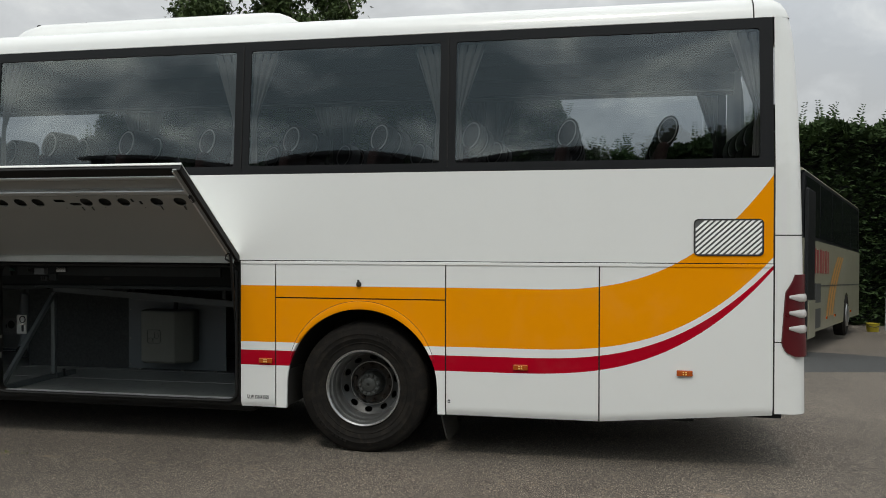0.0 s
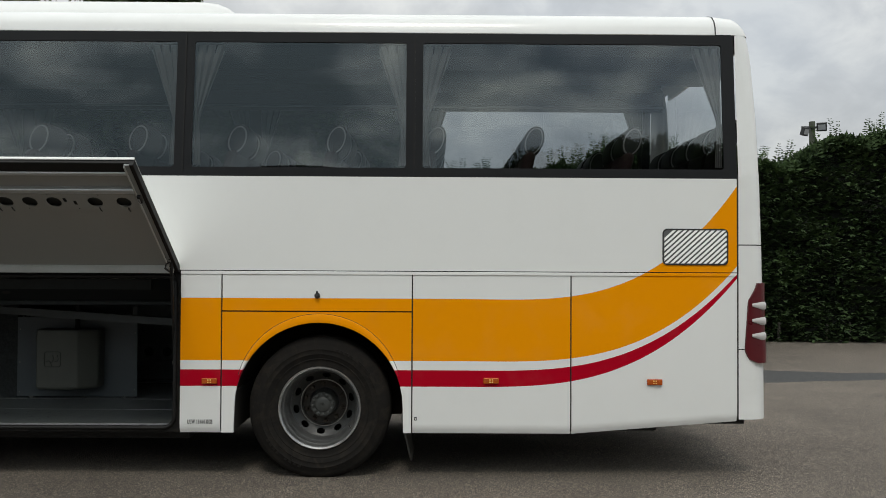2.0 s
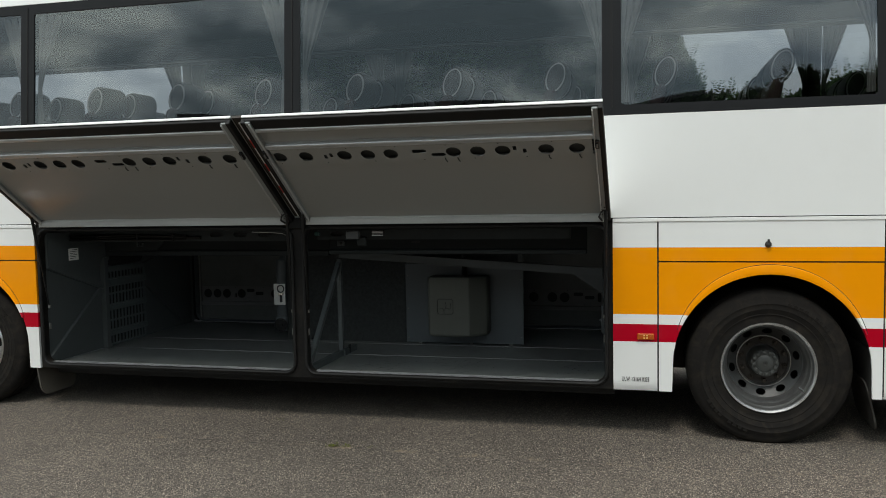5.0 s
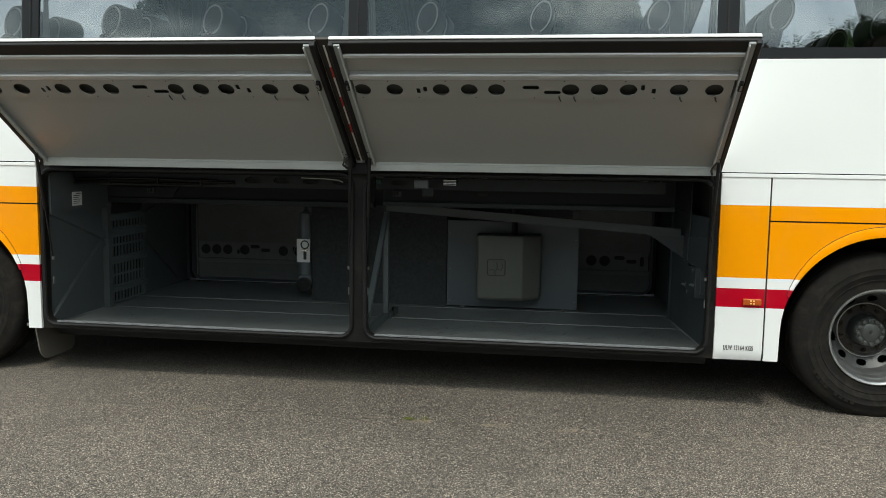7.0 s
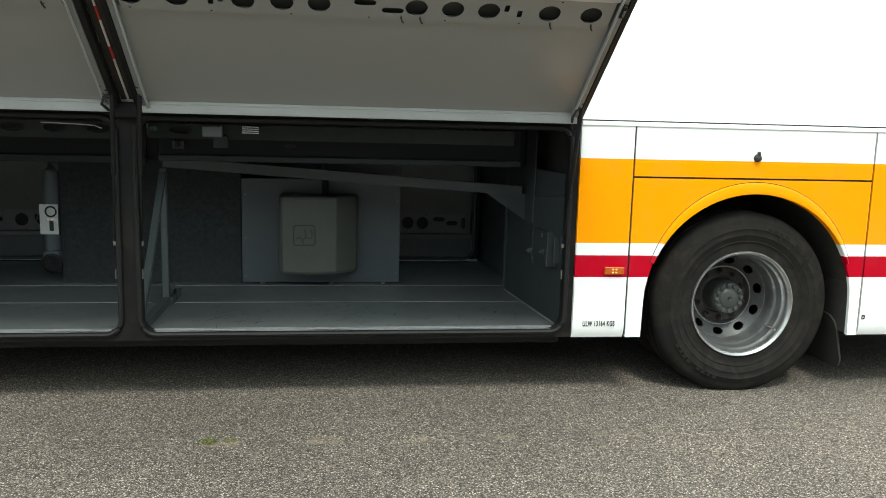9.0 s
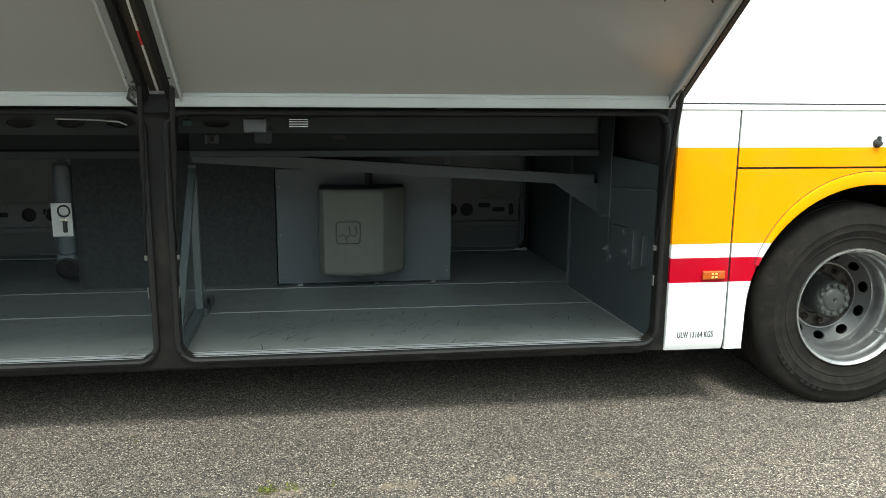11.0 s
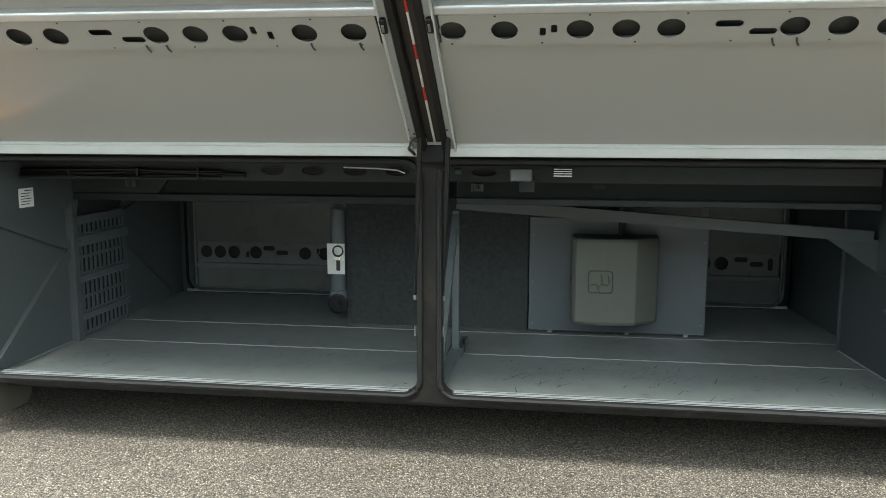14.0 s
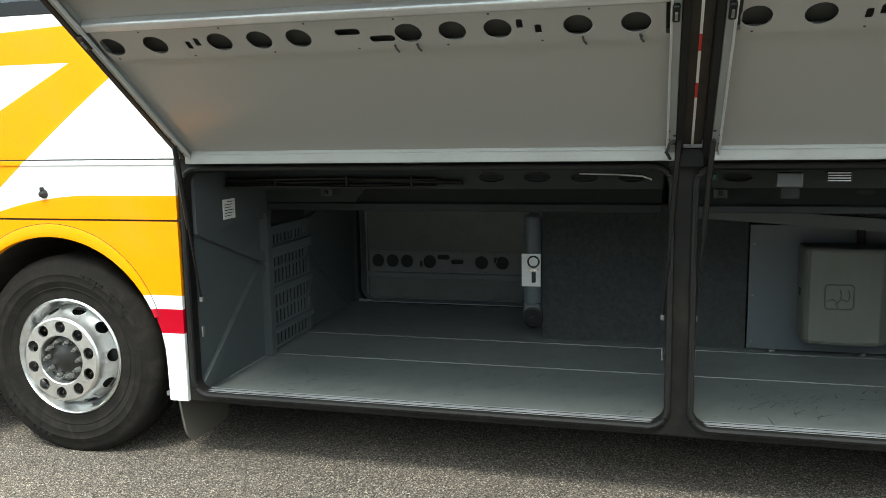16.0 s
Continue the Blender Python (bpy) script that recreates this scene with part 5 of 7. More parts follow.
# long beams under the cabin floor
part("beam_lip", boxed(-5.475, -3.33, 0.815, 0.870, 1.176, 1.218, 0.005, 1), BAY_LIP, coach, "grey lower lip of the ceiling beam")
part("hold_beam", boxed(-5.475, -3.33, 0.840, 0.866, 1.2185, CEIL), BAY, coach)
bm = bmesh.new()
plate(bm, [[(-5.474, 1.222), (-4.93, 1.222), (-4.87, 1.300), (-5.474, 1.300)]], lambda a, z, c: (a, 0.812 + c, z), 0.027)
part("beam_box", bm, BAY_LIP, coach, "grey sheet box on the ceiling beam")
bm = bmesh.new()
grilles = [oval(-4.087 + 0.2095 * k, 1.381, 0.060, 0.023, 16) for k in range(4)]
plate(bm, [rect(-5.430, -3.33, 1.328, CEIL)] + grilles, lambda a, z, c: (a, 0.34 + c, z), 0.01)
rail = part("ceiling_rail", bm, BAY_LIP, coach, "grey ceiling rail with oval vents")
for k in range(4):
    for j in range(3):
        hw = (0.046, 0.058, 0.046)[j]
        part("vent_slat", boxed(-4.087 + 0.2095 * k - hw, -4.087 + 0.2095 * k + hw, 0.344, 0.349, 1.368 + 0.012 * j, 1.371 + 0.012 * j), BAY_LIP, rail)
part("rail_backing", boxed(-5.430, -3.33, 0.36, 0.37, 1.328, CEIL), DARK, coach)
for k, (zz, r0) in enumerate(((1.352, 0.010), (1.366, 0.009), (1.378, 0.008), (1.343, 0.006))):
    path = [(-5.42 + 0.12 * i, 0.322 - 0.006 * k + 0.006 * math.sin(i * 1.3 + k), zz + 0.003 * math.sin(i * 0.9 + 2 * k)) for i in range(10 + (k < 2))]
    part("cable", sweep(bmesh.new(), path, r0, 6), SHADE_BLACK, coach, "black cable along the ceiling rail", smooth=True)
for x in (-5.15, -4.78, -4.46):
    part("cable_tie", boxed(x - 0.005, x + 0.005, 0.300, 0.339, 1.334, 1.392, 0.003, 1), SHADE_BLACK, coach)
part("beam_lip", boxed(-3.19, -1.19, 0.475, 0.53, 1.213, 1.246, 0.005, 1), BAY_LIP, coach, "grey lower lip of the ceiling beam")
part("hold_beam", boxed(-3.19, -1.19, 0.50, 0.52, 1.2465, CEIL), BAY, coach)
bm = bmesh.new()
plate(bm, [rect(-3.19, -1.285, 1.340, CEIL), oval(-3.03, 1.384, 0.058, 0.019, 14)], lambda a, z, c: (a, 0.25 + c, z), 0.01)
part("ceiling_rail", bm, BAY_LIP, coach, "grey ceiling rail with an oval vent")
part("rail_backing", boxed(-3.19, -1.285, 0.27, 0.28, 1.340, CEIL), DARK, coach)
bm = bmesh.new()
plate(bm, [oval(-2.488, 1.305, 0.036, 0.011, 16)], lambda a, z, c: (a, 0.497 + c, z), 0.002)
part("beam_slot", bm, DARK, coach)
for x, y, z in ((-5.087, 0.811, 1.276), (-3.082, 0.474, 1.300)):
    bm = boxed(x - 0.03, x + 0.03, y - 0.012, y, z - 0.02, z + 0.02, 0.004, 1)
    c = part("ceiling_clip", bm, BAY_WALL, coach)
    part("clip_button", boxed(x - 0.008, x + 0.008, y - 0.02, y - 0.012, z - 0.01, z + 0.01, 0.003, 1), DARK, c)
    for e in (-0.024, 0.024):
        part("clip_ear", boxed(x + e - 0.007, x + e + 0.007, y - 0.024, y - 0.012, z - 0.021, z + 0.021, 0.003, 1), BAY_WALL, c)
part("white_pipe", sweep(bmesh.new(), [(-3.67, 0.13, 1.408), (-3.50, 0.115, 1.404), (-3.41, 0.10, 1.398), (-3.375, 0.09, 1.385)], 0.0032, 8), HINGE_GREY, coach, "thin white plastic pipe", smooth=True)
# no hole is cut: a dark plate paints the shaded opening
bm = bmesh.new()
plate(bm, [rect(0.90, 1.44, 1.078, 1.190, 0.05, 6)], lambda a, z, c: (-5.514 + c, a, z), 0.004)
part("wall_opening", bm, DARK, coach, "dark rounded plate standing in for the shaded opening above the screen")
part("wiring_plug", boxed(-3.155, -3.120, 0.105, 0.135, 1.380, 1.408, 0.005, 1), TEAL, coach, "small teal wiring plug")
# lamp and louvred vent on the rail
lampb = part("hold_lamp", boxed(-2.899, -2.803, 0.085, 0.135, 1.354, 1.412, 0.006), LAMP_GREY, coach, "pale rectangular hold lamp, unlit")
part("lamp_bracket", boxed(-2.868, -2.792, 0.225, 0.249, 1.296, 1.362, 0.01), BAY_LIP, lampb)
vent = part("louvred_vent", boxed(-2.718, -2.618, 0.125, 0.14, 1.372, 1.415, 0.004, 1), DARK, coach, "small vent, slats painted white for the light caught on them")
# slats in white: the bright light on them is put into the colour
for k in range(4):
    part("slat", boxed(-2.708, -2.628, 0.112, 0.126, 1.3765 + 0.010 * k, 1.380 + 0.010 * k), SLAT_GLEAM, vent)
part("post_cap", boxed(-3.308, -3.181, -0.030, 0.012, 1.44, 1.514, 0.004, 1), POST, coach)
# partition frame between the holds
bm = bmesh.new()
square_bar(bm, (-3.225, 0.78, FLOOR), (-3.225, 0.78, 1.15), 0.035, 0.035, (1, 0, 0))
fr = part("partition_post", bm, PARTITION, coach, "grey square-tube partition post")
bm = bmesh.new()
square_bar(bm, (-3.225, 0.76, 1.12), (-3.225, 0.10, 0.40), 0.035, 0.035, (1, 0, 0))
part("partition_brace", bm, PARTITION, coach)
bm = bmesh.new()
square_bar(bm, (-3.225, 0.08, 0.375), (-3.225, 0.80, 0.375), 0.045, 0.04, (1, 0, 0))
square_bar(bm, (-3.205, 0.78, 0.37), (-3.205, 1.05, 0.37), 0.05, 0.035, (1, 0, 0))
part("partition_floor_rail", bm, PARTITION, coach)
part("floor_latch", boxed(-3.198, -3.184, 0.86, 0.89, FLOOR, FLOOR + 0.075, 0.003, 1), SHADE_BLACK, coach)
# diagonal tube across hold B and its corner gusset
bm = bmesh.new()
square_bar(bm, (-3.225, 0.80, 1.190), (-1.100, 0.84, 1.048), 0.058, 0.058, (0, 0, 1))
part("diagonal_tube", bm, TUBE_GREY, coach, "grey diagonal square tube")
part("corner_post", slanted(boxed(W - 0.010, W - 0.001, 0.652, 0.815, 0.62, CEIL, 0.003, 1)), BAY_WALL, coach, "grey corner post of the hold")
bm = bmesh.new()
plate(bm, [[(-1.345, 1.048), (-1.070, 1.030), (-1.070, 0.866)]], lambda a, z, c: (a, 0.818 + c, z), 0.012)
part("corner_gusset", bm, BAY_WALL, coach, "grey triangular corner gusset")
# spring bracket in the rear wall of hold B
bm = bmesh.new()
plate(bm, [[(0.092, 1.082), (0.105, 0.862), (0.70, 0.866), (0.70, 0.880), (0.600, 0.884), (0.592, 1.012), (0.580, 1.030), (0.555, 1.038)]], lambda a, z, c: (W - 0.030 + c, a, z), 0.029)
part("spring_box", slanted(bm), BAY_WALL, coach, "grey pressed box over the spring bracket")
bm = bmesh.new()
sweep(bm, [(W - 0.030, a, z) for a, z in ((0.092, 1.082), (0.555, 1.038), (0.580, 1.030), (0.592, 1.012), (0.600, 0.884), (0.70, 0.872))], 0.007, 6)
part("pressed_edge", slanted(bm), TUBE_GREY, coach, smooth=True)
bm = bmesh.new()
plate(bm, [[(0.278, 0.868), (0.552, 0.850), (0.572, 0.655), (0.540, 0.640), (0.262, 0.672)]], lambda a, z, c: (W - 0.038 + c, a, z), 0.037)
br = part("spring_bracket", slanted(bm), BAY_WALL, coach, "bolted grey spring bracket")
me = None
for y, z in ((0.578, 0.716), (0.354, 0.744)):
    if me is None:
        b2 = bmesh.new()
        lathe(b2, [(0.024, 0.0), (0.024, -0.005), (0.015, -0.006), (0.015, -0.020), (0.008, -0.021), (0.008, -0.032)], 10, True)
        me = part("bolt", b2, PARTITION, br, "dull grey bolt", at=pose(W - 0.038 - 0.091 * y, y, z, 0, 0, -90)).data
    else:
        part("bolt", me, None, br, at=pose(W - 0.038 - 0.091 * y, y, z, 0, 0, -90))
me = None
for y, z in ((0.550, 0.672), (0.322, 0.698), (0.405, 0.835)):
    if me is None:
        b2 = bmesh.new()
        lathe(b2, [(0.016, 0.0), (0.016, -0.004), (0.008, -0.008)], 10, True)
        me = part("bolt", b2, PARTITION, br, at=pose(W - 0.038 - 0.091 * y, y, z, 0, 0, -90)).data
    else:
        part("bolt", me, None, br, at=pose(W - 0.038 - 0.091 * y, y, z, 0, 0, -90))
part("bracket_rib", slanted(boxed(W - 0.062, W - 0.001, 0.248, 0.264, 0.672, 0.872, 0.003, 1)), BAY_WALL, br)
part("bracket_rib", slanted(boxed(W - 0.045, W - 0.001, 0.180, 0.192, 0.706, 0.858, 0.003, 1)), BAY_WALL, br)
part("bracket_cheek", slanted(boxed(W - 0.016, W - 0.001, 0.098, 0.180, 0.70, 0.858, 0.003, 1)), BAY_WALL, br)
part("wall_bead", slanted(boxed(W - 0.007, W + 0.001, 0.08, 1.20, FLOOR, FLOOR + 0.005)), SILL, coach)
part("wall_bead", boxed(-5.483, -5.475, 0.08, 0.76, FLOOR, FLOOR + 0.005), SILL, coach)
# steel arch and bolt behind the end wall
bm = bmesh.new()
sweep(bm, [(W - 0.004, 1.205, z) for z in (FLOOR + 0.01, 0.62, 0.80, 0.95, 1.17)], 0.012, 6)
part("arch_edge", slanted(bm), BAY_WALL, coach, smooth=True)
b2 = bmesh.new()
lathe(b2, [(0.018, 0.0), (0.018, -0.02), (0.010, -0.022), (0.010, -0.04)], 10, True)
part("arch_bolt", b2, DULL, coach, at=pose(W - 0.091 * 1.23 + 0.12, 1.30, 0.735, 0, 0, -90))

# back panels in the middle of the hold
felt = part("felt_panel", boxed(-4.005, -2.860, 1.440, 1.465, FLOOR, 1.165), CARPET, coach, "dark grey felt-covered partition panel")
sheet = part("sheet_panel", boxed(-2.852, -1.800, 1.418, 1.436, FLOOR + 0.010, 1.056), PANEL_GREY, coach, "pale blue-grey sheet metal panel")
for x, z in ((-2.83, 0.95), (-2.83, 0.66), (-2.83, 0.40), (-1.82, 0.92), (-1.82, 0.42)):
    b2 = bmesh.new()
    lathe(b2, [(0.006, 1.418), (0.006, 1.414)], 8, True, (x, 0, z))
    part("rivet", b2, DULL, sheet)
for x in (-2.72, -2.26, -1.91):
    part("panel_foot", boxed(x - 0.015, x + 0.015, 1.400, 1.430, FLOOR, FLOOR + 0.0105), DULL, sheet)
part("panel_lug", boxed(-1.846, -1.800, 1.420, 1.434, 1.0565, 1.150, 0.003, 1), TUBE_GREY, sheet)
# moulded equipment box with a bowed front
bm = bmesh.new()
front = [(-2.574 + 0.0565 * k, 1.200 - 0.024 * math.sin(math.pi * (k + 0.6) / 7.2)) for k in range(7)]
plan = [(-2.602, 1.4175), (-2.602, 1.262), (-2.598, 1.228), (-2.588, 1.209)] + front + [(-2.226, 1.198), (-2.102, 1.300), (-2.092, 1.318), (-2.086, 1.4175)]
rows = []
for z, s in ((0.452, 0.93), (0.458, 0.965), (0.474, 0.99), (0.90, 1.0), (0.942, 0.995), (0.956, 0.98), (0.962, 0.94)):
    rows.append([bm.verts.new((-2.35 + (x + 2.35) * s, 1.4175 - (1.4175 - y) * s, z)) for x, y in plan])
for a, b in zip(rows, rows[1:]):
    for i in range(len(plan) - 1):
        bm.faces.new((a[i], a[i + 1], b[i + 1], b[i]))
bm.faces.new(rows[0][::-1])
bm.faces.new(rows[-1])
bmesh.ops.recalc_face_normals(bm, faces=bm.faces[:])
eq = part("equipment_box", bm, BOX_GREY, coach, "beige-grey moulded plastic equipment box")
# embossed square emblem
bm = bmesh.new()
face = lambda a: 1.1745 + 0.25 * (a + 2.405) ** 2
sweep(bm, [(a, face(a), z) for a, z in rect(-2.503, -2.366, 0.648, 0.776, 0.018, 4)], 0.0030, 6, True)
part("emblem_frame", bm, EMBOSS, eq)
bm = bmesh.new()
for pts in ([(-2.487, 0.690), (-2.468, 0.700), (-2.450, 0.690), (-2.440, 0.655)], [(-2.452, 0.672), (-2.432, 0.694), (-2.425, 0.720), (-2.432, 0.752)], [(-2.425, 0.700), (-2.395, 0.690), (-2.384, 0.715), (-2.392, 0.748)]):
    sweep(bm, [(a, face(a), z) for a, z in pts], 0.0028, 6)
part("emblem_lines", bm, EMBOSS, eq)
part("box_slot", boxed(-2.606, -2.600, 1.31, 1.33, 0.69, 0.73), INK, eq)
part("box_hose", sweep(bmesh.new(), [(-2.305, 1.36, 0.955), (-2.305, 1.37, 1.05), (-2.31, 1.38, 1.18)], 0.022, 8), DARK, eq)
# upright pipe at the edge of the felt panel, its hose reel and a white catch plate
pipe = part("upright_duct", sweep(bmesh.new(), [(-4.062, 1.465, FLOOR + 0.085), (-4.062, 1.465, 1.02), (-4.060, 1.468, 1.075), (-4.050, 1.48, 1.105), (-4.010, 1.50, 1.125)], 0.054, 16), PANEL_GREY, coach, "grey upright plastic duct", smooth=True)
part("duct_foot", boxed(-4.120, -4.004, 1.402, 1.52, FLOOR + 0.072, 0.575, 0.03, 3), PANEL_GREY, pipe, "moulded duct elbow", smooth=True)
bm = bmesh.new()
lathe(bm, [(0.064, 0.0), (0.064, -0.010), (0.056, -0.012), (0.052, -0.004), (0.020, -0.004), (0.018, -0.010), (0.006, -0.012)], 28, True, (-4.056, 1.402, 0.488))
part("duct_fan", bm, SHADE_BLACK, pipe, "black round fan outlet", smooth=True)
pl = part("catch_plate", boxed(-4.122, -4.010, 1.408, 1.413, 0.675, 0.869), LABEL, coach, "white plate with a black ring and catch symbol")
bm = bmesh.new()
ringp = [(-4.052 + 0.032 * math.cos(2 * math.pi * k / 20), 1.404, 0.823 + 0.032 * math.sin(2 * math.pi * k / 20)) for k in range(20)]
sweep(bm, ringp, 0.0055, 6, True)
part("ring_symbol", bm, INK, pl)
part("catch_symbol", boxed(-4.063, -4.038, 1.402, 1.407, 0.698, 0.768, 0.004, 1), INK, pl)
part("catch_clip", boxed(-4.080, -4.023, 1.402, 1.407, 0.765, 0.781), CHROME, pl)
# notice on the end wall, its lines unreadable
nt = part("notice_label", boxed(-5.4545, -5.4515, 0.330, 0.450, 1.172, 1.272), LABEL, coach, "small white notice with lines of print")
for k in range(6):
    part("print_line", boxed(-5.4513, -5.4505, 0.343 + (0.03 if k == 0 else 0), 0.435 - 0.012 * (k % 3), 1.257 - 0.014 * k, 1.261 - 0.014 * k), INK, nt)

# ---- luggage doors ----
DW, DH = 2.19, 1.150
HOLES = [0.118 + 1.010 * o for o in (0.0, 0.181, 0.44, 0.595, 0.744, 1.142, 1.294, 1.446, 1.706, 1.887)]


def luggage_door(m, label, reflect, far=None):
    """Inner face at local +z, hinge along local x at y = 0; far: the punched pattern of a far door, round, flat, small and upright holes."""
    low = -0.022 if reflect is None else 0.0
    INNER = DOOR_FAR if reflect is None else DOOR_INNER
    RAIL = FAR_STRIP if reflect is None else ALU
    bm = bmesh.new()
    box(bm, 0.003, DW - 0.003, 0.0, DH, -0.044, -0.036, 0.003, 1)
    d = part("luggage_door", bm, LIVERY, coach, label, at=m)
    P = lambda name, b, mat, lab="", sm=False: part(name, b, mat, d, lab, at=m, smooth=sm)
    P("inner_panel", boxed(0.05, DW - 0.05, 0.05, 0.707 + low, -0.034, -0.010), INNER, "smooth grey inner panel")
    P("upper_inner_panel", boxed(0.05, DW - 0.05, 0.87 + low, DH - 0.04, -0.034, -0.022), INNER)
    # dark sheet close behind the holes stands in for the shade in the door
    P("strip_shade_sheet", boxed(0.05, DW - 0.05, 0.708 + low, 0.869 + low, -0.035, -0.031), CAVITY, "dark sheet standing in for shade behind the punched strip")
    # punched strip with real holes
    strip = [rect(0.075, DW - 0.075, 0.705 + low, 0.862 + low)]
    cy = 0.780 + low
    if far is None:
        far = (HOLES, [(0.118 + 1.010 * a, b) for a, b in ((0.93, 0.018), (1.045, -0.022))], [(0.118 + 1.010 * a, b) for a, b in ((0.313, -0.006), (0.352, 0.008), (1.52, 0.022), (1.578, -0.006))], ())
    strip += [oval(x, cy, 0.047, 0.047, 24) for x in far[0]]
    strip += [rect(x - 0.046, x + 0.046, cy + b - 0.017, cy + b + 0.017, 0.0165, 5) for x, b in far[1]]
    strip += [rect(x - 0.011, x + 0.011, cy + b - 0.024, cy + b + 0.018, 0.006, 2) for x, b in far[2]]
    strip += [rect(x - 0.017, x + 0.017, cy + b - 0.044, cy + b + 0.044, 0.0165, 5) for x, b in far[3]]
    bm = bmesh.new()
    plate(bm, strip, lambda a, b, c: (a, b, 0.004 - c), 0.004)
    s = P("punched_strip", bm, INNER if reflect is not None else FAR_STRIP, "pale grey strip punched with round holes")
    rr = random.Random(3)
    for k in range(13):
        x = 0.11 + 0.161 * k
        b2 = bmesh.new()
        bmesh.ops.create_circle(b2, cap_ends=True, radius=0.0045, segments=8, matrix=Matrix.Translation((x, (0.852 if k % 2 else 0.715) + low, 0.0046)))
        part("screw", b2, INK, d, at=m)
    for x in (HOLES[9] + 0.012, HOLES[8] + 0.012, 1.21, 1.29) if reflect is not None else ():
        part("cable_tie", sweep(bmesh.new(), [m @ Vector(v) for v in ((x, 0.728, 0.006), (x + 0.004, 0.712, 0.012), (x + 0.012, 0.70, 0.016))], 0.004, 5), INK, d)
    # folded ledges, rails and edges
    P("strip_ledge", boxed(0.06, DW - 0.06, 0.864 + low, 0.905 + low, -0.03, 0.010, 0.008), RAIL, "pressed aluminium ledge")
    P("outer_rail", boxed(0.05, DW - 0.05, DH - 0.118, DH - 0.088, -0.034, 0.006, 0.008), RAIL, "pale folded rail")
    P("outer_band", boxed(0.01, DW - 0.01, DH - 0.0865, DH - 0.004, -0.034, 0.0, 0.004, 1), SEAL, "dark grimy rubber edge band")
    P("outer_edge", boxed(0.0, DW, DH - 0.003, DH + 0.005, -0.043, -0.022, 0.003, 1), WHITE, "white outer edge of the door")
    P("hinge_rail", boxed(0.06, DW - 0.06, 0.009, 0.062, -0.034, 0.006, 0.006), HINGE_GREY, "pale grey painted hinge-side rail")
    if reflect is not None:
        # folded flange that hangs upright under the hinge
        bm = boxed(m.translation.x + 0.03, m.translation.x + DW - 0.03, -0.042, -0.036, 1.466, 1.506, 0.002, 1)
        bmesh.ops.transform(bm, matrix=m.inverted(), verts=bm.verts[:])
        P("hinge_flange", bm, HINGE_GREY, "pale grey upright flange along the hinge")
    P("hinge_edge", boxed(0.0, DW, 0.0, 0.008, -0.034, 0.004, 0.003, 1), RUBBER)
    for x0, x1, xr in ((0.0275, 0.062, 0.0), (DW - 0.062, DW - 0.0275, DW)):
        P("side_rail", boxed(x0, x1, 0.03, DH - 0.01, -0.034, 0.014, 0.005), RAIL_BLUE if reflect is not None else INNER)
        xi = x1 - 0.008 if xr == 0 else x0
        P("rail_lip", boxed(xi, xi + 0.008, 0.035, DH - 0.015, 0.0, 0.026, 0.003, 1), HINGE_GREY)
        P("edge_seal", boxed(*((0.0, 0.027) if xr == 0 else (DW - 0.027, DW)), 0.01, DH - 0.005, -0.033, 0.0165, 0.003, 1), SEAL, "dark rubber side edge")
        xc = 0.045 if xr == 0 else DW - 0.045
        bm = bmesh.new()
        for k in range(5):
            b2 = bmesh.ops.create_circle(bm, cap_ends=True, radius=0.007, segments=10, matrix=Matrix.Translation((xc + (0.012 if k % 2 else -0.010), 0.085 + 0.028 * k, 0.0156)))
        P("rail_holes", bm, INK)
        lk = P("door_catch", boxed(xc - 0.012, xc + 0.012, 0.80, 0.87, 0.013, 0.034, 0.006), SHADE_BLACK, "black door catch")
        part("catch_pin", boxed(xc - 0.004, xc + 0.004, 0.82, 0.85, 0.034, 0.042), DULL, d, at=m)
    if reflect:
        n = 13
        for k in range(n):
            y0 = 0.006 + k * (DH - 0.06) / n
            red = k in (4, 7, 10)
            bm = boxed(DW + 0.031, DW + 0.040, y0, y0 + (DH - 0.06) / n, -0.034, -0.028)
            P("reflective_tape", bm, RED_TAPE if red else WHITE_TAPE)
        # added strip outside the doors, only there to stop light in the gap
        P("gap_light_stop", boxed(DW - 0.02, DW + 0.093, -0.004, DH - 0.02, -0.062, -0.047), RUBBER, "black strip added to block light through the door gap")
        P("tape_carrier", boxed(DW + 0.002, DW + 0.0715, -0.004, DH - 0.01, -0.046, -0.034), GRIME)
    return d


OPEN = Matrix(((1, 0, 0, 0), (0, -0.8167, -0.577, 0), (0, 0.577, -0.8167, 0), (0, 0, 0, 1)))
for x0, refl in ((-5.450, True), (-3.186, False)):
    luggage_door(Matrix.Translation((x0, 0.012, 1.478)) @ OPEN, "luggage door raised open, grey punched inner face", refl)
SHUT = Matrix(((-1, 0, 0, 0), (0, 0, -1, 0), (0, -1, 0, 0), (0, 0, 0, 1)))
FAR_A = ([2.046, 1.935, 1.824, 1.651, 1.265, 1.115, 0.90, 0.70], [(1.547, -0.034), (1.444, -0.002)], [(1.716, 0.022), (1.163, -0.016)], ())
FAR_B = ([0.462, 0.580, 0.76, 0.94], [(0.330, -0.030), (0.224, 0.001)], (), [(0.131, 0.0)])
for x1, along in ((-3.30, FAR_A), (-1.08, FAR_B)):
    luggage_door(Matrix.Translation((x1, 2.36, 1.412)) @ SHUT, "far luggage door, shut, seen through the hold", None, along)
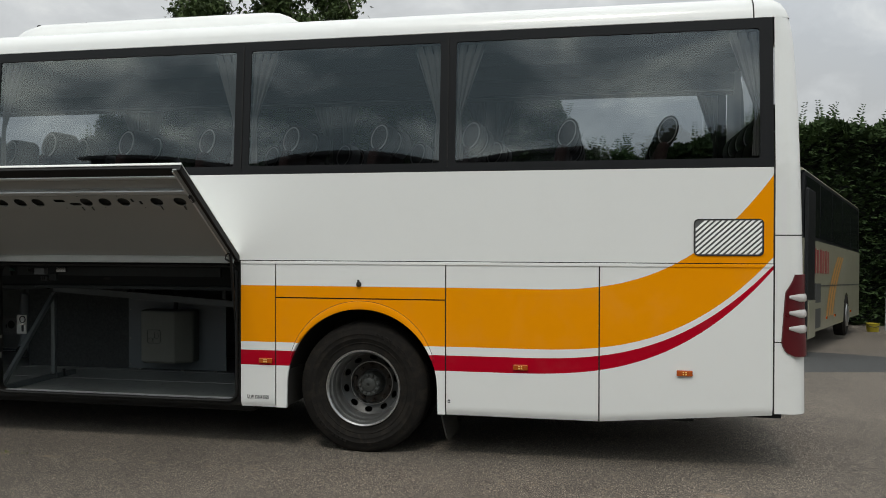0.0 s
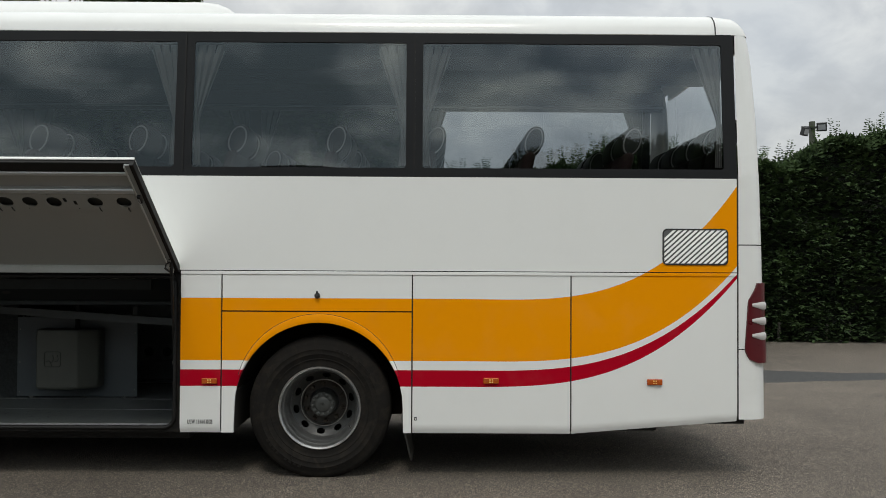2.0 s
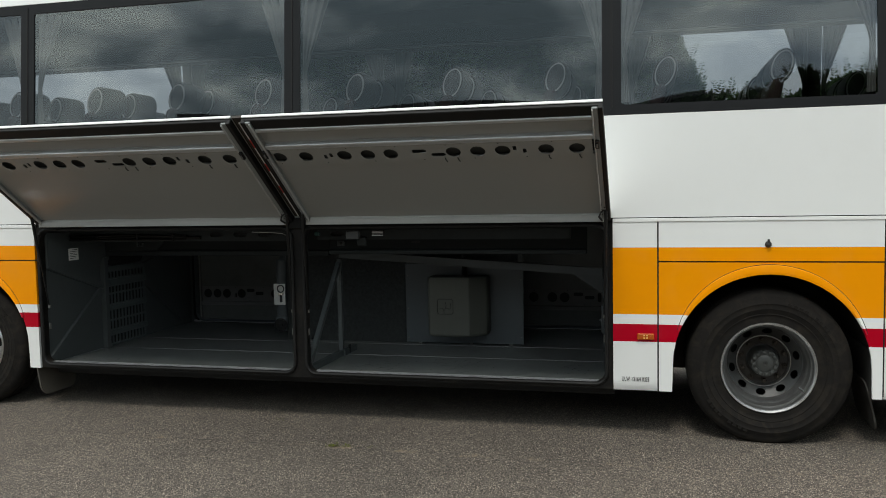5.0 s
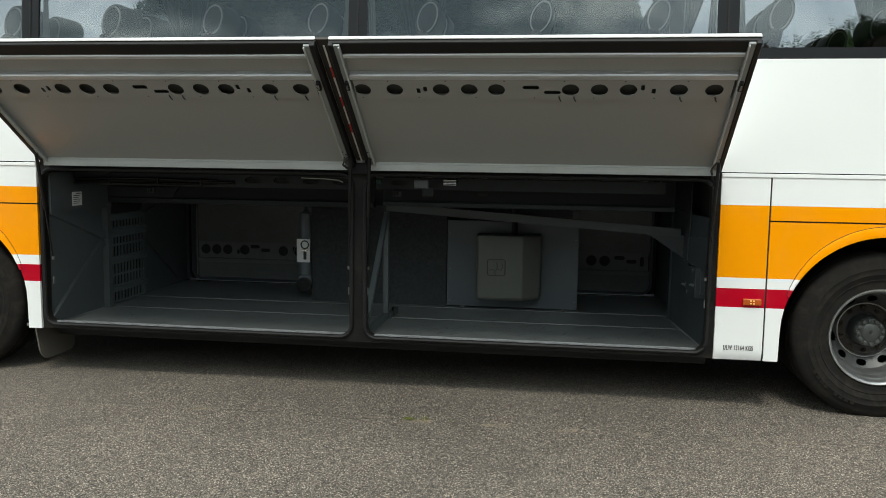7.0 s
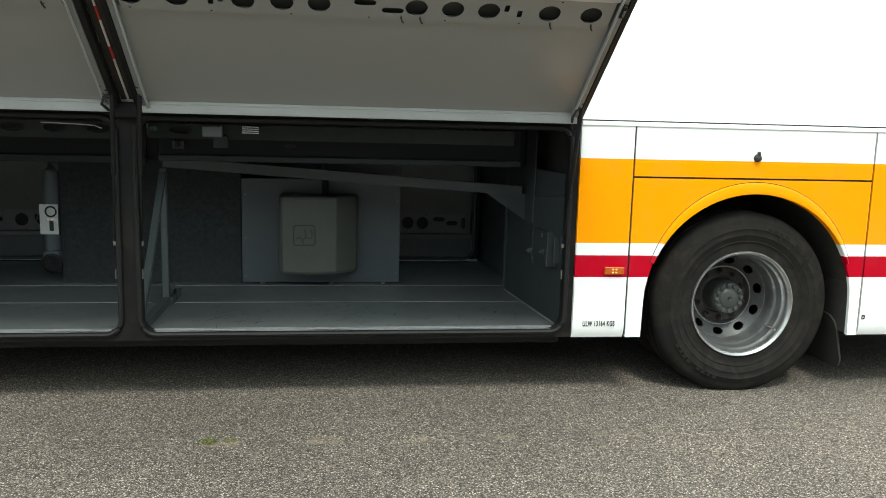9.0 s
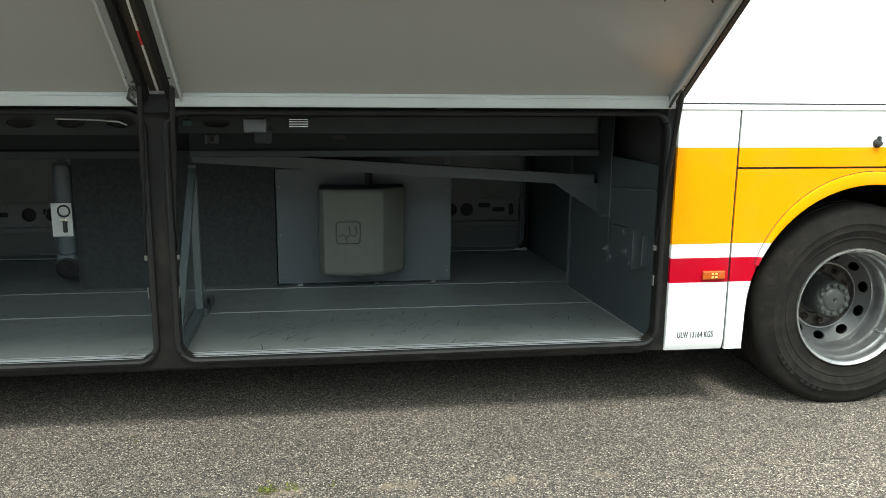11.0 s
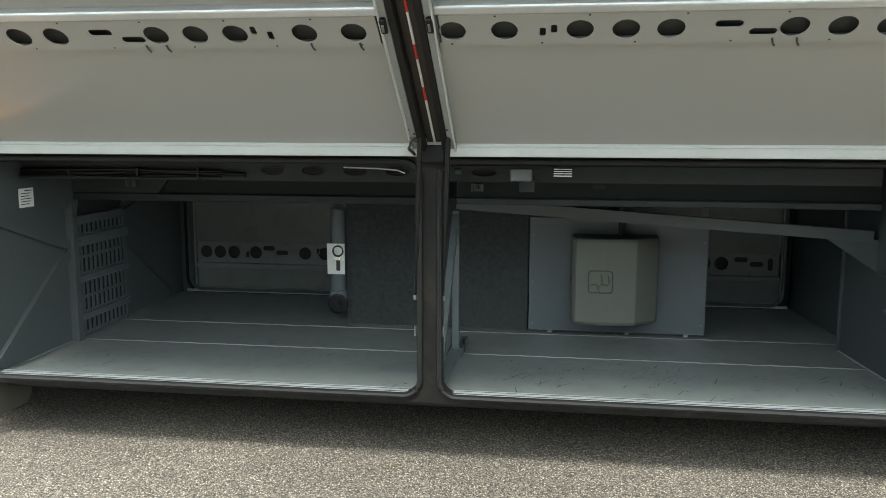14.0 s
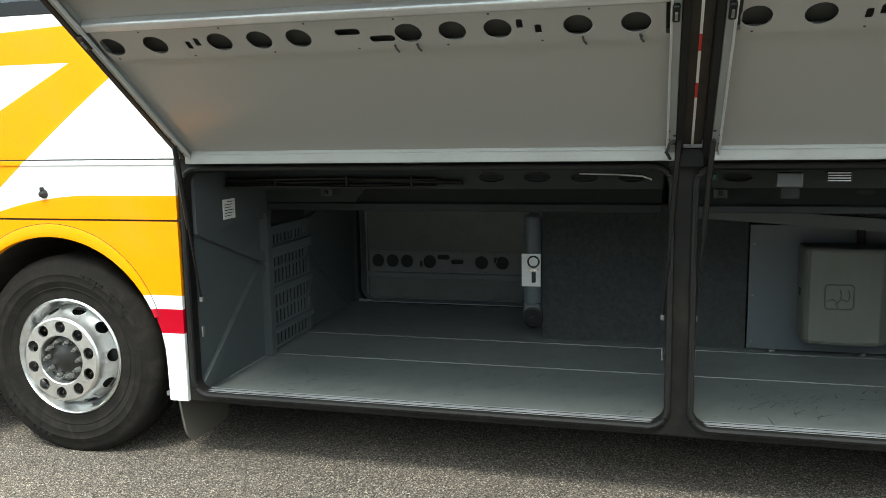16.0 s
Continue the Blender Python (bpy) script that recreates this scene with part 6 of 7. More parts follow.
for x0, x1 in ((-5.445, -3.31), (-3.23, -1.135)):
    bm = bmesh.new()
    sweep(bm, [(a, 2.285, z) for a, z in rect(x0, x1, FLOOR + 0.026, 1.40, 0.09, 7)], 0.013, 6, True)
    part("far_door_frame", bm, PANEL_GREY, coach, "pale rounded frame of the far door", smooth=True)
    bm = bmesh.new()
    sweep(bm, [(a, 2.298, z) for a, z in rect(x0 - 0.028, x1 + 0.028, FLOOR + 0.006, 1.425, 0.10, 7)], 0.018, 6, True)
    part("far_door_seal", bm, SEAL, coach, smooth=True)

# gas struts between the doors' side rails and the frame
def gas_strut(top, foot):
    top, foot = Vector(top), Vector(foot)
    mid = top.lerp(foot, 0.52)
    s = part("gas_strut", tube(top, mid, 0.0115, 12), SHADE_BLACK, coach, "black gas strut", smooth=True)
    part("strut_rod", tube(mid, foot, 0.0055, 8), SHADE_BLACK, s, smooth=True)
    part("strut_joint", boxed(top.x - 0.004, top.x + 0.004, top.y - 0.01, top.y + 0.01, top.z - 0.01, top.z + 0.04, 0.003, 1), CHROME, s)
    part("strut_joint", boxed(foot.x - 0.008, foot.x + 0.008, foot.y - 0.008, foot.y + 0.012, foot.z - 0.012, foot.z + 0.012, 0.003, 1), DULL, s)
    part("frame_catch", boxed(foot.x - 0.0035, foot.x + 0.0035, foot.y - 0.01, foot.y + 0.012, foot.z - 0.18, foot.z - 0.13, 0.003, 1), DULL, s)


gas_strut((-5.432, -0.10, 1.545), (-5.430, 0.045, 0.825))
gas_strut((-3.275, -0.10, 1.545), (-3.321, 0.045, 0.825))
gas_strut((-3.153, -0.10, 1.545), (-3.193, 0.045, 0.825))
gas_strut((-1.024, -0.10, 1.545), (-1.046, 0.045, 0.825))
for x in (-3.300, -1.045):
    part("strut_cable", sweep(bmesh.new(), [(x + 0.02, -0.10, 1.555), (x - 0.01, -0.115, 1.53), (x - 0.022, -0.10, 1.50), (x - 0.005, -0.03, 1.47), (x + 0.015, 0.05, 1.42)], 0.007, 6), RUBBER, coach, smooth=True)
for x in (-4.36, -2.05):
    part("door_buffer", boxed(x - 0.04, x + 0.04, 0.0, 0.02, 1.458, 1.470, 0.004, 1), RUBBER, coach)

# ---- cabin ----
part("cabin_floor", boxed(-8.6, 3.1, 0.06, WIDTH - 0.06, 1.565, 1.60), CABIN_FLOOR, coach)
for y0, y1 in ((0.03, 0.07), (WIDTH - 0.07, WIDTH - 0.03)):
    part("cabin_lining", boxed(-8.6, 3.1, y0, y1, 1.60, 2.20), INTERIOR, coach)
part("cabin_ceiling", boxed(-8.6, 3.05, 0.16, WIDTH - 0.16, 3.30, 3.33), INTERIOR, coach)
for y0, y1, ym in ((0.16, 0.55, 0.16), (WIDTH - 0.55, WIDTH - 0.16, WIDTH - 0.16)):
    bm = bmesh.new()
    near = y0 < 1
    pr = [(0.13, 3.07), (0.20, 2.98), (0.48, 2.93), (0.58, 2.97), (0.58, 3.10), (0.40, 3.29), (0.13, 3.29)]
    rows = [[bm.verts.new((x, y if near else WIDTH - y, z + (0.0 if near else 0.08) * (z < 3.2))) for y, z in pr] for x in (-8.5, 3.0)]
    for i in range(len(pr)):
        j = (i + 1) % len(pr)
        bm.faces.new((rows[0][i], rows[1][i], rows[1][j], rows[0][j]))
    bm.faces.new(rows[0])
    bm.faces.new(rows[1][::-1])
    bmesh.ops.recalc_face_normals(bm, faces=bm.faces[:])
    rack = part("parcel_rack", bm, INTERIOR, coach, "dark overhead parcel rack", smooth=False)
    part("rack_rail", boxed(-8.5, 3.0, (0.575 if near else WIDTH - 0.59), (0.59 if near else WIDTH - 0.575), 3.03, 3.045), PANEL_GREY, rack)

# seats: two pairs a row, facing forward
def seat_meshes():
    def tilt(bm):
        for v in bm.verts:
            v.co.x += (v.co.z - 0.45) * 0.22 if v.co.z > 0.4 else 0
    b = bmesh.new()
    box(b, 0.02, 0.11, -0.21, 0.21, 0.40, 0.775, 0.04, 3)
    tilt(b)
    h = bmesh.new()
    rows, n = [], 18
    for y, g in ((-0.15, 0.80), (-0.145, 0.95), (-0.12, 1.0), (0.12, 1.0), (0.145, 0.95), (0.15, 0.80)):
        rows.append([h.verts.new((0.075 + 0.080 * g * math.cos(2 * math.pi * j / n), y, 0.858 + 0.118 * g * math.sin(2 * math.pi * j / n))) for j in range(n)])
    for a, c in zip(rows, rows[1:]):
        for j in range(n):
            h.faces.new((a[j], a[(j + 1) % n], c[(j + 1) % n], c[j]))
    h.faces.new(rows[0][::-1])
    h.faces.new(rows[-1])
    tilt(h)
    # pale oval piping on the headrest's cheek
    p = bmesh.new()
    plate(p, [oval(0.075, 0.858, 0.066, 0.100, 28), oval(0.075, 0.858, 0.057, 0.090, 28)], lambda a, z, c: (a, -0.146 - c, z), 0.012)
    bmesh.ops.recalc_face_normals(p, faces=p.faces[:])
    tilt(p)
    c = bmesh.new()
    box(c, -0.40, 0.05, -0.21, 0.21, 0.30, 0.44, 0.05, 3)
    l = bmesh.new()
    box(l, -0.28, -0.02, -0.03, 0.03, 0.0, 0.31)
    return b, h, p, c, l


meshes = None
for row in range(13):
    x = 2.124 - 0.733 * row
    if x < -7.0:
        break
    for y in (0.36, 0.80, 1.70, 2.14):
        at = pose(x, y, 1.60)
        if meshes is None:
            b, h, p, c, l = seat_meshes()
            s = part("passenger_seat", b, SEAT_RED, coach, "maroon and charcoal coach seat with an oval headrest", at=at, smooth=True)
            kids = [part("headrest", h, SEAT_BLACK, s, at=at, smooth=True), part("headrest_piping", p, SEAT_GREY, s, "pale oval headrest piping", at=at, smooth=True),
                    part("cushion", c, SEAT_RED, s, at=at, smooth=True), part("pedestal", l, SEAT_BLACK, s, at=at)]
            meshes = (s.data, [k.data for k in kids])
        else:
            s = part("passenger_seat", meshes[0], None, coach, "maroon and charcoal coach seat with an oval headrest", at=at)
            for nm, me in zip(("headrest", "headrest_piping", "cushion", "pedestal"), meshes[1]):
                part(nm, me, None, s, at=at)
# higher rear bench
for y in (0.36, 0.80, 1.25, 1.70, 2.14):
    s = part("passenger_seat", meshes[0], None, coach, "maroon rear bench seat", at=pose(2.86, y, 1.66))
    for nm, me in zip(("headrest", "headrest_piping", "cushion", "pedestal"), meshes[1]):
        part(nm, me, None, s, at=pose(2.86, y, 1.66))


# curtains gathered at the pillars
def curtain(x, sgn, near):
    bm = bmesh.new()
    rows = []
    for k in range(15):
        v = k / 14
        z = 3.135 - 0.885 * v
        w = 0.035 + 0.185 * max(0.0, 1 - v / 0.62) + 0.02 * max(0.0, (v - 0.62) / 0.38)
        row = []
        for j in range(25):
            u = j / 24
            fold = (0.010 * math.sin(u * 6.3 * math.pi + 0.6) + 0.005 * math.sin(u * 13 * math.pi + v * 2)) * (1 - 0.4 * v)
            yy = 0.048 + lean(z) + fold
            row.append(bm.verts.new((x + sgn * (u * w + 0.01), yy if near else WIDTH - yy, z)))
        rows.append(row)
    for a, b in zip(rows, rows[1:]):
        for j in range(24):
            bm.faces.new((a[j], a[j + 1], b[j + 1], b[j]))
    return part("curtain", bm, CURTAIN, coach, "pale gathered window curtain", smooth=True)


for near in (True, False):
    for x in (-5.52, -3.26, -0.988, 0.672):
        curtain(x - 0.05, -1, near)
        curtain(x + 0.05, 1, near)
    curtain(2.92, -1, near)
for nm, y in (("curtain_rail", 0.13), ("curtain_rail", WIDTH - 0.19)):
    part(nm, boxed(-8.3, 2.95, y + 0.06, y + 0.072, 3.108, 3.118), PANEL_GREY, coach)

# ---- surroundings ----
def sprays(n, rng, place, size, droop=0.0):
    """n little leafy sprays, each a few pointed blades; place(rng) gives a point and an outward direction."""
    verts, faces = [], []
    for _ in range(n):
        p, d = place(rng)
        s = size * rng.uniform(0.6, 1.35)
        d = (d + Vector((rng.uniform(-0.7, 0.7), rng.uniform(-0.7, 0.7), rng.uniform(-0.5, 0.6) - droop))).normalized()
        side_v = d.cross(Vector((rng.uniform(-0.3, 0.3), rng.uniform(-0.3, 0.3), 1))).normalized()
        up = side_v.cross(d)
        for k in range(3):
            a = (k - 1) * rng.uniform(0.45, 0.8)
            t = (d * math.cos(a) + side_v * math.sin(a) + up * rng.uniform(-0.25, 0.25)).normalized()
            w = side_v * math.cos(a) - d * math.sin(a)
            ln = s * (1.0 if k == 1 else 0.72)
            i = len(verts)
            verts += [p, p + t * ln * 0.55 + w * s * 0.17, p + t * ln, p + t * ln * 0.5 - w * s * 0.17 + up * s * 0.05]
            faces.append((i, i + 1, i + 2, i + 3))
    return verts, faces


HEDGE_Y, HEDGE_TOP, HEDGE_BASE = 21.0, 4.85, -1.0


def hedge_front(x, z):
    """How far the clipped face bulges towards the yard."""
    return HEDGE_Y + 0.45 * noise.noise(Vector((x * 0.55, z * 0.9, 3.1))) + 0.22 * noise.noise(Vector((x * 1.9, z * 2.2, 7.7))) + 0.10 * (z - HEDGE_BASE) * 0.3


def hedge_top(x):
    tall = 2.9 * max(0.0, min(1.0, (0.9 - x) / 1.2)) * max(0.0, min(1.0, (x + 17.5) / 2.0))
    return hedge_low(x) + tall


def hedge_low(x):
    low = 0.5 * max(0.0, min(1.0, (6.5 - x) / 4.0)) - 1.25 * max(0.0, min(1.0, (x - 12.7) / 2.0)) - 0.35 * max(0.0, min(1.0, (11.4 - x) / 0.8)) * (x > 6.0)
    return HEDGE_TOP - low + 0.40 * noise.noise(Vector((x * 0.35, 1.7, 0))) + 0.35 * noise.noise(Vector((x * 1.3, 9.7, 0)))


def hedge(x0, x1, n, seed, size, label, m=Matrix.Identity(4), hedge_top=hedge_top):
    rng = random.Random(seed)
    root = new("hedge")
    root.matrix_basis = m
    WORLD[root] = m
    tagged(root, label, "hedge", kind="stuff")

    def place(r):
        x = r.uniform(x0, x1)
        zt = hedge_top(x)
        if r.random() < 0.80:
            z = HEDGE_BASE + (zt - HEDGE_BASE) * r.uniform(0.01, 1.0)
            return Vector((x, hedge_front(x, z) + r.uniform(-0.12, 0.45), z)), Vector((0, -1, 0.25))
        return Vector((x, HEDGE_Y + r.uniform(0.0, 1.6), zt + r.uniform(-0.3, 0.05))), Vector((0, -0.3, 1.0))

    vs, fs = sprays(n, rng, place, size, 0.15)
    # shoots that stand up above the top, with a drooping tip
    for _ in range(int((x1 - x0) * 12)):
        x = rng.uniform(x0, x1)
        base = Vector((x, HEDGE_Y + rng.uniform(-0.1, 1.2), hedge_top(x) - 0.25))
        h = rng.uniform(0.25, 1.0) ** 1.5 * 1.2
        bend = Vector((rng.uniform(-0.35, 0.35), rng.uniform(-0.2, 0.2), 0))
        steps = max(3, int(h / 0.07))
        for k in range(steps):
            u = k / steps
            p = base + Vector((0, 0, h * u)) + bend * u * u * h
            for sg in (-1, 1):
                d = Vector((sg * rng.uniform(0.5, 1.0), rng.uniform(-0.6, 0.6), rng.uniform(-0.1, 0.55))).normalized()
                w = Vector((-d.z, 0.2, d.x)).normalized()
                s = size * (1.25 - 0.85 * u) * rng.uniform(0.7, 1.1)
                i = len(vs)
                vs += [p, p + d * s * 0.55 + w * s * 0.16, p + d * s, p + d * s * 0.5 - w * s * 0.16]
                fs.append((i, i + 1, i + 2, i + 3))
    me = bpy.data.meshes.new("hedge_leaves")
    me.from_pydata([tuple(v) for v in vs], [], fs)
    part("hedge_leaves", me, HEDGE, root, "dark green conifer sprays", at=m)
    # inner core, near-black: the shade between the sprays is put into its colour
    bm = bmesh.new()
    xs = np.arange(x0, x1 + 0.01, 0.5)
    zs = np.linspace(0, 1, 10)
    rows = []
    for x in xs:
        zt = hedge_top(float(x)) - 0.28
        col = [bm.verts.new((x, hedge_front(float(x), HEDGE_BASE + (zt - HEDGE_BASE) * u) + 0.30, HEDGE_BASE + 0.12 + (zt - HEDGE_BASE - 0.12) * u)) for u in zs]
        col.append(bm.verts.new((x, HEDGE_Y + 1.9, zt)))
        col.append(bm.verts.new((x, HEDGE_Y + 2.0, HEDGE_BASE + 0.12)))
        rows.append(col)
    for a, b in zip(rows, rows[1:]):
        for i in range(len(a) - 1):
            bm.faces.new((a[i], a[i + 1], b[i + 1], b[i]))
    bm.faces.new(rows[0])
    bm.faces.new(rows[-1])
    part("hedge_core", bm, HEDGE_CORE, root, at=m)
    bm = bmesh.new()
    for k in range(int((x1 - x0) / 0.8)):
        x = x0 + 0.8 * k + rng.uniform(-0.2, 0.2)
        y = HEDGE_Y + 0.35 + rng.uniform(-0.1, 0.2)
        sweep(bm, [(x, y, HEDGE_BASE - 0.05), (x + rng.uniform(-0.05, 0.05), y, HEDGE_BASE + 0.7)], 0.05, 6)
    part("hedge_stems", bm, BARK, root, at=m)
    return root


hedge(-24.0, 34.0, 110000, 11, 0.22, "tall dark green conifer hedge with ragged feathery top")


def birch(x, y, base, height, seed, label):
    rng = random.Random(seed)
    t = thing("birch_tree", x, y, base, label, "tree")
    bm = bmesh.new()
    trunk = [(x + 0.15 * math.sin(k * 0.9), y + 0.1 * math.cos(k * 1.1), base + height * k / 10) for k in range(11)]
    for k in range(10):
        sweep(bm, [trunk[k], trunk[k + 1]], 0.22 * (1 - k / 10.5) + 0.02, 8)
    limbs, tips = [], []
    for k in range(34):
        h = rng.uniform(0.30, 0.97)
        a = rng.uniform(0, 6.283)
        r = (1 - abs(h - 0.6) * 1.1) * height * 0.125 * rng.uniform(0.5, 1.1)
        p = Vector((x, y, base + height * h))
        q = p + Vector((math.cos(a) * r, math.sin(a) * r, height * 0.07))
        e = q + Vector((math.cos(a) * r * 0.25, math.sin(a) * r * 0.25, -height * 0.05))
        sweep(bm, [p, p.lerp(q, 0.5) + Vector((0, 0, 0.3)), q, e], 0.045, 5)
        limbs.append((p, q, e))
    part("trunk", bm, BARK, t)

    def place(r):
        p, q, e = r.choice(limbs)
        u = r.random()
        c = p.lerp(q, 0.25 + 0.75 * u) if r.random() < 0.7 else q.lerp(e, u)
        c = c + Vector((r.gauss(0, 0.45), r.gauss(0, 0.45), -abs(r.gauss(0, 0.7)) + 0.3))
        return c, Vector((r.uniform(-1, 1), r.uniform(-1, 1), -0.6))

    vs, fs = sprays(12000, rng, place, 0.34, 0.5)
    me = bpy.data.meshes.new("crown")
    me.from_pydata([tuple(v) for v in vs], [], fs)
    part("crown", me, BIRCH, t, "drooping light green birch leaves")
    return t


birch(-16.0, 45.0, -1.0, 21.0, 4, "tall birch with a drooping green crown beyond the hedge")
birch(-20.7, 45.5, -1.0, 20.2, 9, "tall birch with a drooping green crown beyond the hedge")
birch(-25.6, 47.0, -1.0, 18.9, 15, "lower birch at the end of the row beyond the hedge")

# floodlights on a timber post in the hedge
fl = thing("floodlight_post", 15.12, 25.4, -0.95, "timber post with two square floodlights above the hedge", "floodlight")
WOOD = paint("weathered_green_post", (0.075, 0.085, 0.06), 0.85, vary=0.3, scale=5)
LAMP_BLACK = paint("lamp_housing", (0.03, 0.03, 0.03), 0.5)
LAMP_GLASS = paint("floodlight_glass", (0.38, 0.39, 0.40), 0.12, vary=0.1, coat=0.6)
part("post", boxed(15.03, 15.21, 25.31, 25.49, -0.97, 7.05, 0.02), WOOD, fl)
part("cross_arm", boxed(14.66, 15.34, 25.25, 25.31, 6.78, 6.84), LAMP_BLACK, fl)
for x, z, rz in ((14.66, 6.60, 35), (15.30, 6.78, -25)):
    m = pose(x, 25.0, z, 18, 0, rz)
    h = part("floodlight", boxed(-0.18, 0.18, -0.07, 0.07, -0.16, 0.16, 0.02), LAMP_BLACK, fl, at=m)
    part("lamp_glass", boxed(-0.13, 0.13, -0.08, -0.068, -0.10, 0.10), LAMP_GLASS, h, at=m)

# second coach, parked nose towards the yard beside the hedge
DARK_GLASS = paint("dark_side_glass", (0.008, 0.009, 0.010), 0.18, gloss=0.2)
CREAM = paint("cream_coach_paint", (0.25, 0.238, 0.17), 0.4, vary=0.06, scale=2, coat=0.4, dirt=(0.22, 0.19, 0.13), dirt_amount=0.3)
FADED = paint("faded_orange_band", (0.42, 0.20, 0.04), 0.4, vary=0.1)
SIGN_RED = paint("dull_red_lettering", (0.20, 0.025, 0.022), 0.5)
c2 = thing("parked_coach", 7.0, 14.0, fall(14.0), "cream coach with dark windows parked beside the hedge", "coach")


def second_coach():
    ang = math.degrees(math.atan2(9.1, 3.42))
    m = Matrix.Translation((5.31, 9.72, -0.44)) @ Euler((0, radians(2.4), radians(ang))).to_matrix().to_4x4()
    L, W = 9.9, 2.5
    def Q(name, b, mat, lab="", sm=False, parent=None):
        bmesh.ops.scale(b, vec=(1, -1, 1), verts=b.verts[:])
        bmesh.ops.reverse_faces(b, faces=b.faces[:])
        return part(name, b, mat, parent or c2, lab, at=m, smooth=sm)

    # local: x along the coach away from the yard, y = 0 the side seen, -y inwards
    bm = bmesh.new()
    loops = [[(0.0, 0.36), (0.0, 2.13), (L, 2.13), (L, 0.40), (7.4, 0.40)] + [(6.75 + 0.56 * math.cos(radians(a)), 0.5 + 0.56 * math.sin(radians(a))) for a in range(-10, 191, 15)] + [(6.1, 0.36)]]
    plate(bm, loops, lambda a, b, c: (a, -c, b), 0.04)
    Q("side_wall", bm, CREAM)
    Q("window_band", boxed(0.05, L - 0.05, -0.06, -0.02, 2.13, 3.36), BLACK_TRIM, "continuous black tinted window band")
    for k in range(5):
        g = Q("side_window", boxed(0.25 + 1.88 * k, 2.03 + 1.88 * k, -0.022, -0.012, 2.20, 3.28), DARK_GLASS)
    bm = bmesh.new()
    pr = [(-0.03, 3.36), (-0.05, 3.40), (-0.14, 3.45), (-0.4, 3.49), (-W / 2, 3.51), (-W + 0.4, 3.49), (-W + 0.03, 3.36)]
    rows = [[bm.verts.new((x, y, z)) for y, z in pr] for x in (0, L)]
    for i in range(len(pr) - 1):
        bm.faces.new((rows[0][i], rows[1][i], rows[1][i + 1], rows[0][i + 1]))
    bm.faces.new(rows[0])
    bm.faces.new(rows[1])
    Q("roof", bm, CREAM, sm=True)
    Q("body_core", boxed(0.1, L - 0.05, -W, -0.08, 0.45, 3.34), DARK)
    Q("rear_panel", boxed(L - 0.03, L, -W, -0.03, 0.45, 3.34), CREAM)
    Q("front_panel", boxed(0.0, 0.1, -W, -0.03, 0.4, 2.1), CREAM)
    Q("waist_strip", boxed(0.0, L, -0.003, 0.006, 1.24, 1.265), LAMP_BLACK)
    # open entrance door leaf with a dark upper pane
    d = Q("entrance_door", boxed(-0.15, 0.75, 0.02, 0.08, 0.30, 3.02, 0.02), BLACK_TRIM, "dark framed entrance door")
    Q("door_kick_panel", boxed(-0.1, 0.70, 0.08, 0.10, 0.32, 1.0), CREAM, parent=d)
    for k in range(2):
        Q("locker_vent", boxed(1.3, 2.1, 0.0, 0.012, 0.42 + 0.5 * k, 0.80 + 0.5 * k), CAVITY)
    for x in (3.0, 4.4, 7.6):
        Q("side_marker", boxed(x, x + 0.12, 0.0, 0.02, 0.55, 0.6), AMBER)
    bm = bmesh.new()
    for k in range(6):
        box(bm, 1.2 + 0.40 * k, 1.2 + 0.40 * k + (0.26, 0.20, 0.28, 0.22, 0.26, 0.12)[k], -0.001, 0.006, 1.50, 1.98 - 0.02 * (k % 2))
    Q("lettering_bars", bm, SIGN_RED, "dull red block lettering, not readable")
    bm = bmesh.new()
    for k in range(3):
        pts = [(3.0 + 0.42 * k + 1.3 * u * u + 0.6 * u, 0.60 + 1.30 * u) for u in [i / 8 for i in range(9)]]
        for (a, b), (c, d2) in zip(pts, pts[1:]):
            vs = [bm.verts.new(p) for p in ((a, 0.004, b), (a + 0.28, 0.004, b), (c + 0.28, 0.004, d2), (c, 0.004, d2))]
            bm.faces.new(vs)
    Q("swoosh", bm, FADED, "faded orange swoosh")
    w = part("wheel", lathe(bmesh.new(), [(0.30, 0.02), (0.27, -0.03), (0.18, -0.05), (0.10, -0.02)], 32, True), STEEL_RIM, c2, at=m @ pose(6.75, 0.0, 0.5))
    part("tyre", lathe(bmesh.new(), [(0.29, 0.0), (0.36, -0.02), (0.47, -0.01), (0.51, 0.04), (0.51, 0.25), (0.3, 0.27)], 40), TYRE, w, at=m @ pose(6.75, 0.0, 0.5), smooth=True)


second_coach()

# yellow bucket and a leaning pole at the hedge foot
YELLOW = paint("yellow_bucket_plastic", (0.42, 0.33, 0.025), 0.5, vary=0.15)
bk = thing("bucket", 9.13, 18.9, fall(18.9), "yellow plastic bucket on the yard by the hedge", "bucket")
b2 = bmesh.new()
lathe(b2, [(0.145, 0.0), (0.152, -0.01), (0.178, -0.22), (0.19, -0.235), (0.172, -0.235), (0.145, -0.03)], 28, True)
part("bucket_body", b2, YELLOW, bk, at=pose(9.13, 18.9, fall(18.9), 0, 0, 0) @ pose(0, 0, 0, -90), smooth=True)
part("bucket_handle", sweep(bmesh.new(), [(9.13 + dx, 18.9 + dy, fall(18.9) + dz) for dx, dy, dz in ((-0.185, 0, 0.225), (-0.12, -0.13, 0.16), (0, -0.19, 0.14), (0.12, -0.13, 0.16), (0.185, 0, 0.225))], 0.009, 6), LAMP_BLACK, bk)
pl2 = thing("leaning_pole", 9.55, 19.2, fall(19.2), "pale pole leaning on the hedge", "pole")
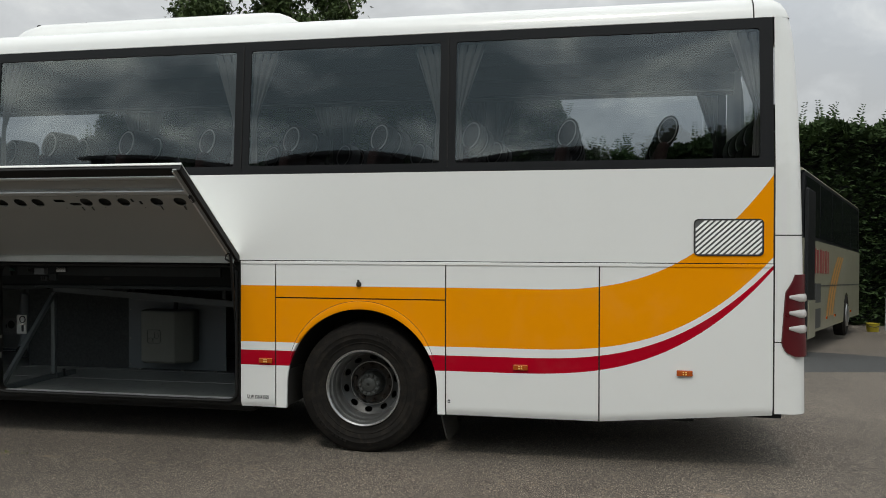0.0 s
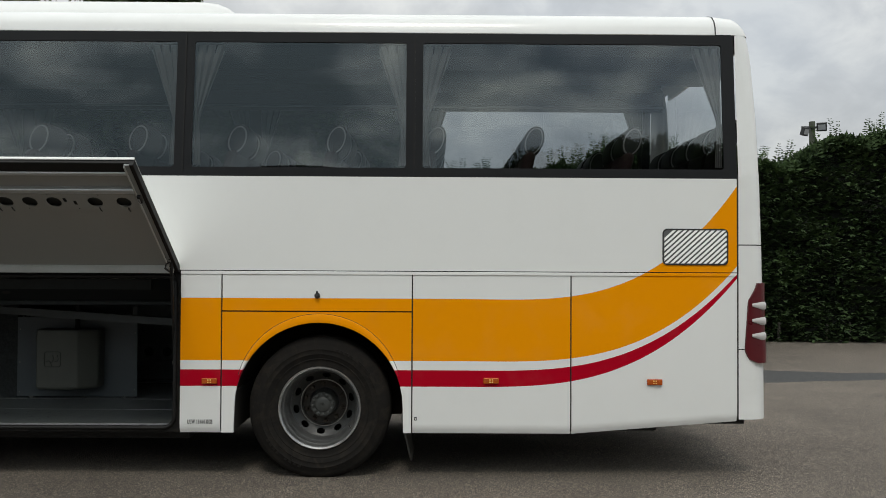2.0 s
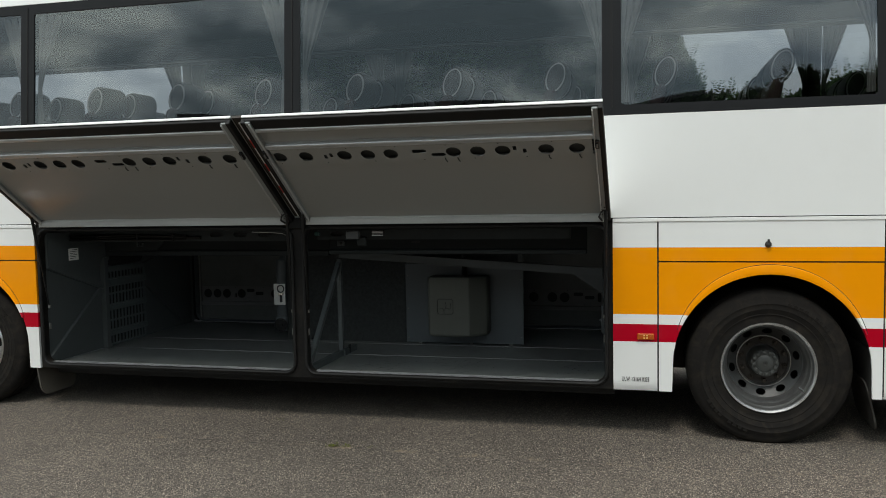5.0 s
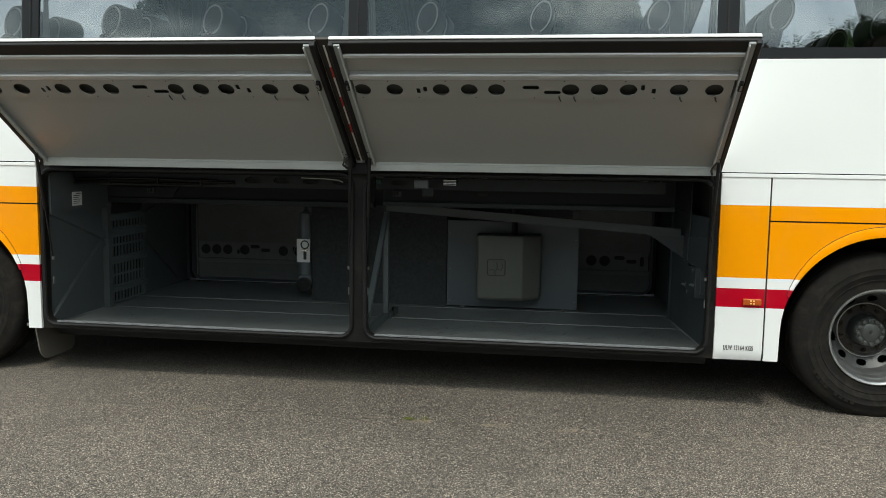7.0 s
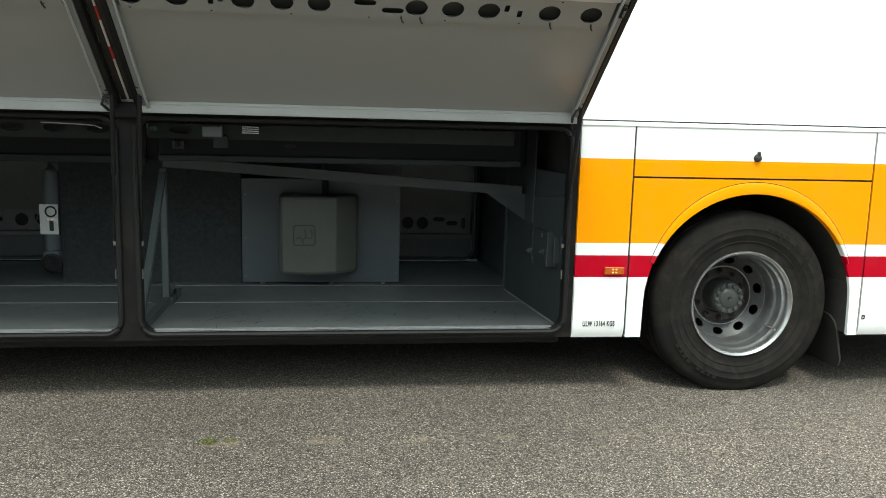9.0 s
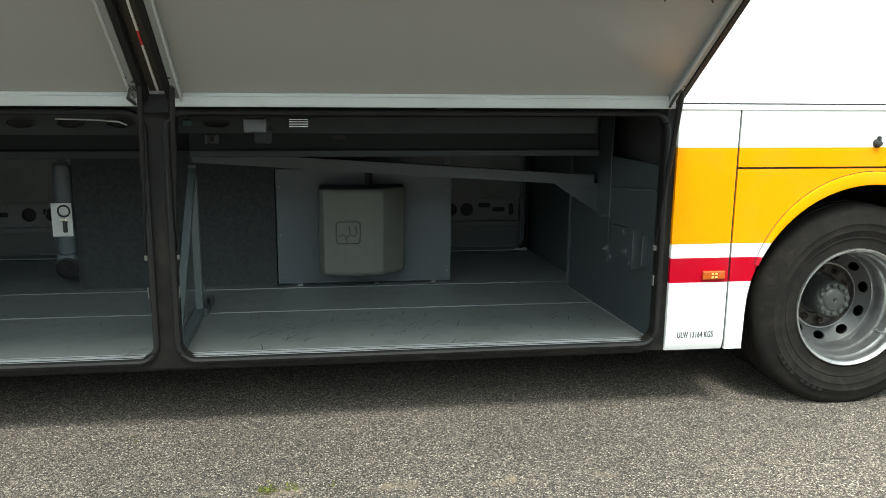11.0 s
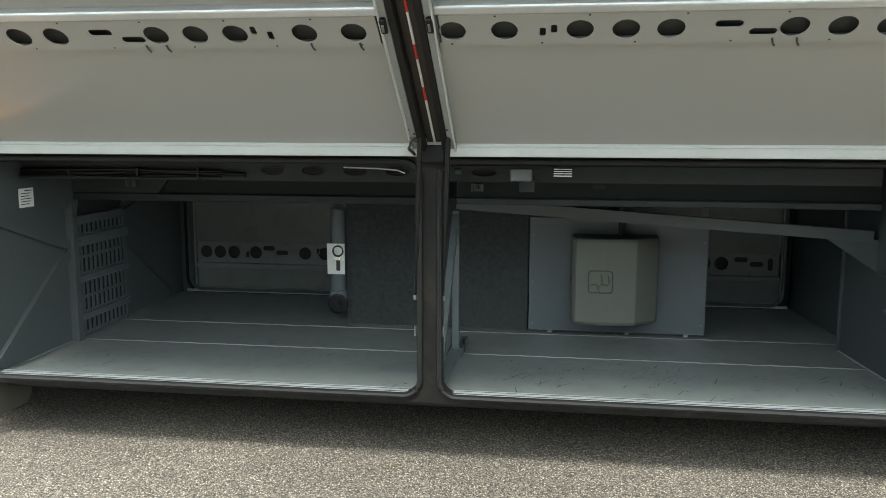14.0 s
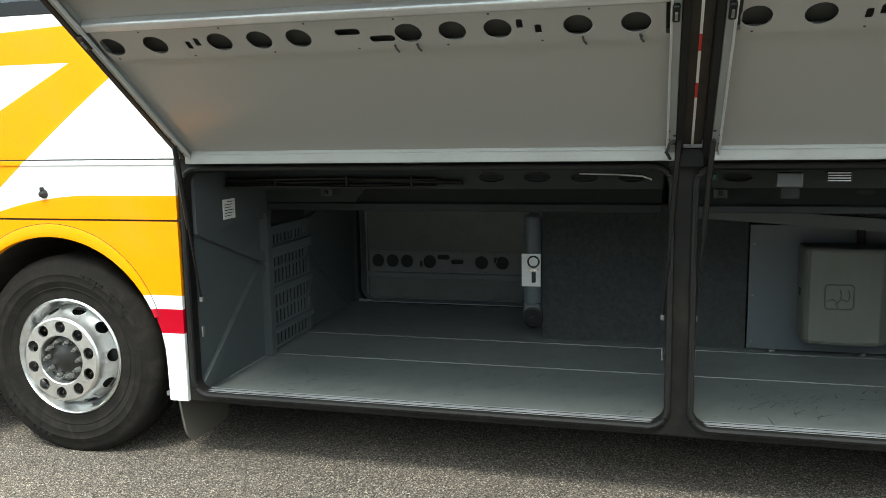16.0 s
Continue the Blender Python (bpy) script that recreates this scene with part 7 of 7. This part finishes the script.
part("pole_shaft", tube((9.55, 19.2, fall(19.2)), (10.05, 20.7, 1.2), 0.018, 8), DULL, pl2)

# across the yard: a dark hedge line and a low workshop that the windows mirror
hedge(-17.0, -2.0, 7000, 23, 0.5, "tall dark conifers on the far edge of the yard", pose(0, -1, 1.2, 0, 0, 180), lambda x: 5.6 + 1.5 * min(1.0, max(0.0, (-2.0 - x) / 5)) + 1.1 * abs(noise.noise(Vector((x * 1.1, 4.2, 0)))))
SHED = paint("dark_cladding", (0.05, 0.05, 0.055), 0.6, vary=0.2, scale=1.5)
sh = thing("workshop", -7.2, -22.0, 0.0, "dark clad workshop hall across the yard", "building")
part("wall", boxed(-16.0, 1.3, -27.0, -19.6, 0.0, 7.0), SHED, sh)
bm = bmesh.new()
for a, b in (((-19.3, 7.06), (-23.3, 7.65)), ((-27.3, 7.06), (-23.3, 7.65))):
    vs = [bm.verts.new((x, p[0], p[1] - d)) for d in (0.0, 0.14) for x, p in ((-16.3, a), (1.6, a), (1.6, b), (-16.3, b))]
    for f in ((0, 1, 2, 3), (7, 6, 5, 4), (0, 4, 5, 1), (1, 5, 6, 2), (3, 2, 6, 7), (0, 3, 7, 4)):
        bm.faces.new([vs[i] for i in f])
part("roof", bm, SHED, sh)
for k in range(4):
    part("roller_door", boxed(-13.6 + 3.6 * k, -10.4 + 3.6 * k, -19.6, -19.53, 0.0, 4.2), paint("roller_door_grey", (0.12, 0.12, 0.125), 0.6), sh)

# a few tufts of weed growing through the yard
WEED_X, WEED_Y = -2.808, -0.508
WEED = leaf_material("weed_leaf", (0.05, 0.07, 0.012), (0.16, 0.17, 0.03))
tuft = new("weed_tufts")
WORLD[tuft] = Matrix.Identity(4)
tagged(tuft, "small yellow-green weeds in the worn asphalt", "weeds", kind="stuff")
rw2 = random.Random(8)
vs, fs = [], []
for cx, cy, n in ((WEED_X, WEED_Y, 60), (WEED_X + 0.10, WEED_Y + 0.01, 26), (WEED_X + 0.27, WEED_Y + 0.02, 9), (WEED_X - 0.62, WEED_Y + 0.55, 12)):
    for _ in range(n):
        x, y = cx + rw2.gauss(0, 0.022), cy + rw2.gauss(0, 0.016)
        a, ln = rw2.uniform(0, 6.28), rw2.uniform(0.008, 0.022)
        d = Vector((math.cos(a) * ln, math.sin(a) * ln, ln * rw2.uniform(0.2, 0.8)))
        w2 = Vector((-math.sin(a), math.cos(a), 0)) * ln * 0.22
        p0 = Vector((x, y, 0.001))
        i = len(vs)
        vs += [p0, p0 + d * 0.5 + w2, p0 + d, p0 + d * 0.5 - w2]
        fs.append((i, i + 1, i + 2, i + 3))
me = bpy.data.meshes.new("weed_leaves")
me.from_pydata([tuple(v) for v in vs], [], fs)
part("weed_leaves", me, WEED, tuft)
